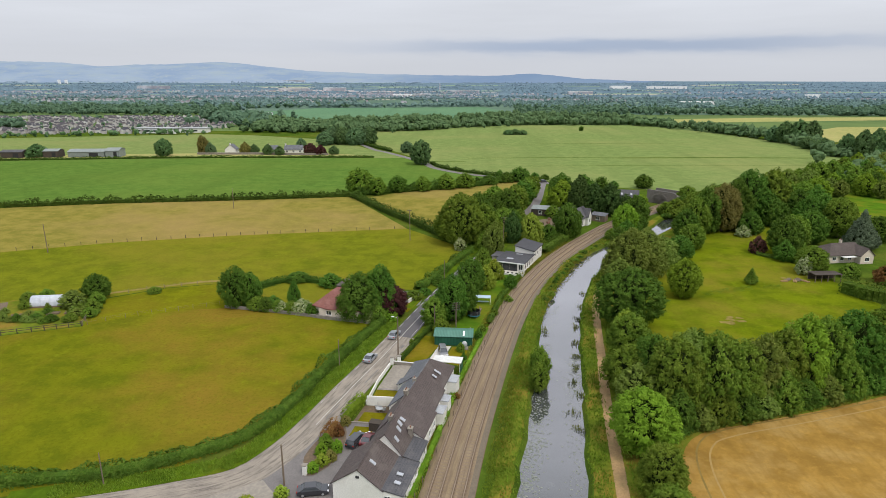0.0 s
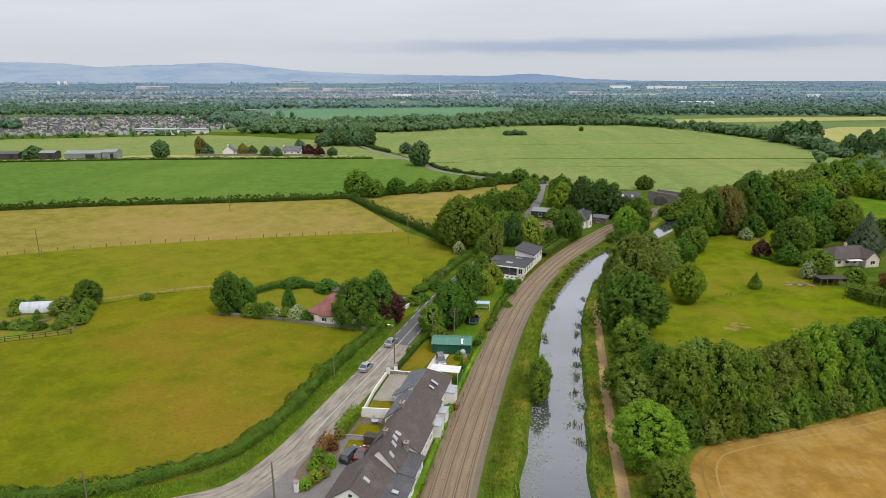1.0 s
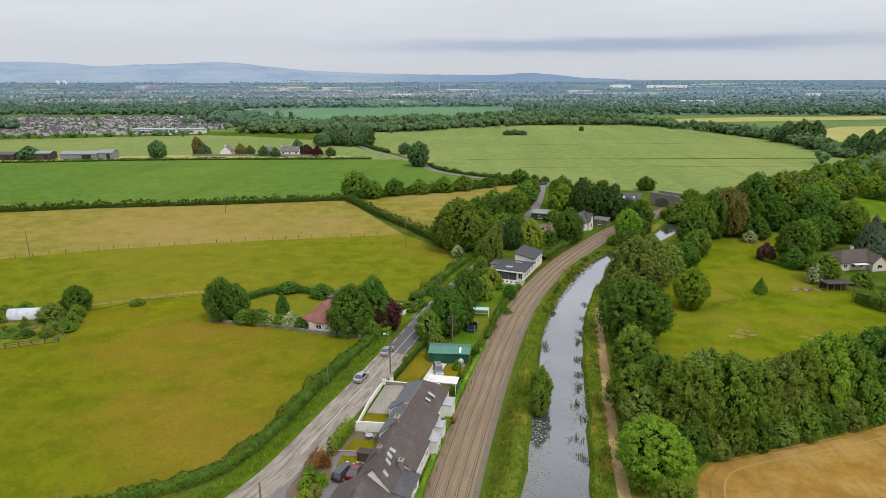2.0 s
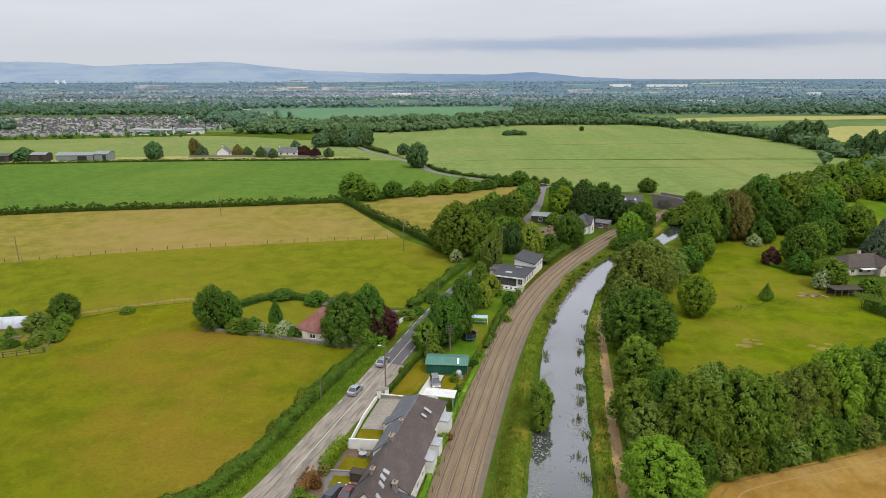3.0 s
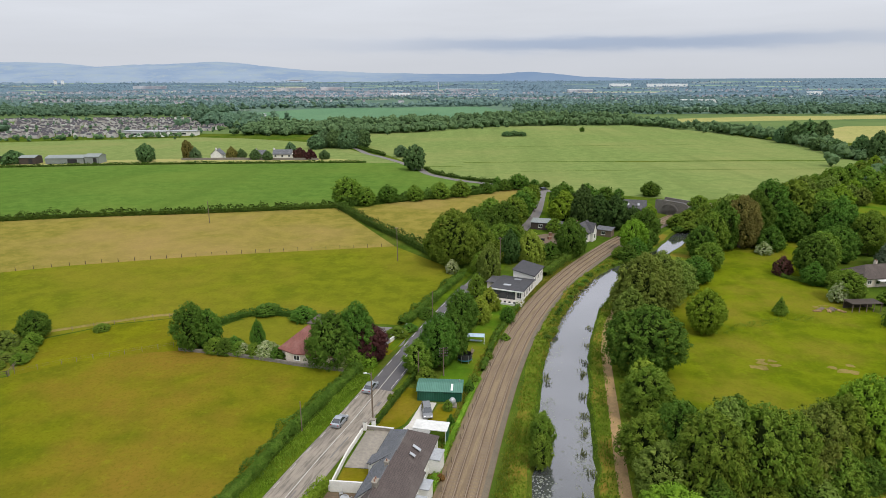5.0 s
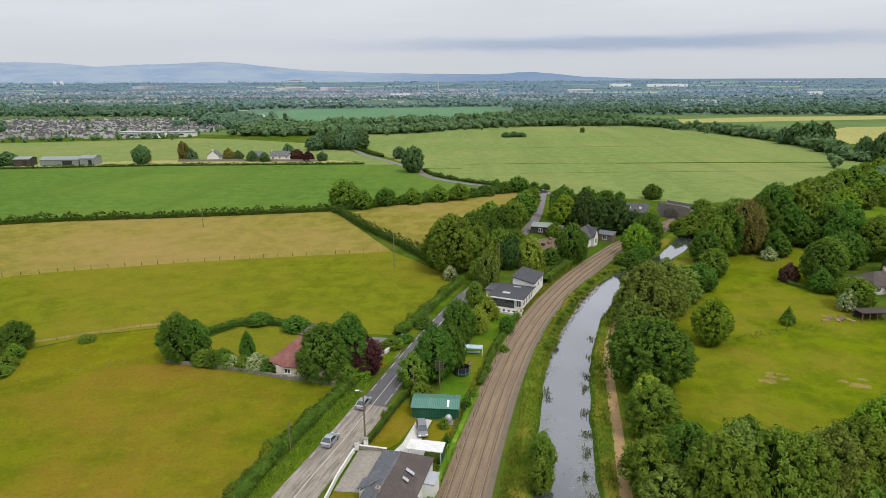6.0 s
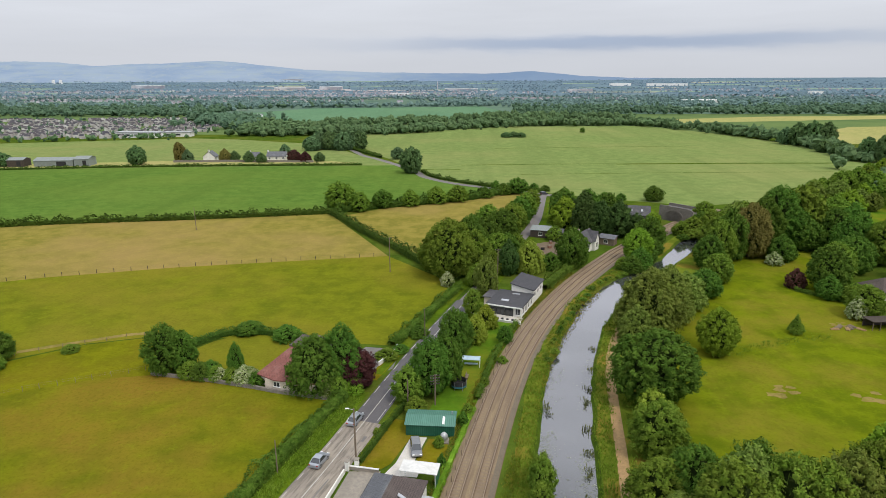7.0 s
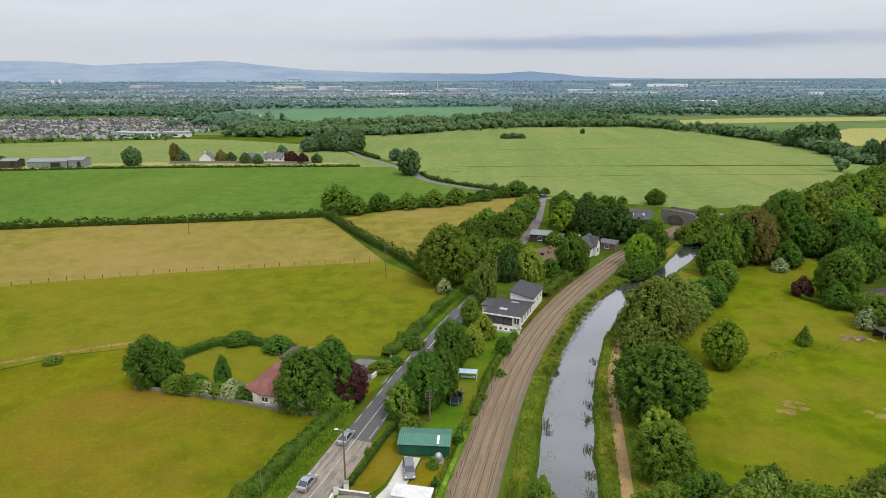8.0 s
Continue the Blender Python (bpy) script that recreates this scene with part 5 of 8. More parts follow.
hedge("field_hedge", [(38, 328), (22, 335), (-2, 353), (-20, 373), (-28, 394)], 2.0, 1.8, "hedge_far", 26, 0.8, "low green hedge along the lane", 0.6, 3)
hedge("field_hedge", [(-62, 459), (-84, 496), (-110, 545)], 2.4, 2.2, "hedge_far", 16, 1.0, "low green hedge along the lane", 0.6, 4)
for x, y, h, r, leaf, shape in ((-54.0, 283.5, 11.6, 7.0, "leaf", "round"), (-45.0, 281.0, 8.0, 4.0, "leaf", "tall"), (-36.4, 288.5, 7.6, 4.8, "leaf_dark", "round"), (-25.0, 293.0, 7.0, 4.4, "leaf", "bush"), (-14.0, 299.0, 7.4, 5.2, "leaf", "bush"),
                                (-4.5, 304.0, 7.2, 5.0, "leaf", "bush"), (8.0, 313.0, 5.0, 4.0, "leaf_dark", "bush"), (17.0, 321.0, 5.4, 4.0, "leaf_dark", "bush"), (24.0, 324.0, 7.4, 5.4, "leaf_dark", "round"), (14.0, 337.0, 4.0, 2.4, "leaf_dark", "bush"),
                                (-33.7, 388.3, 14.6, 6.4, "leaf_dark", "round"), (-49.5, 452.0, 8.0, 4.6, "leaf", "round"), (113.9, 666, 5.0, 2.6, "leaf_dark", "round"), (34, 615, 4.6, 5.5, "leaf_dark", "bush"),
                                (41, 617, 5.0, 6.0, "leaf_dark", "bush"), (48, 616, 4.2, 5.0, "leaf_dark", "bush"), (-217.0, 421.0, 11.5, 6.0, "leaf_dark", "round"), (-302.0, 412.0, 8.5, 7.0, "leaf_dark", "bush"),
                                (-196.0, 437.0, 12.5, 4.0, "leaf_brown", "tall"), (-190.0, 436.0, 8.0, 3.6, "leaf", "bush"), (-166.0, 440.0, 8.0, 4.4, "leaf_brown", "bush"), (-160.0, 442.0, 6.5, 3.6, "leaf_dark", "bush"),
                                (-148.0, 436.0, 7.0, 4.0, "leaf_dark", "bush"), (-139.0, 434.0, 6.0, 3.6, "leaf_dark", "bush"), (-118.0, 438.0, 7.6, 4.6, "leaf_copper", "round"), (-110.0, 437.0, 6.5, 4.2, "leaf_copper", "bush"),
                                (-101.0, 440.0, 6.0, 3.6, "leaf_dark", "bush"), (-128.0, 452.0, 10.0, 4.0, "leaf", "tall")):
    plant("field_tree", x, y, h, r, leaf, shape, 0.03, 0.7, "standing by field hedges", group="field trees")
for i in range(9):
    plant("field_tree", -124 + i * 4.8 + WR.uniform(-2, 2), 510 + WR.uniform(-10, 10) - 0.5 * i, WR.uniform(10, 15), WR.uniform(5, 7.5), WR.choice(("leaf", "leaf_dark")), WR.choice(("tall", "round")), 0.02, 0.6,
          "in a clump beside the far lane", group="lane clump")

for x, y, h, r, leaf, shape in ((268, 548, 17, 7.5, "leaf_dark", "tall"), (276, 541, 19, 7.5, "leaf_dark", "tall"), (284, 536, 18, 7.0, "leaf_dark", "tall"), (262, 556, 13, 6.0, "leaf", "round"), (262, 500, 9, 6.0, "leaf_dark", "round"),
                                (262, 476, 10, 6.0, "leaf_dark", "round"), (264, 450, 15, 6.0, "leaf_dark", "tall"), (268, 438, 18, 6.5, "leaf_dark", "tall"), (276, 436, 19, 6.5, "leaf_dark", "tall"), (284, 432, 18, 6.5, "leaf_dark", "tall"),
                                (291, 428, 17, 6.5, "leaf_dark", "tall"), (280, 418, 10, 7.0, "leaf_dark", "round"), (290, 412, 11, 7.5, "leaf_dark", "round"), (298, 420, 12, 5.0, "leaf", "tall"), (309, 424, 12, 5.0, "leaf_brown", "tall"), (330, 500, 12, 6.0, "leaf", "round")):
    plant("field_tree", x, y, h, r, leaf, shape, 0.02, 1.0, "at the edge of the cereal field", group="cereal field trees")

# rough grass, reeds and lilies along the canal
tufts("margin_grass", along(MARGIN, -1.2, 1.1, 900, 14), "blade_dry", 0.3, 0.3, "dry rank grass round the straw field", 5, 14, 0.04)
tufts("bank_grass", along([q for q in CANAL_L if 55 < q.y < 200], -3.0, -0.35, 2000, 3), "blade", 0.38, 0.25, "tall rough bank grass", 5, 3, 0.08)
tufts("bank_grass", along([q for q in CANAL_R if 55 < q.y < 190], 0.3, 3.0, 1800, 4), "blade", 0.4, 0.25, "tall rough bank grass", 5, 4, 0.08)
tufts("bank_grass", along(TOW, 1.2, 4.0, 1600, 8), "blade", 0.4, 0.3, "tall rough grass by the towpath", 5, 8, 0.06)
tufts("verge_grass", along([q for q in ROAD if 62 < q.y < 126 and q.x > -60], -6.0, -3.4, 2000, 5), "blade", 0.35, 0.25, "long verge grass", 5, 5, 0.08)
tufts("lineside_grass", along([q for q in RAIL if 62 < q.y < 200], -2.8, -1.4, 1800, 6), "blade_dry", 0.35, 0.25, "long lineside grass", 5, 6, 0.03)
tufts("lineside_grass", along([q for q in RAIL if 62 < q.y < 112], 6.8, 9.5, 1300, 17), "blade", 0.32, 0.25, "long green lineside grass", 5, 17, 0.03)
tufts("lineside_grass", along([q for q in RAIL if 80 < q.y < 210], 6.8, 9.5, 1700, 7), "blade_dry", 0.32, 0.25, "long lineside grass", 5, 7, 0.03)
tufts("meadow_tufts", along(curve([(54, 146), (62.5, 151), (69.7, 153.5), (79, 156.2)], 2), -1.2, 1.2, 90, 31), "blade", 0.4, 0.5, "loose line of rank grass across the meadow", 5, 31, 0.03)
reed_at = []
for y0, d, n in ((86, -1.0, 30), (91, -1.2, 26), (96, -0.9, 30), (101, -1.3, 26), (107, -0.9, 34), (112, -1.1, 34), (118, -1.0, 40), (127, -0.8, 40), (131, -0.9, 30), (140, -0.7, 30), (149, -0.6, 30)):
    q = min(CANAL_R, key=lambda p: abs(p.y - y0))
    rr = random.Random(int(y0))
    reed_at += [(q.x + d + rr.gauss(0, 0.35), y0 + rr.gauss(0, 0.7)) for _ in range(n)]
for y0, n in ((109, 24), (124, 24), (126, 20), (150, 20)):
    q = min(CANAL_L, key=lambda p: abs(p.y - y0))
    rr = random.Random(int(y0) + 5)
    reed_at += [(q.x + 0.5 + rr.gauss(0, 0.25), y0 + rr.gauss(0, 0.9)) for _ in range(n)]
tufts("reeds", reed_at[::4], "reed", 0.6, 0.3, "green-brown reeds standing in the canal", 5, 12, -0.65, "reeds")
lrng = np.random.default_rng(9)
lil = []
for y0, y1, side, n in ((56, 82, 0, 620), (82, 96, 0, 260), (96, 112, 1, 220), (104, 118, 0, 220), (66, 100, 1, 200), (126, 140, 0, 90), (124, 150, 1, 60)):
    for _ in range(n):
        y = lrng.uniform(y0, y1)
        e = min(CANAL_R if side else CANAL_L, key=lambda p: abs(p.y - y))
        x = e.x + (-1 if side else 1) * abs(lrng.normal(1.2, 1.0))
        s, a = lrng.uniform(0.08, 0.2), lrng.uniform(0, 6.28)
        lil.append([(x + s * math.cos(a + k * 1.571), y + s * math.sin(a + k * 1.571), -0.585 + lrng.uniform(0, 0.006)) for k in range(4)])
tagged(quads("lily_pads", np.array(lil), M["lily"]), "pale lily pads floating on the canal", "water lilies", kind="stuff")
for x, y, h, r in ((11.3, 100.5, 6.4, 2.0), (10.8, 97.2, 5.0, 1.7), (11.7, 104.0, 4.4, 1.6)):
    plant("shrub", x, y, h, r, "leaf", "loose", 0.0, 1.1, "at the canal's edge", "shrub", "canal shrubs")
for i in range(26):
    q = [p for p in CANAL_L if 140 < p.y < 215][i % 24]
    plant("shrub", q.x - 0.9 + WR.uniform(-0.5, 0.4), q.y + WR.uniform(-1, 1), WR.uniform(0.6, 1.2), WR.uniform(0.6, 1.2), WR.choice(("leaf", "leaf_dark")), "bush", 0.0, 0.8, "at the canal's edge", "shrub", "canal shrubs")
hedge("lineside_hedge", [(-9.6, 62), (-8.2, 70), (-6.4, 79), (-5.0, 87.5), (-2.9, 100), (-1.0, 108.5), (0.0, 113), (2.2, 123)], 1.1, 0.65, "leaf_lime", 110, 0.22, "low bright green hedge between gardens and railway", 0.8)
hedge("lineside_hedge", [(3.0, 126), (6.5, 143), (12.2, 160.5)], 1.2, 1.2, "hedge", 60, 0.36, "thin scrubby hedge beside the railway", 0.8)
hedge("lineside_scrub", [(21, 184), (27, 196), (36, 211)], 3.4, 2.4, "hedge", 70, 0.5, "tangled green scrub beside the railway", 0.6)



# ---- buildings ----
def window(parent, x, y, z, w, h, face, depth=0.06, material="white", panes=2):
    """A framed window on a wall: face is the way it looks, in degrees from local +x."""
    win = new("window")
    win.parent = parent
    win.matrix_basis = pose(x, y, z, 0, 0, face)
    bm = bmesh.new()
    f = 0.07
    for cy, cz, sy, sz in ((0, h / 2 - f / 2, w, f), (0, -h / 2 + f / 2, w, f), (-w / 2 + f / 2, 0, f, h - 2 * f), (w / 2 - f / 2, 0, f, h - 2 * f)):
        box(bm, (depth / 2, cy, cz), (depth, sy, sz))
    for i in range(1, panes):
        box(bm, (depth / 2, -w / 2 + w * i / panes, 0), (depth * 0.8, f * 0.7, h - 2 * f))
    part("window_frame", bm, M[material], win)
    part("pane", one_box((0.012, 0, 0), (0.014, w - f, h - f)), M["glass"], win, "dark glass pane")
    part("window_sill", one_box((depth * 0.8, 0, -h / 2 - 0.04), (depth * 1.8, w + 0.12, 0.07)), M["white"], win)
    return win


def door(parent, x, y, w, h, face, material="darkwood"):
    d = part("door", one_box((0.03, 0, h / 2), (0.06, w, h), 0, 0.01), M[material], parent, "painted door")
    d.matrix_basis = pose(x, y, 0.02, 0, 0, face)
    part("door_frame", one_box((0.02, 0, h / 2 + 0.04), (0.05, w + 0.16, h + 0.1)), M["white"], d)
    return d


def skylight(parent, p, slope_axis, slope, w=0.8, h=1.1):
    """A roof window lying on the slope. slope_axis: 'x' tilts about local y, degrees."""
    s = new("skylight")
    s.parent = parent
    s.matrix_basis = pose(*p, 0, slope, 0) if slope_axis == "x" else pose(*p, slope, 0, 0)
    part("frame", one_box((0, 0, 0.04), (h, w, 0.09), 0, 0.01), M["metal"], s, "grey skylight frame")
    part("pane", one_box((0, 0, 0.09), (h - 0.16, w - 0.16, 0.02)), M["skyglass"], s, "bright skylight pane")
    return s


k = Nodes("skylight_glass")
M["skyglass"] = k.done((0.36, 0.38, 0.42), 0.12, 0.0, 1.0)


def chimney(parent, x, y, z0, h, sx=0.6, sy=0.9, pots=2, material="render"):
    c = part("chimney", one_box((0, 0, h / 2), (sx, sy, h), 0, 0.02), M[material], parent, "weathered chimney stack")
    c.location = (x, y, z0)
    part("cap", one_box((0, 0, h + 0.05), (sx + 0.14, sy + 0.14, 0.12)), M["concrete"], c)
    for i in range(pots):
        bm = bmesh.new()
        yy = (i - (pots - 1) / 2) * sy / max(pots, 1)
        rod(bm, (0, yy, h + 0.1), (0, yy, h + 0.42), 0.11, 0.09, 8)
        part("chimney_pot", bm, M["terracotta"], c, "terracotta chimney pot")
    return c


def gutter(parent, a, b):
    bm = bmesh.new()
    rod(bm, a, b, 0.07, None, 6)
    part("gutter", bm, M["black"], parent, "dark gutter")


TERR_A = math.degrees(math.atan2(6.4, 31.8))   # the row's axis, clockwise from north


def terr(u, v):
    """Plan place at u along the terrace and v to its right."""
    a = radians(TERR_A)
    return (-14.9 + u * math.sin(a) + v * math.cos(a), 66.4 + u * math.cos(a) - v * math.sin(a))


def terraced_house(u0, u1, eave, ridge, left, right, lean, label, front="tile", back="tile", hip=0.0, v0=0.0):
    """One house of the row: x to the railway, y along the row. left, right: eaves; lean: outer edge of the lean-to."""
    ob = thing("terraced_house", *terr(u0, v0), -TERR_A, label=label, category="house", group="terrace by the railway")
    n = u1 - u0
    bm = bmesh.new()
    zr = eave
    solid(bm, [(-left, 0), (right, 0), (right, n), (-left, n)], 0, zr)
    part("wall", bm, M["render"], ob, "white rendered wall")
    for y in (0.0, n - 0.25):
        if hip and y > 0:
            continue
        bm = bmesh.new()
        v = [bm.verts.new(p) for p in ((-left, y, zr), (right, y, zr), (0, y, ridge - 0.08), (-left, y + 0.25, zr), (right, y + 0.25, zr), (0, y + 0.25, ridge - 0.08))]
        for f in ((0, 1, 2), (5, 4, 3), (0, 2, 5, 3), (1, 4, 5, 2)):
            bm.faces.new([v[i] for i in f])
        part("gable", bm, M["render"], ob, "white gable wall")
    ov, e = 0.2, 0.003
    h = hip
    sl = (ridge - zr) / left
    sr = (ridge - zr) / right
    bm = bmesh.new()
    slab(bm, [(-left - ov, -0.12, zr - sl * ov + 0.12), (0, -0.12, ridge + 0.12), (0, n - h, ridge + 0.12), (-left - ov, n + (ov if h else 0), zr - sl * ov + 0.12)], 0.14)
    part("front_roof", bm, M[front], ob, "tiled roof slope facing the lane" if front == "tile" else "grey slate roof slope facing the lane")
    bm = bmesh.new()
    slab(bm, [(e, -0.12, ridge + 0.12), (right + ov, -0.12, zr - sr * ov + 0.12), (right + ov, n + (ov if h else 0), zr - sr * ov + 0.12), (e, n - h, ridge + 0.12)], 0.14)
    part("back_roof", bm, M[back], ob, "brown tiled roof slope facing the railway")
    if h:
        bm = bmesh.new()
        slab(bm, [(-left - ov, n + ov, zr - sl * ov + 0.117), (0, n - h, ridge + 0.117), (right + ov, n + ov, zr - sr * ov + 0.117)], 0.12)
        part("hip_roof", bm, M["slate"], ob, "grey slate hip end")
    bm = bmesh.new()
    rod(bm, (0, -0.1, ridge + 0.13), (0, n - h, ridge + 0.13), 0.11, None, 6)
    part("ridge_tiles", bm, M["tile"] if front == "tile" else M["slate"], ob, "pale ridge tiles")
    if lean > right:
        bm = bmesh.new()
        solid(bm, [(right + 0.004, 0.02), (lean - 0.15, 0.02), (lean - 0.15, n - 0.02), (right + 0.004, n - 0.02)], 0, [zr - 0.15, zr - 0.45, zr - 0.45, zr - 0.15])
        part("lean_to_wall", bm, M["render"], ob, "white lean-to wall")
        bm = bmesh.new()
        slab(bm, [(right - 0.3, -0.05, zr + 0.22), (lean + 0.12, -0.05, zr - 0.3), (lean + 0.12, n - 0.004, zr - 0.3), (right - 0.3, n - 0.004, zr + 0.22)], 0.12)
        part("lean_to_roof", bm, M["darkslate"], ob, "dark grey felt lean-to roof")
    edge = max(lean, right + ov) - (0.15 if lean > right else 0.2)
    for i in range(max(1, int(n / 2.4))):
        window(ob, edge + 0.001, 1.2 + i * 2.4, 1.45, 0.9, 1.0, 0)
    for i in range(max(1, int(n / 3.2))):
        window(ob, -left - 0.001, 1.5 + i * 3.2, 1.5, 1.1, 1.1, 180)
    gutter(ob, (-left - ov - 0.05, 0, zr - sl * ov - 0.04), (-left - ov - 0.05, n, zr - sl * ov - 0.04))
    return ob


h1 = terraced_house(0, 7.2, 2.6, 5.0, 3.4, 3.2, 5.9, "end house of the row with a white gable")
skylight(h1, (1.0, 2.8, 4.38), "x", 37, 0.5, 0.95)
skylight(h1, (4.4, 3.6, 2.66), "x", 11, 0.6, 0.85)
skylight(h1, (4.6, 1.9, 2.62), "x", 11, 0.6, 0.85)
part("vent", one_box((0, -0.05, 4.0), (0.45, 0.12, 0.35), 0, 0.03), M["black"], h1, "round dark gable vent")
window(h1, 3.9, -0.001, 2.0 - 0.45, 0.9, 0.8, -90)
h2 = terraced_house(7.2, 12.2, 2.7, 5.7, 2.9, 2.6, 4.6, "taller white house of the row with roof windows", v0=1.1)
for x, y, z in ((1.2, 1.3, 4.42), (0.9, 3.2, 4.78)):
    skylight(h2, (x, y, z), "x", 53, 0.6, 0.95)
chimney(h2, 2.2, 4.6, 2.6, 1.7, 0.6, 0.7, 1, "stone")
chimney(h2, -0.7, 4.6, 4.7, 1.1, 0.5, 0.6, 2, "stone")
skylight(h2, (0.7, 4.3, 5.0), "x", 49, 0.7, 0.9)
h3 = terraced_house(12.2, 19.4, 2.7, 5.3, 2.3, 4.6, 0, "middle house of the row under brown tiles", v0=0.4)
chimney(h3, 0, 6.9, 4.8, 1.2, 0.6, 0.9, 2, "stone")
skylight(h3, (1.3, 0.9, 4.66), "x", 31, 0.6, 0.9)
h4 = terraced_house(19.4, 26.6, 2.7, 5.3, 3.0, 4.0, 0, "white house of the row under brown tiles and slate", "slate", v0=0.5)
chimney(h4, -0.1, 4.0, 4.9, 0.9, 0.5, 0.5, 1, "concrete")
h5 = terraced_house(26.6, 35.2, 2.7, 5.3, 3.6, 3.5, 0, "far end house of the row with a hipped slate end", "slate", hip=3.4, v0=0.6)
skylight(h5, (2.0, 2.9, 4.2), "x", 32, 0.55, 1.3)
skylight(h5, (1.9, 1.2, 4.25), "x", 32, 0.5, 0.9)
for y, w, d in ((1.6, 2.4, 1.6), (5.2, 2.0, 1.5)):
    bm = bmesh.new()
    box(bm, (3.9 + d / 2, y, 1.15), (d, w, 2.3), 0, 0.02)
    part("rear_extension", bm, M["render"], h4, "small white flat-roofed rear extension")
    part("flat_roof", one_box((3.9 + d / 2, y, 2.36), (d + 0.2, w + 0.2, 0.1)), M["metal"], h4, "grey flat roof")
bm = bmesh.new()
box(bm, (4.3, 4.6, 1.2), (1.7, 2.6, 2.4), 0, 0.02)
part("rear_extension", bm, M["render"], h5, "small white flat-roofed rear extension")
part("flat_roof", one_box((4.3, 4.6, 2.46), (1.9, 2.8, 0.1)), M["metal"], h5, "grey flat roof")
bm = bmesh.new()
box(bm, (-3.95, 1.6, 1.1), (0.8, 1.8, 2.2), 0, 0.02)
part("porch", bm, M["render"], h5, "white front porch")
bm = bmesh.new()
slab(bm, [(-4.55, 0.5, 2.25), (-3.45, 0.5, 2.8), (-3.45, 2.7, 2.8), (-4.55, 2.7, 2.25)], 0.1)
part("porch_roof", bm, M["slate"], h5, "grey slate porch roof")
window(h5, -4.351, 1.6, 1.3, 1.3, 1.2, 180)

# carport at the row's far end
cp = thing("carport", -5.1, 103.4, -TERR_A + 3, label="flat white-roofed carport at the end of the terrace", category="carport")
part("roof", one_box((0, 0, 2.45), (5.3, 2.6, 0.14), 0, 0.02), M["awning"], cp, "bright white flat roof")
for sx in (-2.4, 2.4):
    for sy in (-1.1, 1.1):
        part("post", one_box((sx, sy, 1.19), (0.1, 0.1, 2.38)), M["white"], cp)
part("back_wall", one_box((2.52, 0, 1.1), (0.08, 2.4, 2.2)), M["greenwall"], cp, "dark green side panel")

# garden walls, lawns and drive
def wall(name, pts, h, w, material, label, cap=True):
    ob = thing(name, *pts[0], label=label, category="wall")
    o = Vector(pts[0])
    for i, (a, b) in enumerate(zip(pts, pts[1:])):
        a, b = Vector(a) - o, Vector(b) - o
        d = b - a
        rz = math.degrees(math.atan2(d.y, d.x))
        m = (a + b) / 2
        part("wall_panel", one_box((m.x, m.y, h / 2), (d.length + w * 0.9, w, h), rz, 0.015), M[material], ob)
        if cap:
            part("coping", one_box((m.x, m.y, h + 0.04), (d.length + w, w + 0.1, 0.09), rz, 0.01), M["concrete"] if material == "stone" else M["awning"], ob)
    return ob


wall("garden_wall", [(-18.0, 90.8), (-17.2, 98.5), (-16.0, 104.8)], 0.8, 0.2, "render", "low white rendered wall beside the lane", False)
wall("garden_wall", [(-17.8, 90.7), (-12.3, 90.4)], 1.7, 0.22, "render", "white rendered wall between front gardens", False)
wall("garden_wall", [(-15.6, 105.9), (-11.2, 105.2)], 0.6, 0.22, "concrete", "low concrete wall at the yard's end")
for x, y in ((-15.7, 105.7), (-14.4, 106.2), (-23.2, 72.0)):
    g = thing("gate_pillar", x, y, -TERR_A, label="square grey rendered gate pillar with cap", category="pillar", group="gate pillars")
    part("shaft", one_box((0, 0, 0.75), (0.55, 0.55, 1.5), 0, 0.02), M["render"], g)
    part("cap", one_box((0, 0, 1.56), (0.7, 0.7, 0.14), 0, 0.03), M["concrete"], g)
field("yard", [(-17.1, 95.9), (-15.4, 105.4), (-10.9, 105.6), (-11.6, 95.6)], 0.05, M["concrete"], "weathered concrete front yard", category="yard")
field("lawn", [(-17.6, 91.2), (-17.1, 95.8), (-12.0, 95.5), (-12.3, 90.9)], 0.055, M["drylawn"], "small yellowish front lawn", category="lawn")
field("yard", [(-19.3, 85.2), (-18.2, 90.5), (-12.0, 90.2), (-12.8, 84.8)], 0.05, M["soil"], "brown gravel garden", category="yard")
field("lawn", [(-18.6, 85.3), (-18.0, 88.4), (-13.4, 88.2), (-13.8, 85.1)], 0.058, M["drylawn"], "small yellowish front lawn", category="lawn")
field("lawn", [(-19.1, 81.5), (-18.7, 84.2), (-15.8, 84.0), (-15.7, 81.3)], 0.068, M["drylawn"], "small yellowish front lawn", category="lawn")
field("lawn", [(-14.2, 106.4), (-10.9, 119.6), (-8.6, 119), (-7.4, 114.4), (-9.7, 107.4), (-11, 106)], 0.05, M["drylawn"], "olive side lawn beside the lane", category="lawn")
field("lawn", [(-6.4, 107.2), (-4.6, 114), (-1.4, 114), (-2.4, 105.5)], 0.05, M["drylawn"], "olive lawn beside the drive", category="lawn")
field("lawn", [(-5.6, 120.6), (-3.0, 131), (0.2, 142), (3.6, 152), (5.4, 162), (6.4, 165.8), (13.6, 163.4), (10.4, 152), (7.6, 141), (4.6, 128), (2.2, 120)], 0.05, M["lawn"], "bright mown garden lawn", category="lawn")
field("drive", [(-10.4, 104.8), (-9.0, 107.6), (-7.35, 114.6), (-4.9, 114.3), (-6.4, 107.8), (-5.4, 105.5), (-5.6, 104.4)], 0.062, M["paleconcrete"], "pale concrete drive", category="drive")
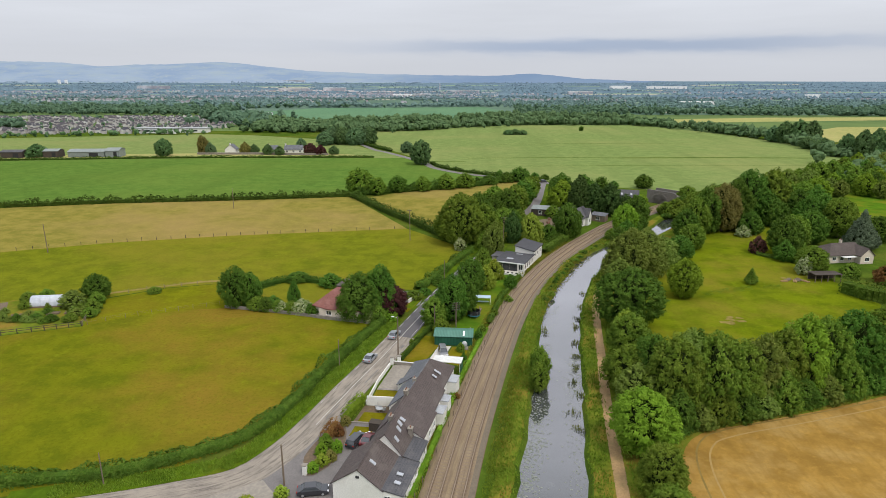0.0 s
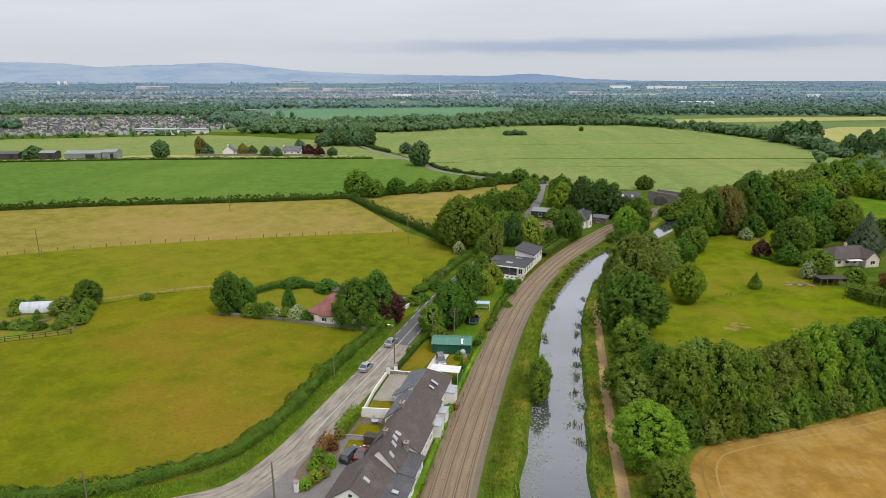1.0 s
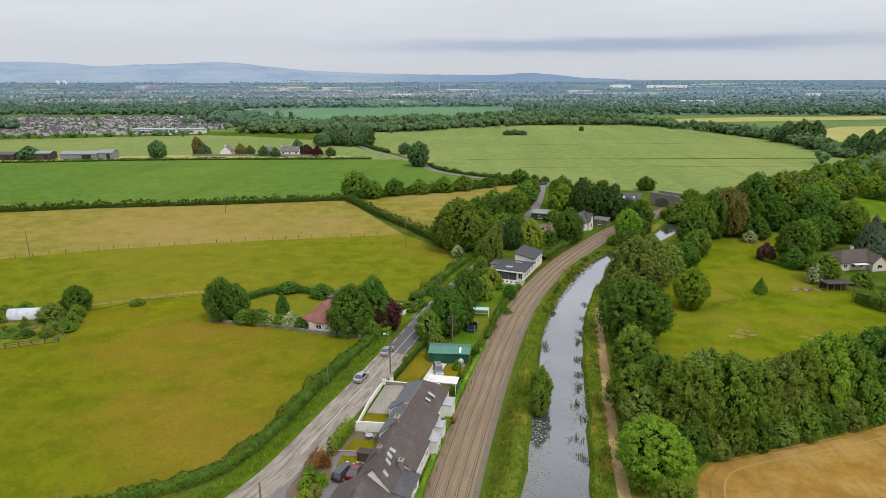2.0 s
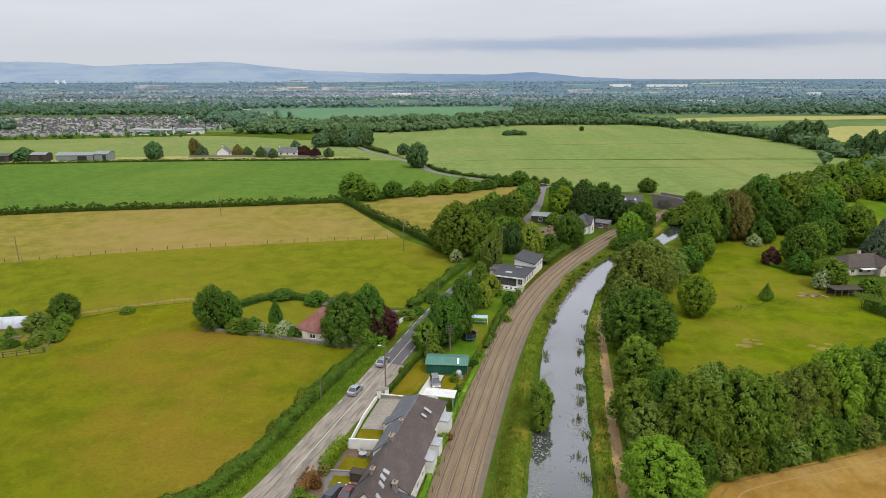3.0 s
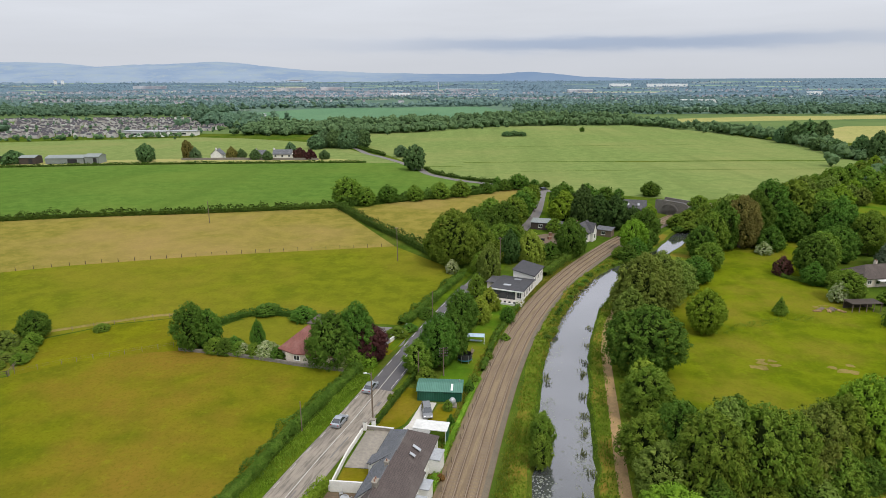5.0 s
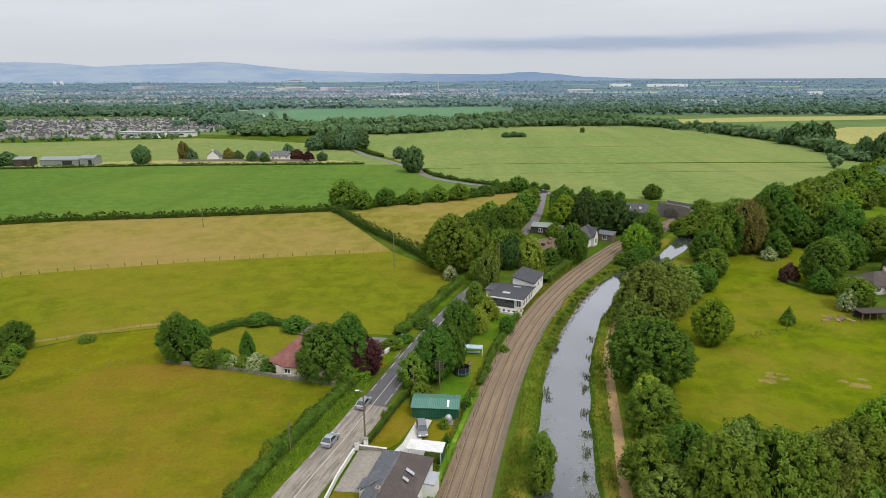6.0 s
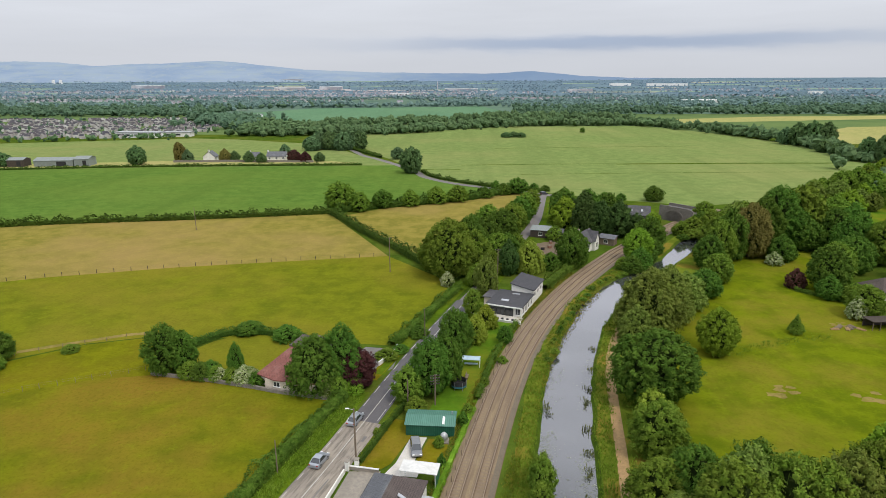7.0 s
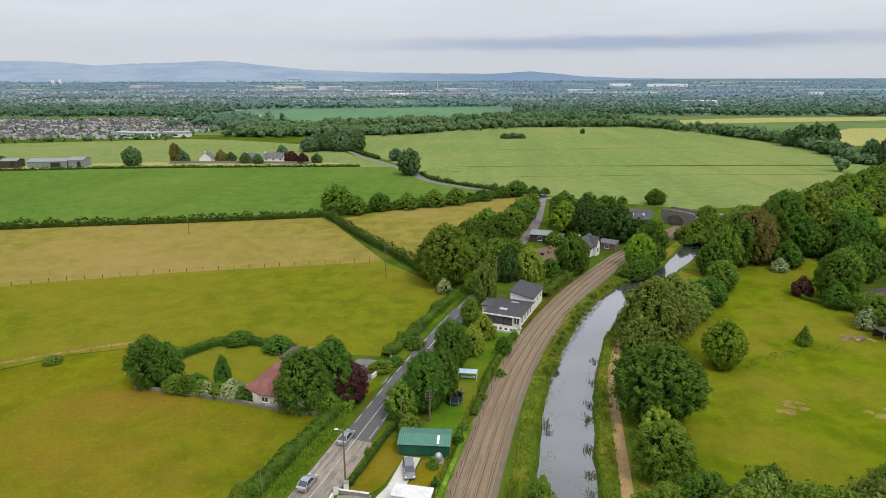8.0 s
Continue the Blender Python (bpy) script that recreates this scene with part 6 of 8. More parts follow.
hedge("lane_boundary", [(-14.2, 107.2), (-12.6, 112.5), (-10.9, 118.8), (-9.2, 123.4)], 0.7, 1.3, "hedge_far", 70, 0.26, "thin dull green boundary hedge by the lane", 0.3)
hedge("front_hedge", [(-20.5, 85.4), (-19.7, 88.6), (-18.9, 91.2)], 1.5, 1.9, "leaf_lime", 160, 0.3, "clipped bright green front hedge", 0.2)
hedge("front_hedge", [(-22.4, 79.5), (-21.6, 83.6)], 1.5, 1.7, "leaf_red", 150, 0.3, "rusty red front hedge", 0.3)
for x, y, h, r, leaf in ((-22.4, 72.8, 1.7, 1.1, "leaf_lime"), (-21.4, 74.3, 2.0, 1.3, "leaf_yellow"), (-22.0, 76.6, 2.2, 1.3, "leaf_lime"), (-20.4, 75.4, 2.0, 1.1, "leaf_brown"), (-20.0, 77.6, 2.2, 1.1, "leaf_lime"), (-21.9, 78.6, 2.4, 1.4, "leaf"),
                         (-20.2, 84.6, 1.8, 1.1, "leaf_brown"), (-20.6, 81.6, 2.0, 1.1, "leaf_red"), (-28.5, 64.0, 2.8, 2.0, "leaf_yellow"), (-25.0, 67.2, 2.0, 1.2, "leaf_yellow"), (-8.4, 66.5, 1.6, 0.9, "leaf_yellow"), (-3.2, 93.5, 1.3, 0.8, "leaf_red"),
                         (-2.9, 112.0, 2.2, 1.1, "leaf"), (-2.3, 107.2, 2.4, 0.8, "leaf_dark"), (-12.9, 114.8, 1.5, 0.7, "leaf"), (-12.0, 117.0, 1.2, 0.6, "leaf"), (0.6, 118.4, 2.6, 1.2, "leaf_dark"), (4.4, 131.5, 1.8, 1.1, "leaf"), (1.4, 121.8, 2.0, 1.3, "leaf")):
    plant("garden_shrub", x, y, h * 0.85, r * 0.78, leaf, "bush", 0.0, 1.0, "in the front gardens", "shrub", "front garden shrubs")
GR = random.Random(3)
for x, y in ((-15.4, 89.2), (-16.2, 89.8), (-14.8, 88.6)):
    c = thing("garden_chair", x, y, GR.uniform(0, 360), label="pale grey metal garden chair on gravel", category="chair", group="patio furniture")
    part("seat", one_box((0, 0, 0.44), (0.5, 0.5, 0.05), 0, 0.01), M["metal"], c)
    part("backrest", one_box((-0.24, 0, 0.72), (0.04, 0.5, 0.5), 0, 0.01), M["metal"], c)
    for sx in (-0.2, 0.2):
        for sy in (-0.2, 0.2):
            part("leg", one_box((sx, sy, 0.22), (0.04, 0.04, 0.42)), M["metal"], c)
tb = thing("garden_table", -15.5, 88.6, label="round pale garden table on gravel", category="table", group="patio furniture")
bm = bmesh.new()
rod(bm, (0, 0, 0.7), (0, 0, 0.75), 0.6, None, 16)
part("tabletop", bm, M["metal"], tb)
bm = bmesh.new()
rod(bm, (0, 0, 0), (0, 0, 0.7), 0.05, None, 8)
part("leg", bm, M["metal"], tb)
wall("planter_edge", [(-19.4, 85.2), (-15.0, 85.0)], 0.25, 0.25, "concrete", "low concrete garden edging", False)
bn = thing("garden_store", -15.3, 83.4, -TERR_A, label="small dark timber garden store by the lawn", category="shed")
part("body", one_box((0, 0, 0.7), (1.8, 1.2, 1.4), 0, 0.02), M["darkwood"], bn)
part("lid", one_box((0, 0, 1.44), (1.95, 1.35, 0.08), 0, 0.02), M["darkwood"], bn)

# green shed
sh = thing("shed", -4.4, 116.9, -2, label="dark green corrugated shed with a lighter green roof", category="shed")
sh.scale = (1.0, 1.0, 0.86)
part("wall", one_box((0, 0, 1.2), (7.6, 4.2, 2.3)), M["greenwall"], sh, "dark green corrugated wall")
for s, nm in ((-1, "roof_front"), (1, "roof_back")):
    bm = bmesh.new()
    slab(bm, [(-4.0, s * 2.35, 2.32), (4.0, s * 2.35, 2.32), (4.0, s * 0.004, 2.95), (-4.0, s * 0.004, 2.95)], 0.07)
    part(nm, bm, M["greenroof"], sh, "pale green corrugated roof sheet")
for x in (-3.79, 3.71):
    bm = bmesh.new()
    v = [bm.verts.new(p) for p in ((x, -2.1, 2.3), (x, 2.1, 2.3), (x, 0, 2.87), (x + 0.08, -2.1, 2.3), (x + 0.08, 2.1, 2.3), (x + 0.08, 0, 2.87))]
    for f in ((0, 2, 1), (3, 4, 5), (0, 1, 4, 3), (1, 2, 5, 4), (2, 0, 3, 5)):
        bm.faces.new([v[i] for i in f])
    part("gable", bm, M["greenwall"], sh)
part("sliding_door", one_box((-0.6, -2.13, 1.1), (2.6, 0.06, 2.1)), M["greenwall"], sh)
bm = bmesh.new()
slab(bm, [(1.9, -1.9, 2.455), (2.25, -1.9, 2.455), (2.25, -0.3, 2.885), (1.9, -0.3, 2.885)], 0.02)
part("rooflight", bm, M["white"], sh, "pale translucent roof strip")
bm = bmesh.new()
rod(bm, (3.3, 0.6, 2.7), (3.3, 0.6, 3.4), 0.08)
part("flue", bm, M["metal"], sh)
tk = thing("oil_tank", -2.2, 113.4, label="pale domed oil tank beside the green shed", category="tank")
bm = bmesh.new()
bmesh.ops.create_uvsphere(bm, u_segments=14, v_segments=8, radius=0.6, matrix=Matrix.Translation((0, 0, 0.9)) @ Matrix.Diagonal((1, 1, 1.2, 1)))
part("body", bm, M["metal"], tk)
part("base", one_box((0, 0, 0.12), (1.5, 1.5, 0.24)), M["concrete"], tk)

# trampoline and garden swing
tr = thing("trampoline", -0.3, 130.4, label="black netted trampoline on the lawn", category="trampoline")
bm = bmesh.new()
bmesh.ops.create_cone(bm, cap_ends=True, segments=20, radius1=1.3, radius2=1.3, depth=0.06, matrix=Matrix.Translation((0, 0, 0.75)))
part("mat", bm, M["black"], tr)
bm = bmesh.new()
bmesh.ops.create_cone(bm, cap_ends=False, segments=20, radius1=1.4, radius2=1.4, depth=0.3, matrix=Matrix.Translation((0, 0, 0.7)))
part("skirt", bm, M["bluegrey"], tr, "dark teal pad round the edge")
bm = bmesh.new()
bmesh.ops.create_cone(bm, cap_ends=False, segments=20, radius1=1.34, radius2=1.3, depth=0.9, matrix=Matrix.Translation((0, 0, 1.25)))
part("net", bm, M["black"], tr, "black safety net")
for i in range(6):
    a = i * math.pi / 3
    bm = bmesh.new()
    rod(bm, (1.38 * math.cos(a), 1.38 * math.sin(a), 0), (1.38 * math.cos(a), 1.38 * math.sin(a), 1.7), 0.03)
    part("pole", bm, M["metal"], tr)
sw = thing("garden_swing", 1.9, 139.2, -4, label="white framed garden swing with a pale blue canopy", category="swing")
for sx in (-1.7, 1.7):
    for sy in (-0.7, 0.7):
        bm = bmesh.new()
        rod(bm, (sx, sy, 0), (sx, sy * 0.15, 1.9), 0.05)
        part("leg", bm, M["white"], sw)
bm = bmesh.new()
slab(bm, [(-1.8, -0.9, 1.75), (1.8, -0.9, 1.75), (1.8, 0, 2.15), (-1.8, 0, 2.15)], 0.05)
part("canopy", bm, M["blueshade"], sw, "pale blue canopy")
bm = bmesh.new()
slab(bm, [(-1.8, 0.004, 2.15), (1.8, 0.004, 2.15), (1.8, 0.9, 1.75), (-1.8, 0.9, 1.75)], 0.05)
part("canopy", bm, M["blueshade"], sw, "pale blue canopy")
part("seat", one_box((0, 0, 0.55), (2.6, 0.6, 0.12), 0, 0.02), M["blueshade"], sw)
bb = thing("garden_bench", 1.2, 134.2, 80, label="weathered timber bench beside the trampoline", category="bench")
part("seat", one_box((0, 0, 0.45), (1.6, 0.45, 0.06), 0, 0.01), M["wood"], bb)
part("backrest", one_box((0, 0.22, 0.75), (1.6, 0.06, 0.5), 0, 0.01), M["wood"], bb)
for sx in (-0.7, 0.7):
    part("leg", one_box((sx, 0, 0.21), (0.08, 0.42, 0.42)), M["wood"], bb)

# flat-roofed bungalow
bg = thing("bungalow", 5.7, 167.0, -21, label="white flat-roofed bungalow with a glazed front and a taller rear", category="house")
part("wall", one_box((4.2, 5.0, 1.3), (8.4, 10.0, 2.6)), M["render"], bg, "white rendered wall")
part("flat_roof", one_box((4.2, 4.8, 2.7), (9.0, 11.0, 0.22), 0, 0.03), M["felt"], bg, "dark grey flat roof")
part("fascia", one_box((4.2, -0.72, 2.66), (9.06, 0.12, 0.3)), M["white"], bg, "white fascia")
part("rear_wall", one_box((5.6, 14.5, 1.85), (5.6, 9.0, 3.7)), M["render"], bg, "white wall of the taller rear")
bm = bmesh.new()
slab(bm, [(2.5, 9.7, 4.9), (8.7, 9.7, 3.75), (8.7, 19.4, 3.75), (2.5, 19.4, 4.9)], 0.2)
part("rear_roof", bm, M["felt"], bg, "dark grey sloping roof of the rear")
bm = bmesh.new()
solid(bm, [(2.8, 9.98), (8.4, 9.98), (8.4, 10.2), (2.8, 10.2)], 3.65, [4.62, 3.66, 3.66, 4.62])
part("rear_gable", bm, M["render"], bg, "white end wall of the rear")
part("side_wing", one_box((-1.2, 6.5, 1.3), (2.2, 5.0, 2.6)), M["cream"], bg, "cream side wing")
part("side_roof", one_box((-1.3, 6.4, 2.68), (2.6, 5.4, 0.16)), M["darkslate"], bg)
s = skylight(bg, (3.4, 3.0, 2.81), "x", 0, 1.2, 1.8)
s = skylight(bg, (4.6, 8.2, 2.81), "x", 0, 0.7, 1.8)
for i, w in enumerate((2.05, 2.05, 2.05)):
    window(bg, 1.2 + i * 2.1, -0.001, 1.24, w, 2.25, -90, 0.08, "black", 2)
window(bg, 7.5, -0.001, 1.5, 1.2, 1.6, -90)
for i in range(4):
    window(bg, 8.401, 1.3 + i * 2.3, 1.5, 1.1, 1.6, 0)
for i in range(3):
    window(bg, 8.401, 11.4 + i * 2.8, 2.4, 1.1, 1.2, 0)
pt = part("terrace_slab", one_box((4.0, -1.9, 0.12), (10.0, 3.6, 0.24), 0, 0.02), M["paleconcrete"], bg, "pale paved terrace")
for i in range(4):
    p = thing("flower_pot", *(Matrix.Translation((5.7, 167.0, 0)) @ pose(0, 0, 0, 0, 0, -21) @ Vector((3.6 + i * 1.2, -3.1, 0)))[:2], z=0.24, label="dark pot on the paved terrace", category="pot", group="terrace pots")
    bm = bmesh.new()
    rod(bm, (0, 0, 0), (0, 0, 0.5), 0.22, 0.32, 10)
    part("pot", bm, M["black"], p)
wall("terrace_wall", [(1.6, 167.6), (5.0, 163.4), (9.0, 161.8), (13.0, 160.4)], 0.45, 0.3, "render", "low white terrace wall")

# railway cottage
ct = thing("railway_cottage", 37.6, 218.2, -33, label="white railway cottage with steep slate gables", category="house")
part("wall", one_box((-2.9, 4.8, 1.6), (5.6, 10.0, 3.2)), M["render"], ct, "white rendered wall")
for y in (-0.2, 9.55):
    bm = bmesh.new()
    v = [bm.verts.new(p) for p in ((-5.7, y, 3.2), (-0.1, y, 3.2), (-2.9, y, 6.2), (-5.7, y + 0.25, 3.2), (-0.1, y + 0.25, 3.2), (-2.9, y + 0.25, 6.2))]
    for f in ((0, 1, 2), (5, 4, 3), (0, 2, 5, 3), (1, 4, 5, 2)):
        bm.faces.new([v[i] for i in f])
    part("gable", bm, M["render"], ct, "white gable")
for s in (-1, 1):
    bm = bmesh.new()
    slab(bm, [(-2.9 + s * 3.2, -0.5, 2.98), (-2.9 + s * 0.003, -0.5, 6.38), (-2.9 + s * 0.003, 10.1, 6.38), (-2.9 + s * 3.2, 10.1, 2.98)], 0.14)
    part("roof", bm, M["darkslate"], ct, "grey slate roof slope")
bm = bmesh.new()
solid(bm, [(-0.1, 6.0), (0.9, 6.0), (0.9, 9.2), (-0.1, 9.2)], 0, 3.4)
part("porch_wall", bm, M["render"], ct, "white gabled bay")
bm = bmesh.new()
v = [bm.verts.new(p) for p in ((0.9, 6.0, 3.4), (0.9, 9.2, 3.4), (0.9, 7.6, 6.0), (-2.8, 7.6, 6.0), (-0.4, 6.0, 3.4), (-0.4, 9.2, 3.4))]
for f in ((0, 1, 2), (4, 0, 2, 3), (1, 5, 3, 2)):
    bm.faces.new([v[i] for i in f])
part("bay_gable", bm, M["render"], ct, "white gable facing the railway")
for s in (-1, 1):
    bm = bmesh.new()
    slab(bm, [(1.2, 7.6 + s * 1.9, 3.2), (1.2, 7.6 + s * 0.003, 6.24), (-2.9, 7.6 + s * 0.003, 6.24), (-1.4, 7.6 + s * 1.9, 3.2)], 0.12)
    part("bay_roof", bm, M["darkslate"], ct, "grey slate roof slope")
chimney(ct, -2.9, 0.8, 5.6, 1.9, 0.7, 1.0, 2, "render")
for y in (1.4, 3.6):
    window(ct, -0.099, y, 1.6, 0.9, 1.3, 0)
window(ct, 0.901, 7.6, 1.7, 1.2, 1.6, 0)
window(ct, -2.9, -0.201, 1.7, 1.0, 1.3, -90)


def outhouse(x, y, rz, w, d, h, roof, wallm, label, rise=0.5, category="shed"):
    ob = thing("outbuilding", x, y, rz, label=label, category=category)
    bm = bmesh.new()
    solid(bm, [(-w / 2, -d / 2), (w / 2, -d / 2), (w / 2, d / 2), (-w / 2, d / 2)], 0, [h, h, h + rise, h + rise])
    part("wall", bm, M[wallm], ob)
    bm = bmesh.new()
    slab(bm, [(-w / 2 - 0.2, -d / 2 - 0.3, h + 0.1), (w / 2 + 0.2, -d / 2 - 0.3, h + 0.1), (w / 2 + 0.2, d / 2 + 0.2, h + rise + 0.16), (-w / 2 - 0.2, d / 2 + 0.2, h + rise + 0.16)], 0.1)
    part("roof", bm, M[roof], ob)
    window(ob, 0, -d / 2 - 0.001, h * 0.55, min(1.4, w * 0.4), h * 0.5, -90)
    return ob


outhouse(47.5, 231.5, -30, 5.5, 3.5, 2.3, "slate", "wood", "low slate-roofed lean-to beside the cottage")
outhouse(26.5, 241.5, -15, 7.0, 5.0, 2.6, "barn", "darkwood", "dark timber shed with a grey sheet roof")
outhouse(31.5, 237.0, -15, 4.0, 3.5, 2.8, "darkslate", "darkwood", "dark timber shed beside the cottage")
field("yard", [(21, 219), (24, 231), (33, 233), (35, 222), (29, 213)], 0.05, M["soil"], "earth yard behind the cottage", 3, "yard")
for i, (x, y) in enumerate(((25.0, 223.5), (27.5, 225.5), (30.0, 227.5), (28.5, 231.0), (32.0, 229.0))):
    c = thing("storage_crate", x, y, i * 33, label="small crate of clutter in the earth yard", category="crate", group="yard clutter")
    part("body", one_box((0, 0, 0.45), (1.2, 0.9, 0.9), 0, 0.03), M["terracotta"] if i % 2 else M["black"], c)
    part("lid", one_box((0, 0, 0.94), (1.26, 0.96, 0.08), 0, 0.02), M["wood"], c)

# slate-roofed building by the bridge
sb = thing("outbuilding", 64.5, 269.5, 80, label="long slate-roofed stone building with roof windows", category="house")
part("wall", one_box((0, 0, 1.3), (7.0, 14.0, 2.6)), M["stone"], sb, "grey stone wall")
for s in (-1, 1):
    bm = bmesh.new()
    slab(bm, [(s * 3.9, -7.3, 2.4), (s * 0.003, -7.3, 5.6), (s * 0.003, 7.3, 5.6), (s * 3.9, 7.3, 2.4)], 0.14)
    part("roof", bm, M["darkslate"], sb, "grey slate roof slope")
for y in (-7.0, 6.8):
    bm = bmesh.new()
    v = [bm.verts.new(p) for p in ((-3.5, y, 2.6), (3.5, y, 2.6), (0, y, 5.5), (-3.5, y + 0.2, 2.6), (3.5, y + 0.2, 2.6), (0, y + 0.2, 5.5))]
    for f in ((0, 1, 2), (5, 4, 3), (0, 2, 5, 3), (1, 4, 5, 2)):
        bm.faces.new([v[i] for i in f])
    part("gable", bm, M["stone"], sb)
for y in (-4, 0, 4):
    skylight(sb, (-1.9, y, 4.06), "x", -39)

# the bridge over the railway
def bridge():
    ob = thing("railway_bridge", 82.6, 268.2, -50, label="grey stone arched bridge over the railway", category="bridge")
    # local x along the deck, y along the railway; the arch opens along y
    span, rise, deck, half = 6.4, 3.9, 4.6, 3.4
    L0, L1 = -6.4, 8.0
    arc = [(-span / 2, 0.0)] + [(span / 2 * -math.cos(a), 2.2 + (rise - 2.2) * math.sin(a)) for a in np.linspace(0, math.pi, 15)] + [(span / 2, 0.0)]
    outline = [(L0, 0.0)] + arc + [(L1, 0.0), (L1, deck - 0.6), (6.0, deck), (-6.0, deck), (L0, deck - 0.4)]
    bm = bmesh.new()
    a = [bm.verts.new((x, -half, z)) for x, z in outline]
    b = [bm.verts.new((x, half, z)) for x, z in outline]
    bm.faces.new(a)
    bm.faces.new(b[::-1])
    n = len(outline)
    for i in range(n):
        bm.faces.new((a[i], b[i], b[(i + 1) % n], a[(i + 1) % n]))
    bmesh.ops.triangulate(bm, faces=[f for f in bm.faces if len(f.verts) > 4])
    bmesh.ops.recalc_face_normals(bm, faces=bm.faces[:])
    part("deck", one_box(((L0 + L1) / 2 - 1.2, 0, deck + 0.012), (12.0, 2 * half - 0.9, 0.04)), M["tarmac"], ob, "asphalt deck")
    part("arch", bm, M["darkstone"], ob, "grey stone arch and wing walls")
    for y in (-half + 0.2, half - 0.2):
        bm = bmesh.new()
        for x0, x1, z0, z1 in ((L0, -6, deck - 0.4, deck), (-6, 6, deck, deck), (6, L1, deck, deck - 0.6)):
            solid(bm, [(x0, y - 0.2), (x1, y - 0.2), (x1, y + 0.2), (x0, y + 0.2)], [z0 - 0.05, z1 - 0.05, z1 - 0.05, z0 - 0.05], [z0 + 1.1, z1 + 1.1, z1 + 1.1, z0 + 1.1])
        part("parapet", bm, M["darkstone"], ob, "stone parapet")
    for i in range(15):
        a0 = math.pi * (i + 0.5) / 15
        p = part("arch_stone", one_box((0, 0, 0), (0.55, 0.12, 0.7), 0, 0.03), M["darkstone"], ob, "grey arch stone")
        p.matrix_basis = pose(-(span / 2 + 0.35) * math.cos(a0), -half - 0.04, 2.2 + (rise - 2.2 + 0.35) * math.sin(a0)) @ Matrix.Rotation(math.pi / 2 - a0, 4, "Y").inverted()
    return ob


bridge()
# ramp up to the bridge
field("ramp", [(60, 300), (66, 305), (80, 287), (73, 280)], 0.1, M["verge"], "grassy ramp of the bridge", category="bank")

# red-roofed house
rh = thing("red_roofed_house", -36.4, 130.2, -13.5, label="low house with a broad dusky red tiled roof", category="house")
part("wall", one_box((6.6, 6.0, 1.25), (13.0, 12.0, 2.5)), M["cream"], rh, "pale cream wall")
bm = bmesh.new()
slab(bm, [(-0.5, -0.5, 2.45), (3.6, -1.7, 2.3), (13.6, -1.0, 2.35), (13.6, 9.0, 4.3), (1.8, 9.0, 4.3)], 0.16)
part("front_roof", bm, M["redtile"], rh, "dusky red tiled roof slope")
bm = bmesh.new()
slab(bm, [(1.8, 9.005, 4.28), (13.6, 9.005, 4.28), (13.6, 13.0, 2.6), (1.8, 13.0, 2.6)], 0.16)
part("back_roof", bm, M["redtile"], rh, "dusky red tiled roof slope")
part("rear_block", one_box((6.0, 10.8, 2.0), (8.0, 4.4, 4.0)), M["terracotta"], rh, "brick rear block")
part("rear_roof", one_box((6.0, 10.8, 4.36), (9.4, 5.4, 0.26), 0, 0.04), M["browntile"], rh, "brown flat roof of the rear block")
part("front_wing", one_box((6.6, -0.6, 1.05), (10.0, 1.4, 2.1)), M["cream"], rh, "cream front wall")
chimney(rh, 6.4, 10.4, 4.45, 1.5, 0.7, 0.7, 1, "terracotta")
window(rh, 4.0, -1.301, 1.3, 1.3, 1.0, -90)
wall("garden_wall", [(-58.5, 133.1), (-47.1, 131.0), (-37.1, 128.6), (-33.4, 127.4), (-23.4, 125.3)], 0.7, 0.35, "darkstone", "low dark stone garden wall beside the pasture", False)
wall("lane_wall", [(-16.0, 138.6), (-14.0, 143.4), (-13.4, 146.8)], 0.8, 0.25, "render", "low white wall beside the lane")
field("drive", [(-23, 126.5), (-18.4, 127), (-16.2, 134), (-13.2, 137.5), (-12.5, 146), (-20, 147), (-24, 140)], 0.048, M["yardtar"], "tarmac drive of the red-roofed house", category="drive")
field("verge", [(-17.6, 133), (-15.6, 132.5), (-11.2, 147.5), (-13.6, 148)], 0.06, M["drylawn"], "yellow grass verge", category="verge")

# hip-roofed house
hr = thing("hip_roofed_house", 109.0, 183.0, 12, label="cream house under a broad grey-brown hipped roof", category="house")
part("wall", one_box((0, 0, 1.4), (15.0, 9.0, 2.8)), M["cream"], hr, "cream rendered wall")
A = [(-8.0, -5.0, 2.7), (8.0, -5.0, 2.7), (8.0, 5.0, 2.7), (-8.0, 5.0, 2.7)]
R = [(-3.6, 0, 5.6), (5.6, 0, 5.6)]
for nm, c in (("roof_front", (A[0], A[1], R[1], R[0])), ("roof_side", (A[1], A[2], R[1])), ("roof_back", (A[2], A[3], R[0], R[1])), ("roof_side", (A[3], A[0], R[0]))):
    bm = bmesh.new()
    slab(bm, c, 0.15)
    part(nm, bm, M["browntile"], hr, "grey-brown tiled roof slope")
part("gable_wing", one_box((5.0, -5.6, 1.4), (5.0, 2.6, 2.8)), M["cream"], hr, "cream gabled wing")
bm = bmesh.new()
v = [bm.verts.new(p) for p in ((2.5, -6.9, 2.8), (7.5, -6.9, 2.8), (5.0, -6.9, 5.0), (2.5, -6.7, 2.8), (7.5, -6.7, 2.8), (5.0, -6.7, 5.0))]
for f in ((0, 1, 2), (5, 4, 3), (0, 2, 5, 3), (1, 4, 5, 2)):
    bm.faces.new([v[i] for i in f])
part("wing_gable", bm, M["cream"], hr, "cream gable")
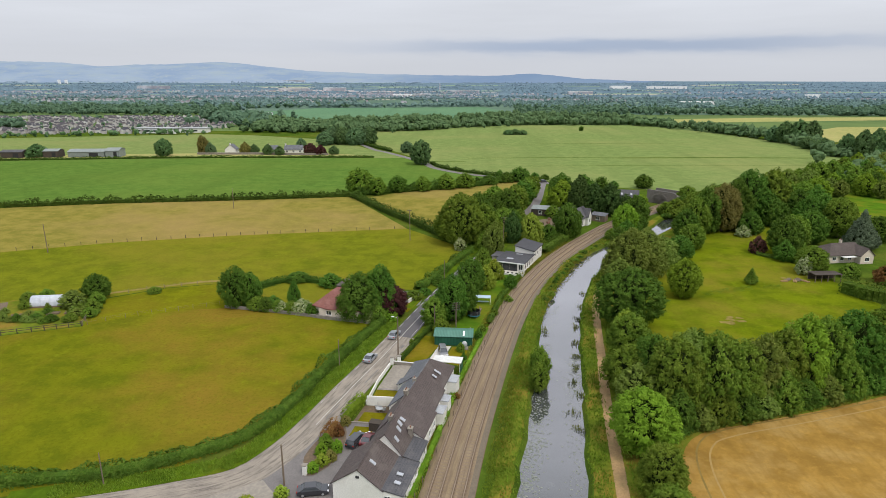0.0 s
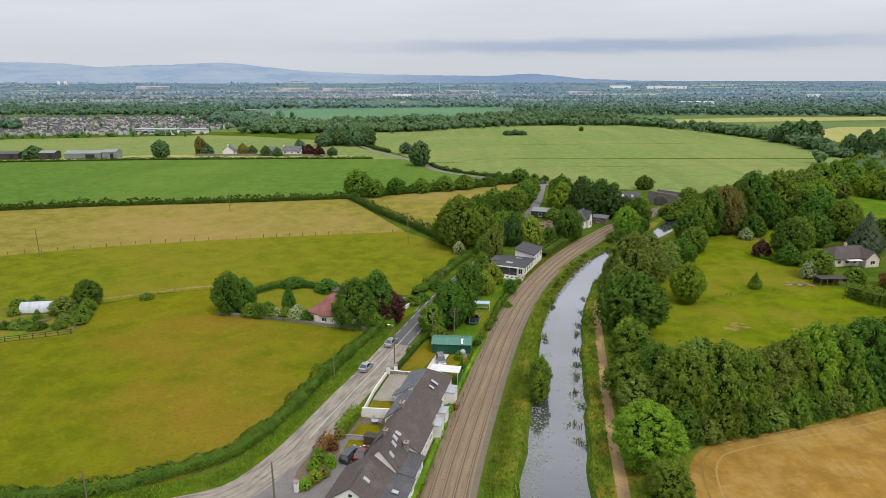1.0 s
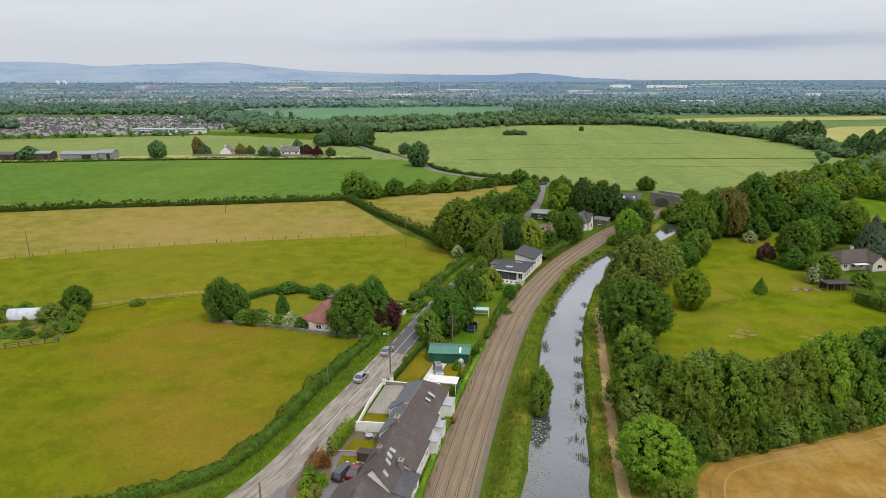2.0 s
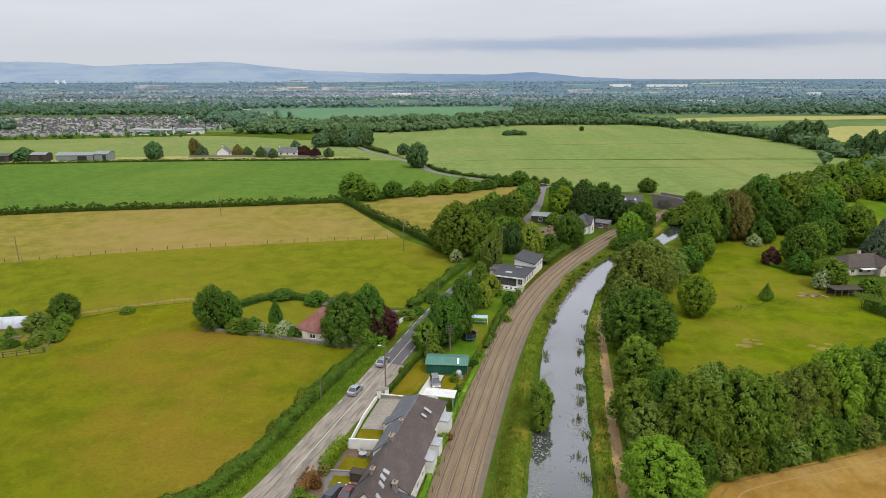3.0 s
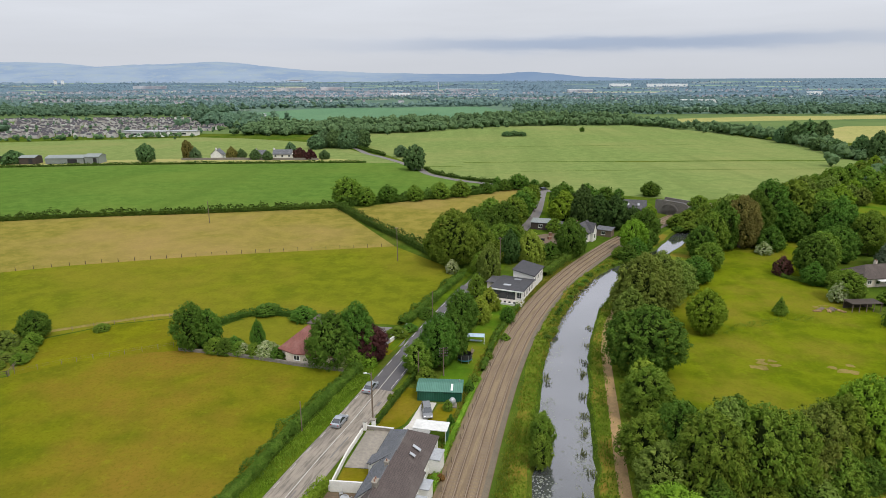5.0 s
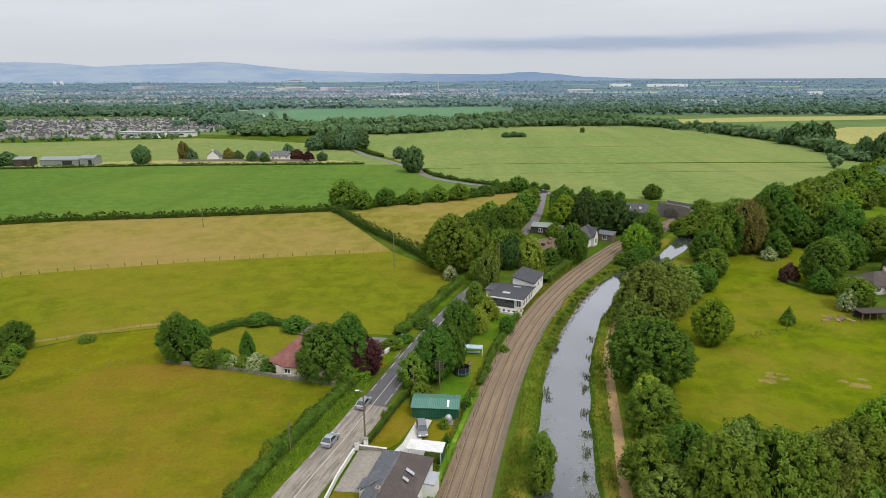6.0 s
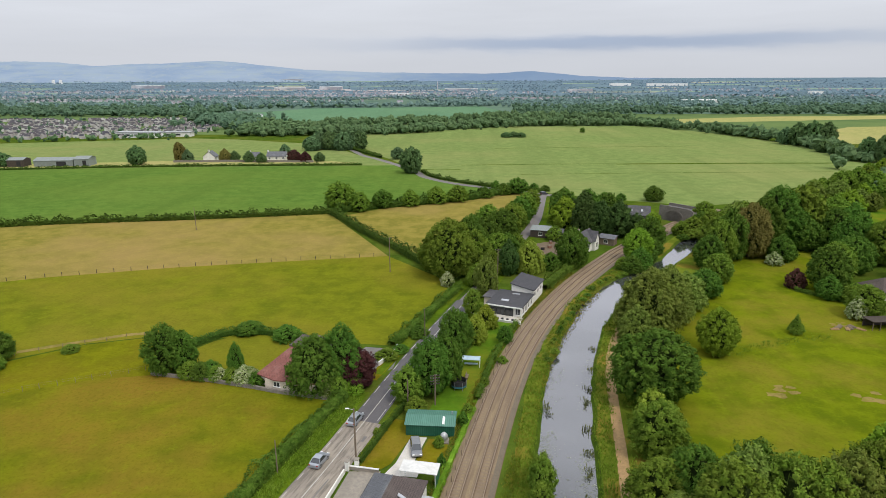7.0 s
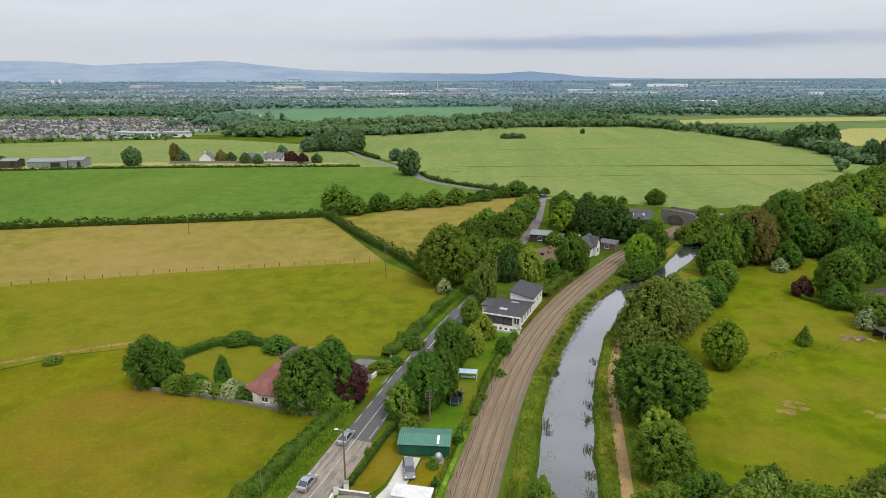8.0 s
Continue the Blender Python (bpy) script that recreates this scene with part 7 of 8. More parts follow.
for s in (-1, 1):
    bm = bmesh.new()
    slab(bm, [(5.0 + s * 2.9, -7.2, 2.6), (5.0 + s * 0.003, -7.2, 5.2), (5.0 + s * 0.003, -0.6, 5.2), (5.0 + s * 2.9, -3.0, 2.6)], 0.14)
    part("wing_roof", bm, M["browntile"], hr, "grey-brown tiled roof slope")
chimney(hr, 0.5, 0.6, 5.2, 1.2, 0.6, 0.9, 2, "cream")
for x in (-5.5, -2.5, 0.5):
    window(hr, x, -4.501, 1.5, 1.4, 1.2, -90)
window(hr, 5.0, -6.901, 1.5, 1.8, 1.3, -90)
hr.scale = (0.86, 0.86, 0.9)
part("awning", one_box((-1.0, -5.6, 2.3), (5.0, 2.0, 0.1)), M["awning"], hr, "white awning")
op = thing("open_shelter", 93.5, 161.6, 6, label="dark open-sided timber shelter beside the meadow", category="shelter")
part("roof", one_box((0, 0, 2.1), (7.5, 3.4, 0.16), -0, 0.02), M["darkwood"], op, "dark flat roof")
for i in range(5):
    for sy in (-1.5, 1.5):
        part("post", one_box((-3.5 + i * 1.75, sy, 1.0), (0.14, 0.14, 2.0)), M["wood"], op)
part("back_panel", one_box((0, 1.4, 0.9), (7.2, 0.08, 1.6)), M["darkwood"], op)
for i in range(7):
    lg = thing("timber_pile", 82.4 + i * 0.95, 160.2 + (i % 3) * 0.8, 20 * i, label="pile of sawn timber on bare soil", category="timber", group="timber piles")
    for j in range(3):
        part("plank", one_box((0, j * 0.3 - 0.3, 0.15 + 0.1 * (j % 2)), (1.8, 0.26, 0.2), 5 * j, 0.02), M["path"] if i % 3 == 0 else M["wood"], lg)


# ---- allotment with polytunnel ----
field("allotment", [(-150, 96), (-99, 115), (-85.2, 121), (-91.5, 139), (-108, 137), (-150, 118)], 0.05, M["bank"], "overgrown vegetable plots", category="garden")
field("yard", [(-150, 103), (-117, 117), (-108, 128), (-112, 134), (-150, 120)], 0.06, M["soil"], "bare earth yard beside the plots", category="yard")
pl = thing("polytunnel", -99.2, 133.0, 10, label="milky white polytunnel among vegetable plots", category="greenhouse")
arc = [(1.7 * math.cos(a), 2.5 * math.sin(a)) for a in np.linspace(0, math.pi, 13)]
bm = bmesh.new()
rows = [[bm.verts.new((x, y, z)) for y, z in arc] for x in np.linspace(-5.2, 5.2, 9)]
for r0, r1 in zip(rows, rows[1:]):
    for i in range(12):
        bm.faces.new((r0[i], r1[i], r1[i + 1], r0[i + 1]))
bm.faces.new(rows[0])
bm.faces.new(rows[-1][::-1])
bmesh.ops.recalc_face_normals(bm, faces=bm.faces[:])
part("cover", bm, M["film"], pl, "milky polythene cover")
for x in np.linspace(-5.2, 5.2, 6):
    bm = bmesh.new()
    for (y0, z0), (y1, z1) in zip(arc, arc[1:]):
        rod(bm, (x, y0 * 1.01, z0 * 1.01), (x, y1 * 1.01, z1 * 1.01), 0.04, None, 5)
    part("hoop", bm, M["metal"], pl, "grey hoop")
part("base_rail", one_box((0, -1.72, 0.2), (10.5, 0.08, 0.4)), M["wood"], pl)
part("base_rail", one_box((0, 1.72, 0.2), (10.5, 0.08, 0.4)), M["wood"], pl)
AR = random.Random(21)
for i in range(34):
    u = AR.random()
    x, y = -112 + u * 24 + AR.uniform(-2, 2), 118 + AR.uniform(0, 13) + u * 4
    if abs(x + 99) < 6 and abs(y - 133) < 4:
        y -= 7
    plant("plot_shrub", x, y, AR.uniform(0.7, 2.2), AR.uniform(0.8, 1.7), AR.choice(("leaf", "leaf_dark", "leaf_grey", "leaf_grey", "leaf")), "bush", 0, 0.8, "in the vegetable plots", "shrub", "plot shrubs")
plant("tree", -92.0, 137.5, 6.2, 3.3, "leaf_dark", "round", 0.02, 1.1, "at the corner of the plots")
plant("tree", -94.5, 132.0, 4.0, 3.0, "leaf_grey", "bush", 0.0, 1.1, "at the corner of the plots")
for x, y, h, r in ((-88.5, 130.0, 2.6, 2.0), (-87.0, 126.0, 2.2, 1.8), (-90.0, 134.0, 3.0, 2.0), (-104.5, 137.0, 2.4, 2.2), (-108.0, 135.5, 2.2, 2.0), (-80.5, 142.5, 1.6, 1.8)):
    plant("plot_shrub", x, y, h, r, "leaf", "bush", 0, 0.9, "in the vegetable plots", "shrub", "plot shrubs")
v = thing("container", -117.0, 130.5, 8, label="small teal steel container on bare earth", category="container")
part("body", one_box((0, 0, 1.0), (3.2, 2.0, 2.0), 0, 0.03), M["bluegrey"], v)
part("door", one_box((0, -1.02, 0.95), (1.2, 0.05, 1.7)), M["bluegrey"], v)
for i in range(5):
    b = thing("raised_bed", -107 + i * 3.6, 124.5 + i * 0.9, 20, label="timber-edged raised bed with pale stones", category="raised bed", group="raised beds")
    for sy in (-0.6, 0.6):
        part("side_board", one_box((0, sy, 0.2), (2.6, 0.08, 0.4)), M["wood"], b)
    part("soil", one_box((0, 0, 0.15), (2.5, 1.1, 0.3)), M["soil"], b)


# ---- fences and poles ----
def fence(name, pts, gap, h, label, rails=0, wire=2, material="wood", post=0.12):
    """Posts with rails or wires along a line, each post a part."""
    ob = thing(name, 0, 0, label=label, category="fence")
    line = curve(pts, gap)
    for q in line:
        part_ob = new("post", POSTS.setdefault((h, post, material), post_mesh(h, post, material)))
        part_ob.parent, part_ob.location = ob, (q.x, q.y, 0)
    for k in range(rails + wire):
        z = h * (0.92 - 0.36 * k)
        w = 0.1
        if k >= rails:
            strip("wire", line, [(0, z), (0.006, z + 0.012)], M["wood"], ob)
            continue
        bm = bmesh.new()
        for a, b in zip(line, line[1:]):
            d = b - a
            box(bm, ((a.x + b.x) / 2, (a.y + b.y) / 2, z), (d.length, 0.04 if rails else 0.02, w), math.degrees(math.atan2(d.y, d.x)))
        part("rail", bm, M[material], ob)
    return ob


POSTS = {}


def post_mesh(h, w, material):
    bm = one_box((0, 0, h / 2), (w, w, h), 0, 0.015)
    me = bpy.data.meshes.new("post")
    bm.to_mesh(me)
    bm.free()
    me.materials.append(M[material])
    return me


fence("field_fence", [(-60.5, 134.7), (-68.7, 130.8), (-78.5, 125.9), (-84.6, 121.5)], 2.6, 1.1, "grey post and wire fence across the pasture", 0, 2, "wood", 0.07)
fence("field_fence", [(-58.5, 147.5), (-69, 150.4), (-79.6, 146), (-90.5, 140)], 3.2, 1.1, "brown post and wire fence across the pasture", 0, 2, "wood", 0.08)
tagged(strip("path", curve([(-58.5, 148.8), (-69, 151.6), (-79.6, 147.2), (-91, 141)], 3), [(0.0, 0.05), (1.4, 0.05)], M["tansoil"]), "worn tan track beside the pasture fence", "path", kind="structure")
fence("plot_fence", [(-150, 95), (-120, 106), (-99, 114.8), (-85.4, 120.6)], 2.4, 1.2, "weathered timber fence round the plots", 2, 0, "darkwood", 0.14)
fence("plot_fence", [(-85.4, 121), (-88.8, 130.5), (-91.8, 138.5)], 2.2, 1.2, "weathered timber fence round the plots", 2, 0, "wood", 0.16)
fence("field_fence", [(-147, 176.3), (-118.6, 189.5), (-85, 200.4), (-55, 208), (-24.4, 214.5)], 4.0, 1.2, "thin post and wire fence between pastures", 0, 2, "darkwood")
fence("lineside_fence", [(-8.6, 64), (-4.2, 84.5), (-0.2, 106), (2.6, 118.5), (7, 138.5), (12.8, 157.5)], 3.0, 1.2, "grey lineside post and wire fence", 0, 3)
fence("wall_fence", [(-30.5, 58), (-28.0, 63.5), (-22.5, 64.8), (-19.0, 65.2)], 1.5, 1.3, "brown timber garden fence", 3, 0, "wood")


def pole(name, x, y, h, label, arms=0, lamp=False, r=0.14):
    ob = thing(name, x, y, label=label, category="utility pole", group="roadside poles")
    bm = bmesh.new()
    rod(bm, (0, 0, -0.2), (0, 0, h), r, r * 0.7, 10)
    part("shaft", bm, M["wood"] if name != "street_lamp" else M["metal"], ob)
    for i in range(arms):
        z = h - 0.25 - 0.5 * i
        part("cross_arm", one_box((0, 0, z), (1.6, 0.1, 0.12), 15), M["darkwood"], ob)
        for sx in (-0.7, -0.3, 0.3, 0.7):
            bm = bmesh.new()
            rod(bm, (sx * math.cos(radians(15)), sx * math.sin(radians(15)), z + 0.06), (sx * math.cos(radians(15)), sx * math.sin(radians(15)), z + 0.2), 0.035, 0.03, 6)
            part("insulator", bm, M["metal"], ob, "small grey insulator")
    if lamp:
        bm = bmesh.new()
        rod(bm, (0, 0, h - 0.3), (-0.7, -0.1, h), 0.04)
        part("arm", bm, M["metal"], ob, "grey lamp arm")
        part("lamp_head", one_box((-0.9, -0.12, h), (0.55, 0.22, 0.12), 8, 0.03), M["white"], ob, "pale lamp head")
    return ob


pole("utility_pole", -14.7, 107.2, 9.1, "tall weathered timber pole with a street lamp beside the lane", 0, True, 0.15)
pole("utility_pole", -25.3, 69.5, 6.2, "weathered timber pole at the lane junction")
pole("utility_pole", -21.6, 198.1, 10.4, "weathered timber pole in the pasture", 1)
pole("utility_pole", -4.2, 124.2, 5.8, "telegraph pole with four cross arms", 4)
pole("utility_pole", -8.7, 122.6, 5.6, "slim timber pole beside the lane")
pole("utility_pole", -25.4, 104.4, 5.5, "slim timber pole in the lane hedge", 0, False, 0.09)
pole("utility_pole", -49, 68.3, 5.0, "slim timber pole in the lane hedge", 0, False, 0.09)
pole("utility_pole", -132.0, 177.0, 9.0, "weathered timber pole in the pasture")
pole("utility_pole", -100.0, 246.0, 8.5, "weathered timber pole in the pasture")
pole("utility_pole", 8.6, 181.0, 12.0, "tall timber pole beside the bungalow", 1)
pole("utility_pole", -8.0, 151.5, 7.0, "slim timber pole beside the lane", 0, False, 0.1)

# ---- cars ----
def paint(name, c):
    k = Nodes(name)
    m = k.done(k.mix(k.ramp(k.noise(k.obj, 3.0), 0.4, 0.8), c, tuple(v * 0.8 for v in c)), 0.3, 0.35, 0.6)
    k.p.inputs["Coat Weight"].default_value = 0.6
    return m


M["silver"], M["darkpaint"] = paint("silver_car_paint", (0.30, 0.325, 0.36)), paint("dark_car_paint", (0.035, 0.037, 0.045))
M["redpaint"], M["greypaint"] = paint("dark_red_car_paint", (0.11, 0.015, 0.018)), paint("grey_car_paint", (0.16, 0.165, 0.175))
M["lamp"] = Nodes("clear_lamp_lens").done((0.75, 0.76, 0.78), 0.15, 0.0, 0.8)
M["taillamp"] = Nodes("red_lamp_lens").done((0.35, 0.02, 0.015), 0.2, 0.0, 0.6)


def car(x, y, heading, colour, label, length=4.4, height=1.5, estate=False):
    """A car whose nose points along heading (degrees clockwise from north)."""
    ob = thing("car", x, y, -heading, z=0.07, label=label, category="car", group="cars")
    L, Wd = length / 2, 0.9
    lower = [(-L, 0.35), (-L + 0.05, 0.85), (-L + 0.25, 0.95), (0, 0.98), (L - 1.3, 0.95), (L - 0.2, 0.78), (L, 0.55), (L - 0.02, 0.3), (L - 0.5, 0.22), (-L + 0.4, 0.22)]
    bm = bmesh.new()
    sides = []
    for sx, k in ((-Wd, 1), (Wd, 1)):
        sides.append([bm.verts.new((sx * (0.97 if z > 0.9 else 1.0), yy, z)) for yy, z in lower])
    bm.faces.new(sides[0])
    bm.faces.new(sides[1][::-1])
    n = len(lower)
    for i in range(n):
        bm.faces.new((sides[0][i], sides[1][i], sides[1][(i + 1) % n], sides[0][(i + 1) % n]))
    bmesh.ops.recalc_face_normals(bm, faces=bm.faces[:])
    bmesh.ops.bevel(bm, geom=bm.edges[:], offset=0.05, segments=2, affect="EDGES")
    part("body", bm, M[colour], ob)
    rear = -L + (0.12 if estate else 0.55)
    base = [(-0.84, rear - 0.1, 0.93), (0.84, rear - 0.1, 0.93), (0.84, L - 1.05, 0.93), (-0.84, L - 1.05, 0.93)]
    top = [(-0.66, rear + (0.25 if estate else 0.65), height - 0.05), (0.66, rear + (0.25 if estate else 0.65), height - 0.05), (0.66, L - 1.85, height - 0.05), (-0.66, L - 1.85, height - 0.05)]
    bm = bmesh.new()
    lo, hi = [bm.verts.new(p) for p in base], [bm.verts.new(p) for p in top]
    bm.faces.new(hi)
    for i in range(4):
        bm.faces.new((lo[i], lo[(i + 1) % 4], hi[(i + 1) % 4], hi[i]))
    bmesh.ops.recalc_face_normals(bm, faces=bm.faces[:])
    part("glazing", bm, M["glass"], ob, "dark glazing")
    bm = bmesh.new()
    yc, ly = (top[0][1] + top[2][1]) / 2, top[2][1] - top[0][1]
    box(bm, (0, yc, height - 0.03), (1.36, ly + 0.12, 0.08), 0, 0.03)
    part("roof", bm, M[colour], ob)
    for b, t in zip(base, top):
        bm = bmesh.new()
        rod(bm, b, t, 0.045, None, 6)
        part("pillar", bm, M[colour], ob)
    for sx in (-1, 1):
        for yy in (-L + 0.85, L - 0.85):
            w = new("wheel")
            w.parent, w.location = ob, (sx * 0.82, yy, 0.32)
            bm = bmesh.new()
            rod(bm, (-0.11, 0, 0), (0.11, 0, 0), 0.32, None, 16)
            part("tyre", bm, M["black"], w, "black tyre")
            bm = bmesh.new()
            rod(bm, (-0.118, 0, 0), (0.118, 0, 0), 0.2, None, 10)
            part("rim", bm, M["metal"], w, "grey wheel rim")
        part("headlight", one_box((sx * 0.62, L - 0.1, 0.68), (0.4, 0.18, 0.16), 0, 0.03), M["lamp"], ob, "clear headlight")
        part("tail_light", one_box((sx * 0.68, -L + 0.03, 0.8), (0.32, 0.1, 0.2), 0, 0.03), M["taillamp"], ob, "red tail light")
        part("mirror", one_box((sx * 0.98, L - 1.45, 1.0), (0.18, 0.12, 0.14), 0, 0.03), M[colour], ob)
    ob.scale = (0.88, 0.88, 0.88)
    return ob


car(-20.1, 107.2, 15, "silver", "silver-blue hatchback on the worn lane", 4.1)
car(-16.9, 118.4, 14, "silver", "pale silver saloon on the worn lane", 4.4)
car(-17.6, 79.8, 20, "darkpaint", "dark estate car parked in the forecourt", 4.6, 1.6, True)
car(-15.9, 80.0, 14, "redpaint", "dark red hatchback parked beside the terrace", 4.0)
car(-21.1, 68.2, 80, "darkpaint", "blue-black saloon parked by the end house", 4.6)
car(-6.3, 110.7, 170, "greypaint", "grey people carrier parked on the concrete drive", 4.5, 1.65, True)
car(36.3, 321.3, 60, "darkpaint", "dark car at the far junction", 4.5, 1.7, True)


# ---- farm buildings ----
def barn(x, y, rz, w, d, h, label, roof="barn", wallm="barn"):
    ob = thing("barn", x, y, rz, label=label, category="barn", group="farm barns")
    part("wall", one_box((0, 0, h / 2), (w, d, h)), M[wallm], ob)
    for s in (-1, 1):
        bm = bmesh.new()
        slab(bm, [(-w / 2 - 0.3, s * (d / 2 + 0.3), h - 0.05), (w / 2 + 0.3, s * (d / 2 + 0.3), h - 0.05), (w / 2 + 0.3, s * 0.003, h + d * 0.14), (-w / 2 - 0.3, s * 0.003, h + d * 0.14)], 0.15)
        part("roof", bm, M[roof], ob, "grey sheet roof slope")
    for x0 in (-w / 2, w / 2 - 0.2):
        bm = bmesh.new()
        v = [bm.verts.new(p) for p in ((x0, -d / 2, h), (x0, d / 2, h), (x0, 0, h + d * 0.13), (x0 + 0.2, -d / 2, h), (x0 + 0.2, d / 2, h), (x0 + 0.2, 0, h + d * 0.13))]
        for f in ((0, 2, 1), (3, 4, 5), (0, 1, 4, 3), (1, 2, 5, 4), (2, 0, 3, 5)):
            bm.faces.new([v[i] for i in f])
        part("gable", bm, M[wallm], ob)
    # a black panel stands for the shade inside an open doorway
    part("doorway", one_box((w * 0.2, -d / 2 - 0.02, h * 0.4), (w * 0.25, 0.08, h * 0.78)), M["black"], ob, "black panel for the shade in an open doorway")
    return ob


barn(-291, 413, 8, 10, 9, 4.4, "open grey farm barn with a dark front", "barn", "darkwood")
barn(-268, 417, 8, 24, 11, 3.8, "long grey sheeted farm barn")
barn(-250, 418, 8, 9, 11, 4.6, "grey sheeted farm barn with dark doorway")
barn(-316, 409, 8, 14, 9, 4.0, "dark timber farm barn", "darkslate", "darkwood")


def farmhouse(x, y, rz, w, d, h, ridge, label, roof="slate", dormer=False):
    ob = thing("farmhouse", x, y, rz, label=label, category="house", group="farm houses")
    part("wall", one_box((0, 0, h / 2), (w, d, h)), M["render"], ob, "white rendered wall")
    for s in (-1, 1):
        bm = bmesh.new()
        slab(bm, [(-w / 2 - 0.3, s * (d / 2 + 0.4), h - 0.2), (w / 2 + 0.3, s * (d / 2 + 0.4), h - 0.2), (w / 2 + 0.3, s * 0.003, ridge), (-w / 2 - 0.3, s * 0.003, ridge)], 0.2)
        part("roof", bm, M[roof], ob, "slate roof slope")
    for x0 in (-w / 2, w / 2 - 0.25):
        bm = bmesh.new()
        v = [bm.verts.new(p) for p in ((x0, -d / 2, h), (x0, d / 2, h), (x0, 0, ridge - 0.15), (x0 + 0.25, -d / 2, h), (x0 + 0.25, d / 2, h), (x0 + 0.25, 0, ridge - 0.15))]
        for f in ((0, 2, 1), (3, 4, 5), (0, 1, 4, 3), (1, 2, 5, 4), (2, 0, 3, 5)):
            bm.faces.new([v[i] for i in f])
        part("gable", bm, M["render"], ob, "white gable")
    chimney(ob, -w / 2 + 0.5, 0, ridge - 0.8, 1.8, 0.8, 1.0, 1)
    for i in range(max(2, int(w / 4))):
        window(ob, -w / 2 + 1.8 + i * (w - 3.6) / max(1, int(w / 4) - 1), -d / 2 - 0.001, h * 0.5, 1.4, 1.4, -90)
    return ob


farmhouse(-177, 443, 95, 8, 8, 3.0, 6.6, "white gabled farmhouse in a walled plot")
farmhouse(-132, 447, 5, 13, 7, 3.0, 5.8, "long white farmhouse under slate")
farmhouse(-147, 445, 8, 7, 6, 3.0, 5.6, "small white farm cottage")
wall("farm_wall", [(-198, 432), (-150, 435), (-104, 434)], 1.4, 0.5, "stone", "low stone wall along the farm plots")


# ---- far woods, towns and hills ----
FR = np.random.default_rng(4)


def plain(y):
    """The far plain is tilted up to reach the horizon in the camera's view."""
    return np.clip((np.asarray(y, float) - 2100) / 2000, 0, 1.05) * 47.0


def far_trees(name, places, height, leaf, label, lumps=7, leaves=60, size=1.0):
    """Many far crowns in one mesh: each a heap of small lumps of foliage under loose leaf clumps."""
    p = np.asarray(places, float)
    n = len(p)
    h = height * FR.uniform(0.55, 1.3, n)
    r = h * FR.uniform(0.42, 0.62, n)
    zz = plain(p[:, 1])
    # lumps: one broad, the rest round its sides and top
    d = FR.normal(0, 1, (n, lumps, 3))
    d /= np.linalg.norm(d, axis=2, keepdims=True)
    d[:, 0] *= 0.1
    c = np.stack([p[:, :1] + d[..., 0] * r[:, None] * 0.6, p[:, 1:2] + d[..., 1] * r[:, None] * 0.6, zz[:, None] + h[:, None] * (0.5 + 0.3 * d[..., 2])], 2)
    lr = FR.uniform(0.30, 0.52, (n, lumps))
    lr[:, 0] = 0.75
    bv, bf = PEBBLE
    wob = 1 + FR.normal(0, 0.26, (n, lumps, len(bv)))
    tall = np.where(np.arange(lumps) == 0, 0.72, 1.15)[None, :, None]
    rad = (lr * r[:, None])[..., None] * wob
    body = np.stack([c[..., :1] + bv[None, None, :, 0] * rad, c[..., 1:2] + bv[None, None, :, 1] * rad, np.maximum(c[..., 2:] + bv[None, None, :, 2] * rad * tall * (h / r / 2)[:, None, None], zz[:, None, None])], 3)
    tris = (bf[None] + (np.arange(n * lumps) * len(bv))[:, None, None]).reshape(-1, 3)
    # leaf clumps over them
    k = FR.integers(0, lumps, (n, leaves))
    u = FR.normal(0, 1, (n, leaves, 3))
    u[..., 2] += 0.4
    u /= np.linalg.norm(u, axis=2, keepdims=True)
    row = np.arange(n)[:, None]
    at = c[row, k] + u * (lr[row, k] * r[:, None] * FR.uniform(0.85, 1.2, (n, leaves)))[..., None]
    at[..., 2] = np.maximum(at[..., 2], zz[:, None])
    co = leaf_quads(FR, at.reshape(-1, 3), u.reshape(-1, 3) * 1.2 + FR.normal(0, 0.6, (n * leaves, 3)), size * height / 10)
    me = leafy(name, co, body.reshape(-1, 3), tris)
    me.polygons.foreach_set("use_smooth", np.zeros(len(me.polygons), bool))
    return tagged(link_mesh(name, me, M[leaf]), label, "woods", kind="stuff")


def belt(pts, n, spread):
    L = np.array([tuple(q) for q in curve(pts, 8)])
    k = FR.integers(0, len(L) - 1, n)
    q = L[k] + (L[k + 1] - L[k]) * FR.uniform(0, 1, n)[:, None]
    return q + FR.normal(0, spread, (n, 2))


# haze is put into the leaf colours: bluer and paler band by band
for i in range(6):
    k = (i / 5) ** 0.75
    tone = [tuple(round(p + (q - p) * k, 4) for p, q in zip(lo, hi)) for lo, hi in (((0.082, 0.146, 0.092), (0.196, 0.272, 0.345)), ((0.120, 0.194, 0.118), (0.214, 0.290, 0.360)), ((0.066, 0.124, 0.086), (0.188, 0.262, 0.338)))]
    M[f"woods_{i}"] = leafage(f"haze_tinted_woods_{i}", tone[0], tone[1], tone[2], 0.35 - 0.05 * i)

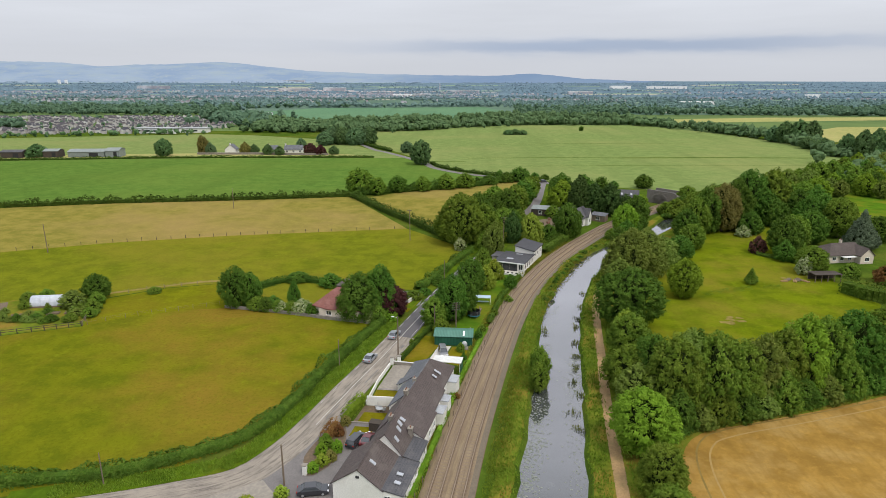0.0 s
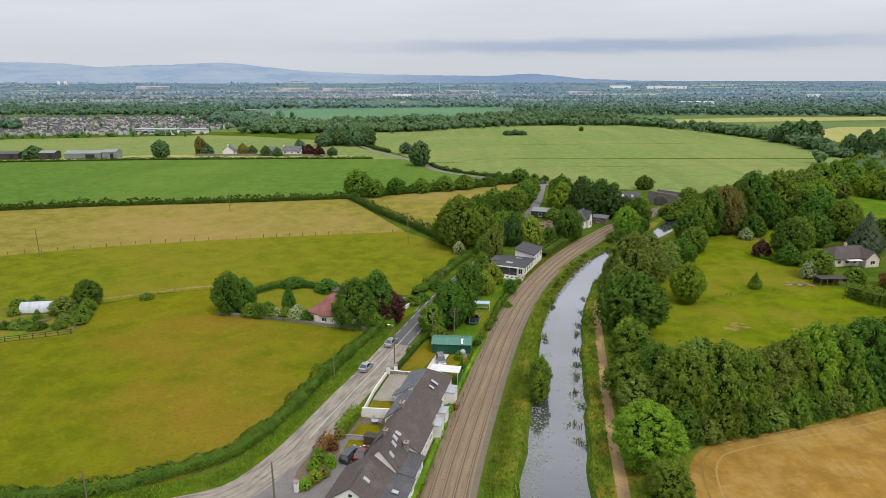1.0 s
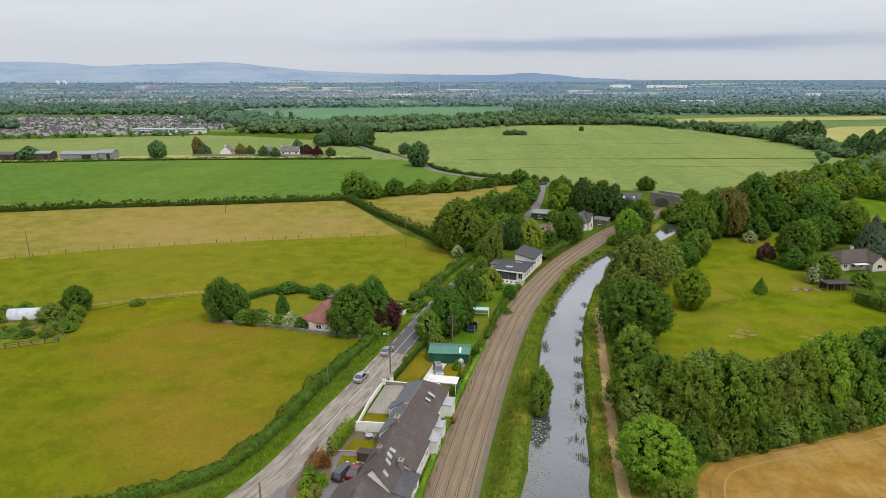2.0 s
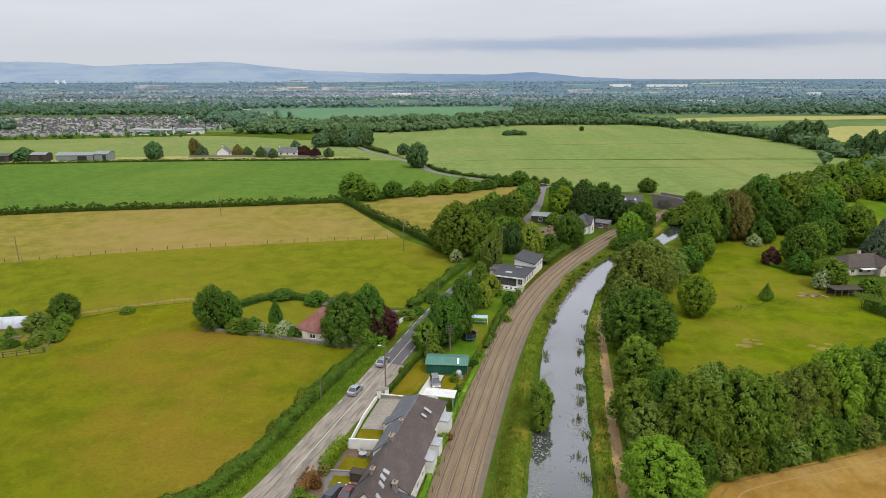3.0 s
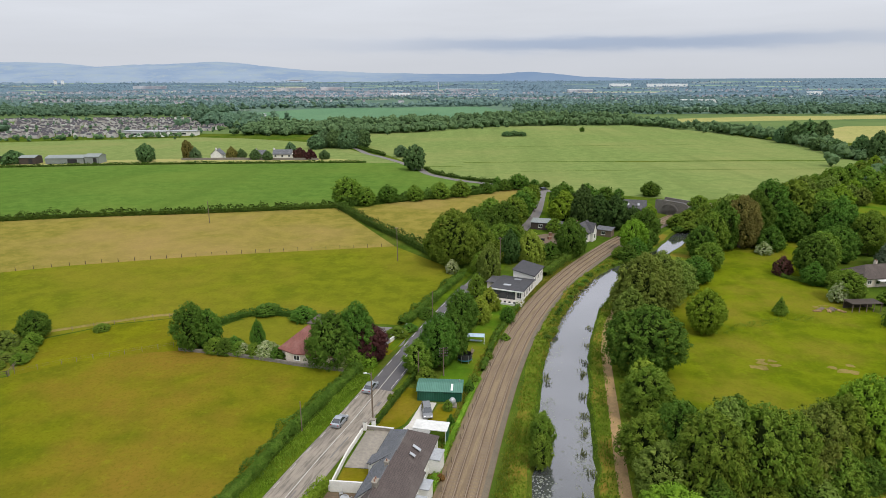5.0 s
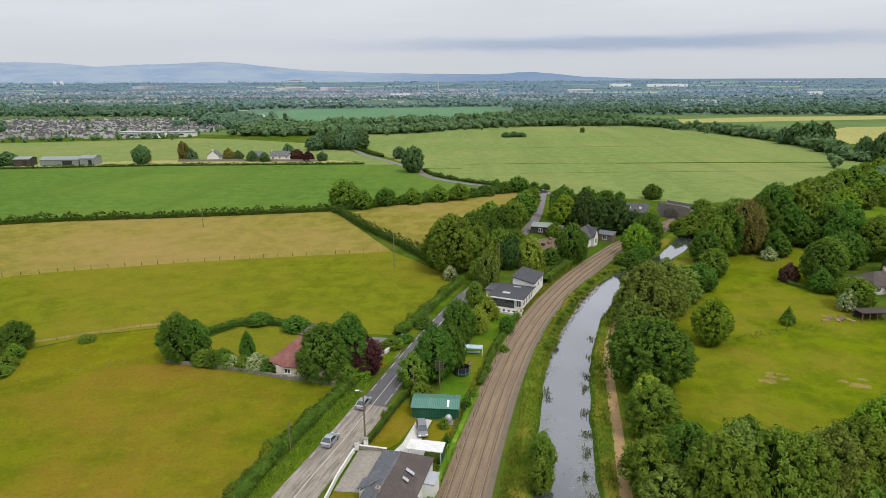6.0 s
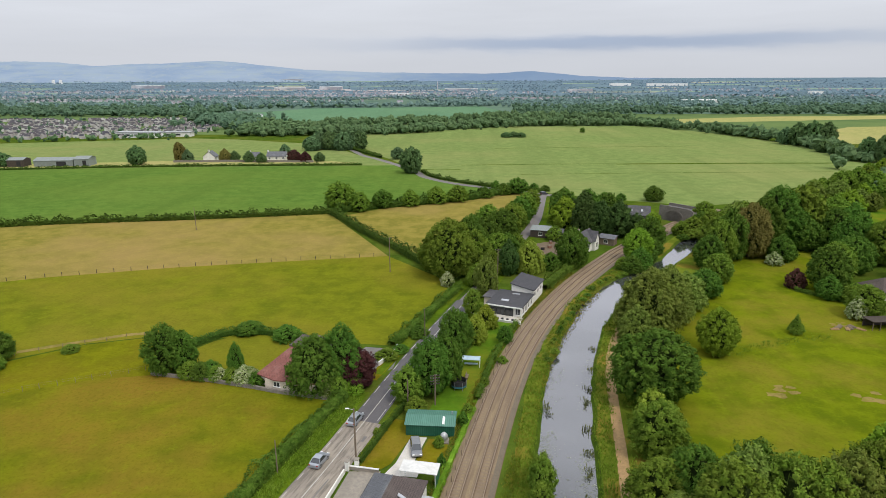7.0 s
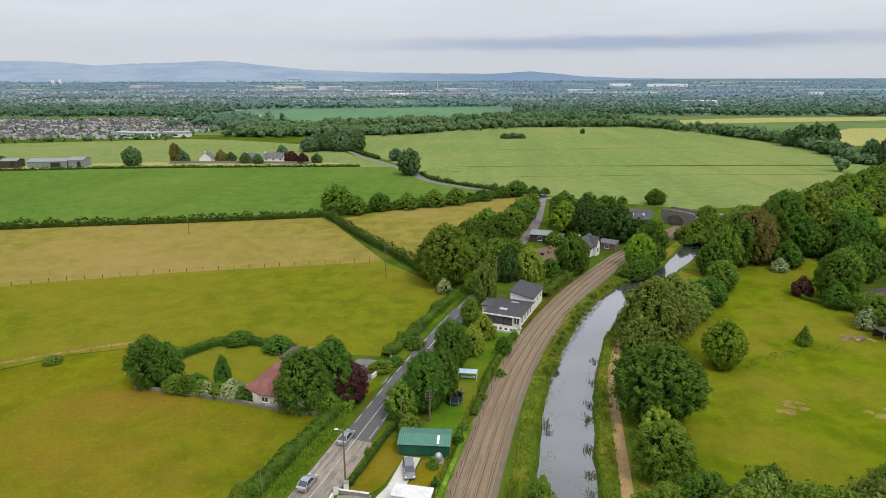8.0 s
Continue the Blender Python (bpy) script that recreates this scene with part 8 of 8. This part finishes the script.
mid = [belt([(-230, 640), (-205, 628), (-160, 640), (-104, 655)], 130, 8), belt([(-100, 645), (-40, 690), (41, 752), (120, 768), (200, 764)], 300, 9),
       belt([(200, 764), (240, 690), (262, 620), (275, 560), (270, 500), (252, 440)], 190, 6), belt([(-210, 705), (-60, 800), (60, 890), (200, 868)], 360, 11),
       belt([(300, 470), (360, 520), (420, 540)], 40, 9), belt([(-210, 640), (-230, 680), (-240, 720), (-270, 780)], 110, 13)]
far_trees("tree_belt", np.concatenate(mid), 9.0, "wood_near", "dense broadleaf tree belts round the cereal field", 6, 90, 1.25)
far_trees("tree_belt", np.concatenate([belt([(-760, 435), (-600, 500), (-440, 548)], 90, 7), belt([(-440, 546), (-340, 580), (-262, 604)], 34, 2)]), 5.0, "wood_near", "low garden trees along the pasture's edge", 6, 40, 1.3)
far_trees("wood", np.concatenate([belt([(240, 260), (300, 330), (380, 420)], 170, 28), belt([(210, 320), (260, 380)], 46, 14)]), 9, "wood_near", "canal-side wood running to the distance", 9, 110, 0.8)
far_trees("estate_wood", np.concatenate([belt([(-250, 800), (-300, 760), (-330, 840)], 90, 18), belt([(-240, 690), (-262, 720)], 26, 8), belt([(-700, 560), (-560, 620), (-480, 640)], 60, 10)]), 12, "woods_0", "tall dark trees beside the estate", 8, 60, 1.0)

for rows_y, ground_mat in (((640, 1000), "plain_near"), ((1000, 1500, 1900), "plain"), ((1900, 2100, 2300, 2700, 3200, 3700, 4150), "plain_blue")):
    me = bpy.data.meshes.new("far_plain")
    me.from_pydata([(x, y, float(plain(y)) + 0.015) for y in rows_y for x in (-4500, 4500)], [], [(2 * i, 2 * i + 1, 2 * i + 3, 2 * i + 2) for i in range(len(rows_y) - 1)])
    tagged(link_mesh("far_plain", me, M[ground_mat]), "blue-green far plain tilted up to fit the camera's horizon", "plain", kind="structure")

# strips of far fields between the woods
STRIPS = []
for i in range(70):
    y = 1050 + 2600 * (i / 70) ** 1.15
    x = FR.uniform(-0.78, 0.84) * y
    if y < 1320 and -420 < x < 120:
        continue
    w, d = FR.uniform(60, 230) * (y / 1400), FR.uniform(22, 55) * (y / 1300)
    STRIPS.append((x, y, w, d))
    a = FR.uniform(-0.12, 0.12)
    pts = [(x + u * w / 2, y + v * d / 2 + a * u * w / 2) for u, v in ((-1, -1), (0.9, -1), (1.05, 0.9), (-0.9, 1))]
    me = bpy.data.meshes.new("far_field")
    me.from_pydata([(px, py, float(plain(py)) + 0.6) for px, py in pts], [], [(0, 1, 2, 3)])
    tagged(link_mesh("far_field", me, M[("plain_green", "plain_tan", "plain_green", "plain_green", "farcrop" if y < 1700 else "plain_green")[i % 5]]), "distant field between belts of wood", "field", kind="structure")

# woods and copses out to the horizon, thinner where fields and towns lie
TOWNS = ((-1000, 1560, 190, 50, 150), (-560, 1480, 150, 40, 170), (-330, 1990, 170, 45, 130), (-760, 1900, 240, 50, 190), (-1250, 1850, 240, 70, 120), (-200, 2200, 240, 60, 160), (170, 1640, 110, 22, 150),
         (-1500, 2300, 300, 60, 150), (-900, 2450, 260, 50, 130), (700, 1850, 140, 30, 30), (1100, 2400, 320, 60, 70), (1250, 1800, 160, 30, 30))
bands = [[] for _ in range(6)]
count = 0
while count < 12500:
    y = 930 * math.exp(FR.uniform(0, 1) * math.log(3650 / 930))
    x = FR.uniform(-0.80, 0.86) * y
    if -400 < x < 70 and 820 + 0.28 * x < y - 40 and y < 1240 + 0.2 * x:
        continue
    if y < 1010 and x > 180 and y < 985 - 0.02 * x:
        continue
    if x < -290 - 0.1 * y * 0.5 and y < 930:
        continue
    cover = noise.noise((x * 0.0030, y * 0.0085, 4.0)) + 0.5 * noise.noise((x * 0.011, y * 0.025, 9.0))
    limit = -0.38 if y < 1250 else -0.20 if y < 1900 else -0.12
    if any(((x - cx) / (1.5 * sx)) ** 2 + ((y - cy) / (1.6 * sy)) ** 2 < 1 for cx, cy, sx, sy, _ in TOWNS):
        limit += 0.22
    if cover < limit or any(abs(x - fx) < fw * 0.48 and abs(y - fy) < fd * 0.5 for fx, fy, fw, fd in STRIPS):
        continue
    count += 1
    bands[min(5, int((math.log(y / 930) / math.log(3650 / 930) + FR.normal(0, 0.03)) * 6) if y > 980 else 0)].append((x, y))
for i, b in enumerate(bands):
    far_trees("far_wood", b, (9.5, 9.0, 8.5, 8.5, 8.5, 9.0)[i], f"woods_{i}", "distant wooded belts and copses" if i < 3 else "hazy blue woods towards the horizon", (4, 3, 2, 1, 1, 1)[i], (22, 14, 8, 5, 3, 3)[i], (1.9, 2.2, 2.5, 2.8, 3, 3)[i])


def houses(name, places, label, wallm, roofm, turn=0.3, big=1.0):
    """Many small pitched-roof houses in one mesh, walls and roofs."""
    verts, faces, mats = [], [], []
    for x, y in places:
        w, d, h = FR.uniform(7, 11) * big, FR.uniform(6.5, 8) * big, FR.uniform(4.6, 5.8) * min(big, 1)
        a = FR.choice((0.0, 1.571)) + turn + FR.normal(0, 0.08)
        c, s = math.cos(a), math.sin(a)
        i = len(verts)
        for px, py, z in ((-1, -1, 0), (1, -1, 0), (1, 1, 0), (-1, 1, 0), (-1, -1, h), (1, -1, h), (1, 1, h), (-1, 1, h), (-1, 0, h + d * 0.36), (1, 0, h + d * 0.36)):
            u, v = px * w / 2, py * d / 2
            verts.append((x + u * c - v * s, y + u * s + v * c, z + float(plain(y))))
        faces += [(i, i + 1, i + 5, i + 4), (i + 1, i + 2, i + 6, i + 5), (i + 2, i + 3, i + 7, i + 6), (i + 3, i, i + 4, i + 7), (i + 5, i + 6, i + 9), (i + 7, i + 4, i + 8), (i + 4, i + 5, i + 9, i + 8), (i + 6, i + 7, i + 8, i + 9)]
        mats += [0] * 6 + [1] * 2
    me = bpy.data.meshes.new(name)
    me.from_pydata(verts, [], faces)
    me.materials.append(M[wallm])
    me.materials.append(M[roofm])
    me.polygons.foreach_set("material_index", mats)
    return tagged(new(name, me), label, "houses", kind="stuff")


M["estatewall"] = surface("estate_walls", (0.54, 0.53, 0.52), (0.24, 0.21, 0.20), 0.08, 0.03, bump=0)
M["estateroof"] = surface("estate_roofs", (0.048, 0.050, 0.062), (0.080, 0.068, 0.070), 0.05, 0.02, bump=0)
# town tones paled and blued to paint haze over them
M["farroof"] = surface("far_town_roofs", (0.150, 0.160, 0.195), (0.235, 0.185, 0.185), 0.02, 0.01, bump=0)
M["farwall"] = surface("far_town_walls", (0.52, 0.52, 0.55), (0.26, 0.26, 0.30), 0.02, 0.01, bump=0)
M["site"] = surface("raw_building_ground", (0.50, 0.42, 0.37), (0.36, 0.33, 0.33), 0.03, 0.01, bump=0)
estate = []
for j in range(24):
    y = 606 + j * 11.5
    for i in range(60):
        x = -268 - y * 0.02 - i * 7.8 + (j % 2) * 4
        if x < -y * 0.88 or FR.random() < 0.34 or (j > 15 and i < 10) or noise.noise((x * 0.02, y * 0.03, 2.0)) < -0.32:
            continue
        estate.append((x + FR.normal(0, 1.2), y + (x + 300) * 0.13 + FR.normal(0, 1.4)))
houses("housing_estate", estate, "estate of small pale houses with grey roofs", "estatewall", "estateroof", 0.15, 0.56)
far_trees("estate_trees", np.stack([FR.uniform(-760, -270, 480), FR.uniform(570, 880, 480)], 1), 4.2, "woods_0", "garden trees among the estate houses", 4, 14, 1.6)
far_trees("estate_trees", np.concatenate([belt([(-640, 640), (-540, 640)], 60, 9), belt([(-560, 575), (-500, 570)], 40, 6)]), 6.5, "woods_0", "small copse among the estate houses", 5, 26, 1.4)
town = [(FR.normal(cx, sx), FR.normal(cy, sy)) for cx, cy, sx, sy, n in TOWNS for _ in range(n)]
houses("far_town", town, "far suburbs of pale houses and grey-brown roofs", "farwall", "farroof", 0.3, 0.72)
for x, y, w, d in ((-640, 2520, 330, 60), (-300, 2440, 420, 46), (-20, 2400, 220, 30)):
    me = bpy.data.meshes.new("building_site")
    me.from_pydata([(x + u * w / 2, y + v * d / 2, float(plain(y + v * d / 2)) + 0.8) for u, v in ((-1, -1), (1, -0.8), (0.9, 1), (-0.95, 0.8))], [], [(0, 1, 2, 3)])
    tagged(link_mesh("building_site", me, M["site"]), "pale raw earth of a far building site", "building site", kind="structure")
for x, y, w, d, h, label in ((-318, 612, 44, 12, 4.5, "long low white school building"), (-284, 622, 26, 10, 4, "low pale hall beside the estate"), (-300, 880, 22, 12, 6, "white building beyond the estate"), (-272, 790, 17, 12, 6, "red-roofed barn by the far field"),
                             (655, 2860, 90, 24, 11, "white warehouse on the horizon"), (850, 2830, 170, 24, 11, "long white warehouse on the horizon"), (480, 1440, 28, 14, 6, "white low works building"), (515, 1430, 44, 16, 6, "white low works building"),
                             (-2990, 3960, 230, 30, 14, "pale warehouse far across the plain"), (-2560, 3800, 260, 30, 14, "pale warehouse far across the plain"), (-1850, 3700, 330, 30, 12, "pale warehouse far across the plain"), (-1200, 3700, 420, 30, 12, "pale warehouse far across the plain"),
                             (-720, 2500, 120, 24, 10, "pale construction site blocks"), (-560, 2520, 90, 24, 12, "pale construction site blocks"), (-40, 2380, 120, 20, 9, "pale construction site blocks"), (-225, 1990, 60, 20, 8, "white low retail block"),
                             (-1400, 2700, 140, 30, 12, "pale low retail block"), (1100, 2100, 40, 20, 9, "white works building among trees"), (390, 2330, 90, 20, 8, "pale low works building")):
    b = thing("far_building", x, y, FR.uniform(-8, 8), z=float(plain(y)), label=label, category="building", group="far buildings")
    part("wall", one_box((0, 0, h / 2), (w, d, h)), M["white" if "white" in label else "farwall" if y > 1000 else "render"], b)
    part("roof", one_box((0, 0, h + 0.4), (w + 1, d + 1, 0.8)), M["terracotta" if "red" in label else "metal" if y < 1000 else "white"], b)
    for i in range(int(w / 9) if y < 2000 else 0):
        part("window", one_box((-w / 2 + 5 + i * 9, -d / 2 - 0.05, h * 0.5), (5, 0.1, h * 0.4)), M["glass"], b)
for x in (-2262, -2222):
    b = thing("tower_block", x, 3350, z=float(plain(3350)), label="pale tower block on the plain", category="building", group="tower blocks")
    part("wall", one_box((0, 0, 11), (11, 11, 22)), M["white"], b)
    part("roof", one_box((0, 0, 22.4), (12, 12, 0.8)), M["farwall"], b)
ch = thing("mast", -130, 2420, z=float(plain(2420)), label="slim pale mast over the far suburb", category="mast")
bm = bmesh.new()
rod(bm, (0, 0, 0), (0, 0, 34), 2.2, 1.4, 8)
part("shaft", bm, M["farwall"], ch)


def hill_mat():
    """Far hills that glow, with the haze put into their blue."""
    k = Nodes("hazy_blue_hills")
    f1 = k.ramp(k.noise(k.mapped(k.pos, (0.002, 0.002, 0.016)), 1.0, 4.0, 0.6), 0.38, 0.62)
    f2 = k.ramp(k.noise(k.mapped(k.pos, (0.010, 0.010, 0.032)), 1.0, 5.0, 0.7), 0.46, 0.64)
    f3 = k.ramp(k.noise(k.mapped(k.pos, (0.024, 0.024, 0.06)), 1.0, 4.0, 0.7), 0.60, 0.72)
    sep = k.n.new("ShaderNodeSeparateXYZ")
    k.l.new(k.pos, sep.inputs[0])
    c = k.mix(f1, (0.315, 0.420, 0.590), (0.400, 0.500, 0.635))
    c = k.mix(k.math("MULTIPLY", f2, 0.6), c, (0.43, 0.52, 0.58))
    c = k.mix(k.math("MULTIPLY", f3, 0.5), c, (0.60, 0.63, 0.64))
    # the low range to the east is a darker blue
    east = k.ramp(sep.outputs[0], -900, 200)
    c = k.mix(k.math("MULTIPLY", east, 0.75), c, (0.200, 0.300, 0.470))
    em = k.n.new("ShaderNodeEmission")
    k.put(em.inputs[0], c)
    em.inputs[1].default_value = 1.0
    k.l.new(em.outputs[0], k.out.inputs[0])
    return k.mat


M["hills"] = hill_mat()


def hills(name, y, x0, x1, skyline, label, rough=6.0, seed=1.0):
    """A range of hills: its skyline rises over several broad summits."""
    xs = np.linspace(x0, x1, 300)
    top = np.interp(xs, [p[0] for p in skyline], [float(p[1]) for p in skyline])
    top = np.convolve(np.pad(top, 4, "edge"), np.ones(9) / 9, "valid")
    top += np.array([rough * (noise.noise((x * 0.004, seed, 0.2)) + 0.5 * noise.noise((x * 0.013, seed, 0.7)) + 0.35 * noise.noise((x * 0.035, seed, 1.7))) for x in xs])
    verts, faces = [], []
    for i, (x, t) in enumerate(zip(xs, top)):
        for f, dy in ((0, -500), (0.45, -320), (0.85, -120), (1, 0)):
            verts.append((x, y + dy, t * f - 2))
        if i:
            a, b = (i - 1) * 4, i * 4
            faces += [(a + j, b + j, b + j + 1, a + j + 1) for j in range(3)]
    me = bpy.data.meshes.new(name)
    me.from_pydata(verts, [], faces)
    for p in me.polygons:
        p.use_smooth = True
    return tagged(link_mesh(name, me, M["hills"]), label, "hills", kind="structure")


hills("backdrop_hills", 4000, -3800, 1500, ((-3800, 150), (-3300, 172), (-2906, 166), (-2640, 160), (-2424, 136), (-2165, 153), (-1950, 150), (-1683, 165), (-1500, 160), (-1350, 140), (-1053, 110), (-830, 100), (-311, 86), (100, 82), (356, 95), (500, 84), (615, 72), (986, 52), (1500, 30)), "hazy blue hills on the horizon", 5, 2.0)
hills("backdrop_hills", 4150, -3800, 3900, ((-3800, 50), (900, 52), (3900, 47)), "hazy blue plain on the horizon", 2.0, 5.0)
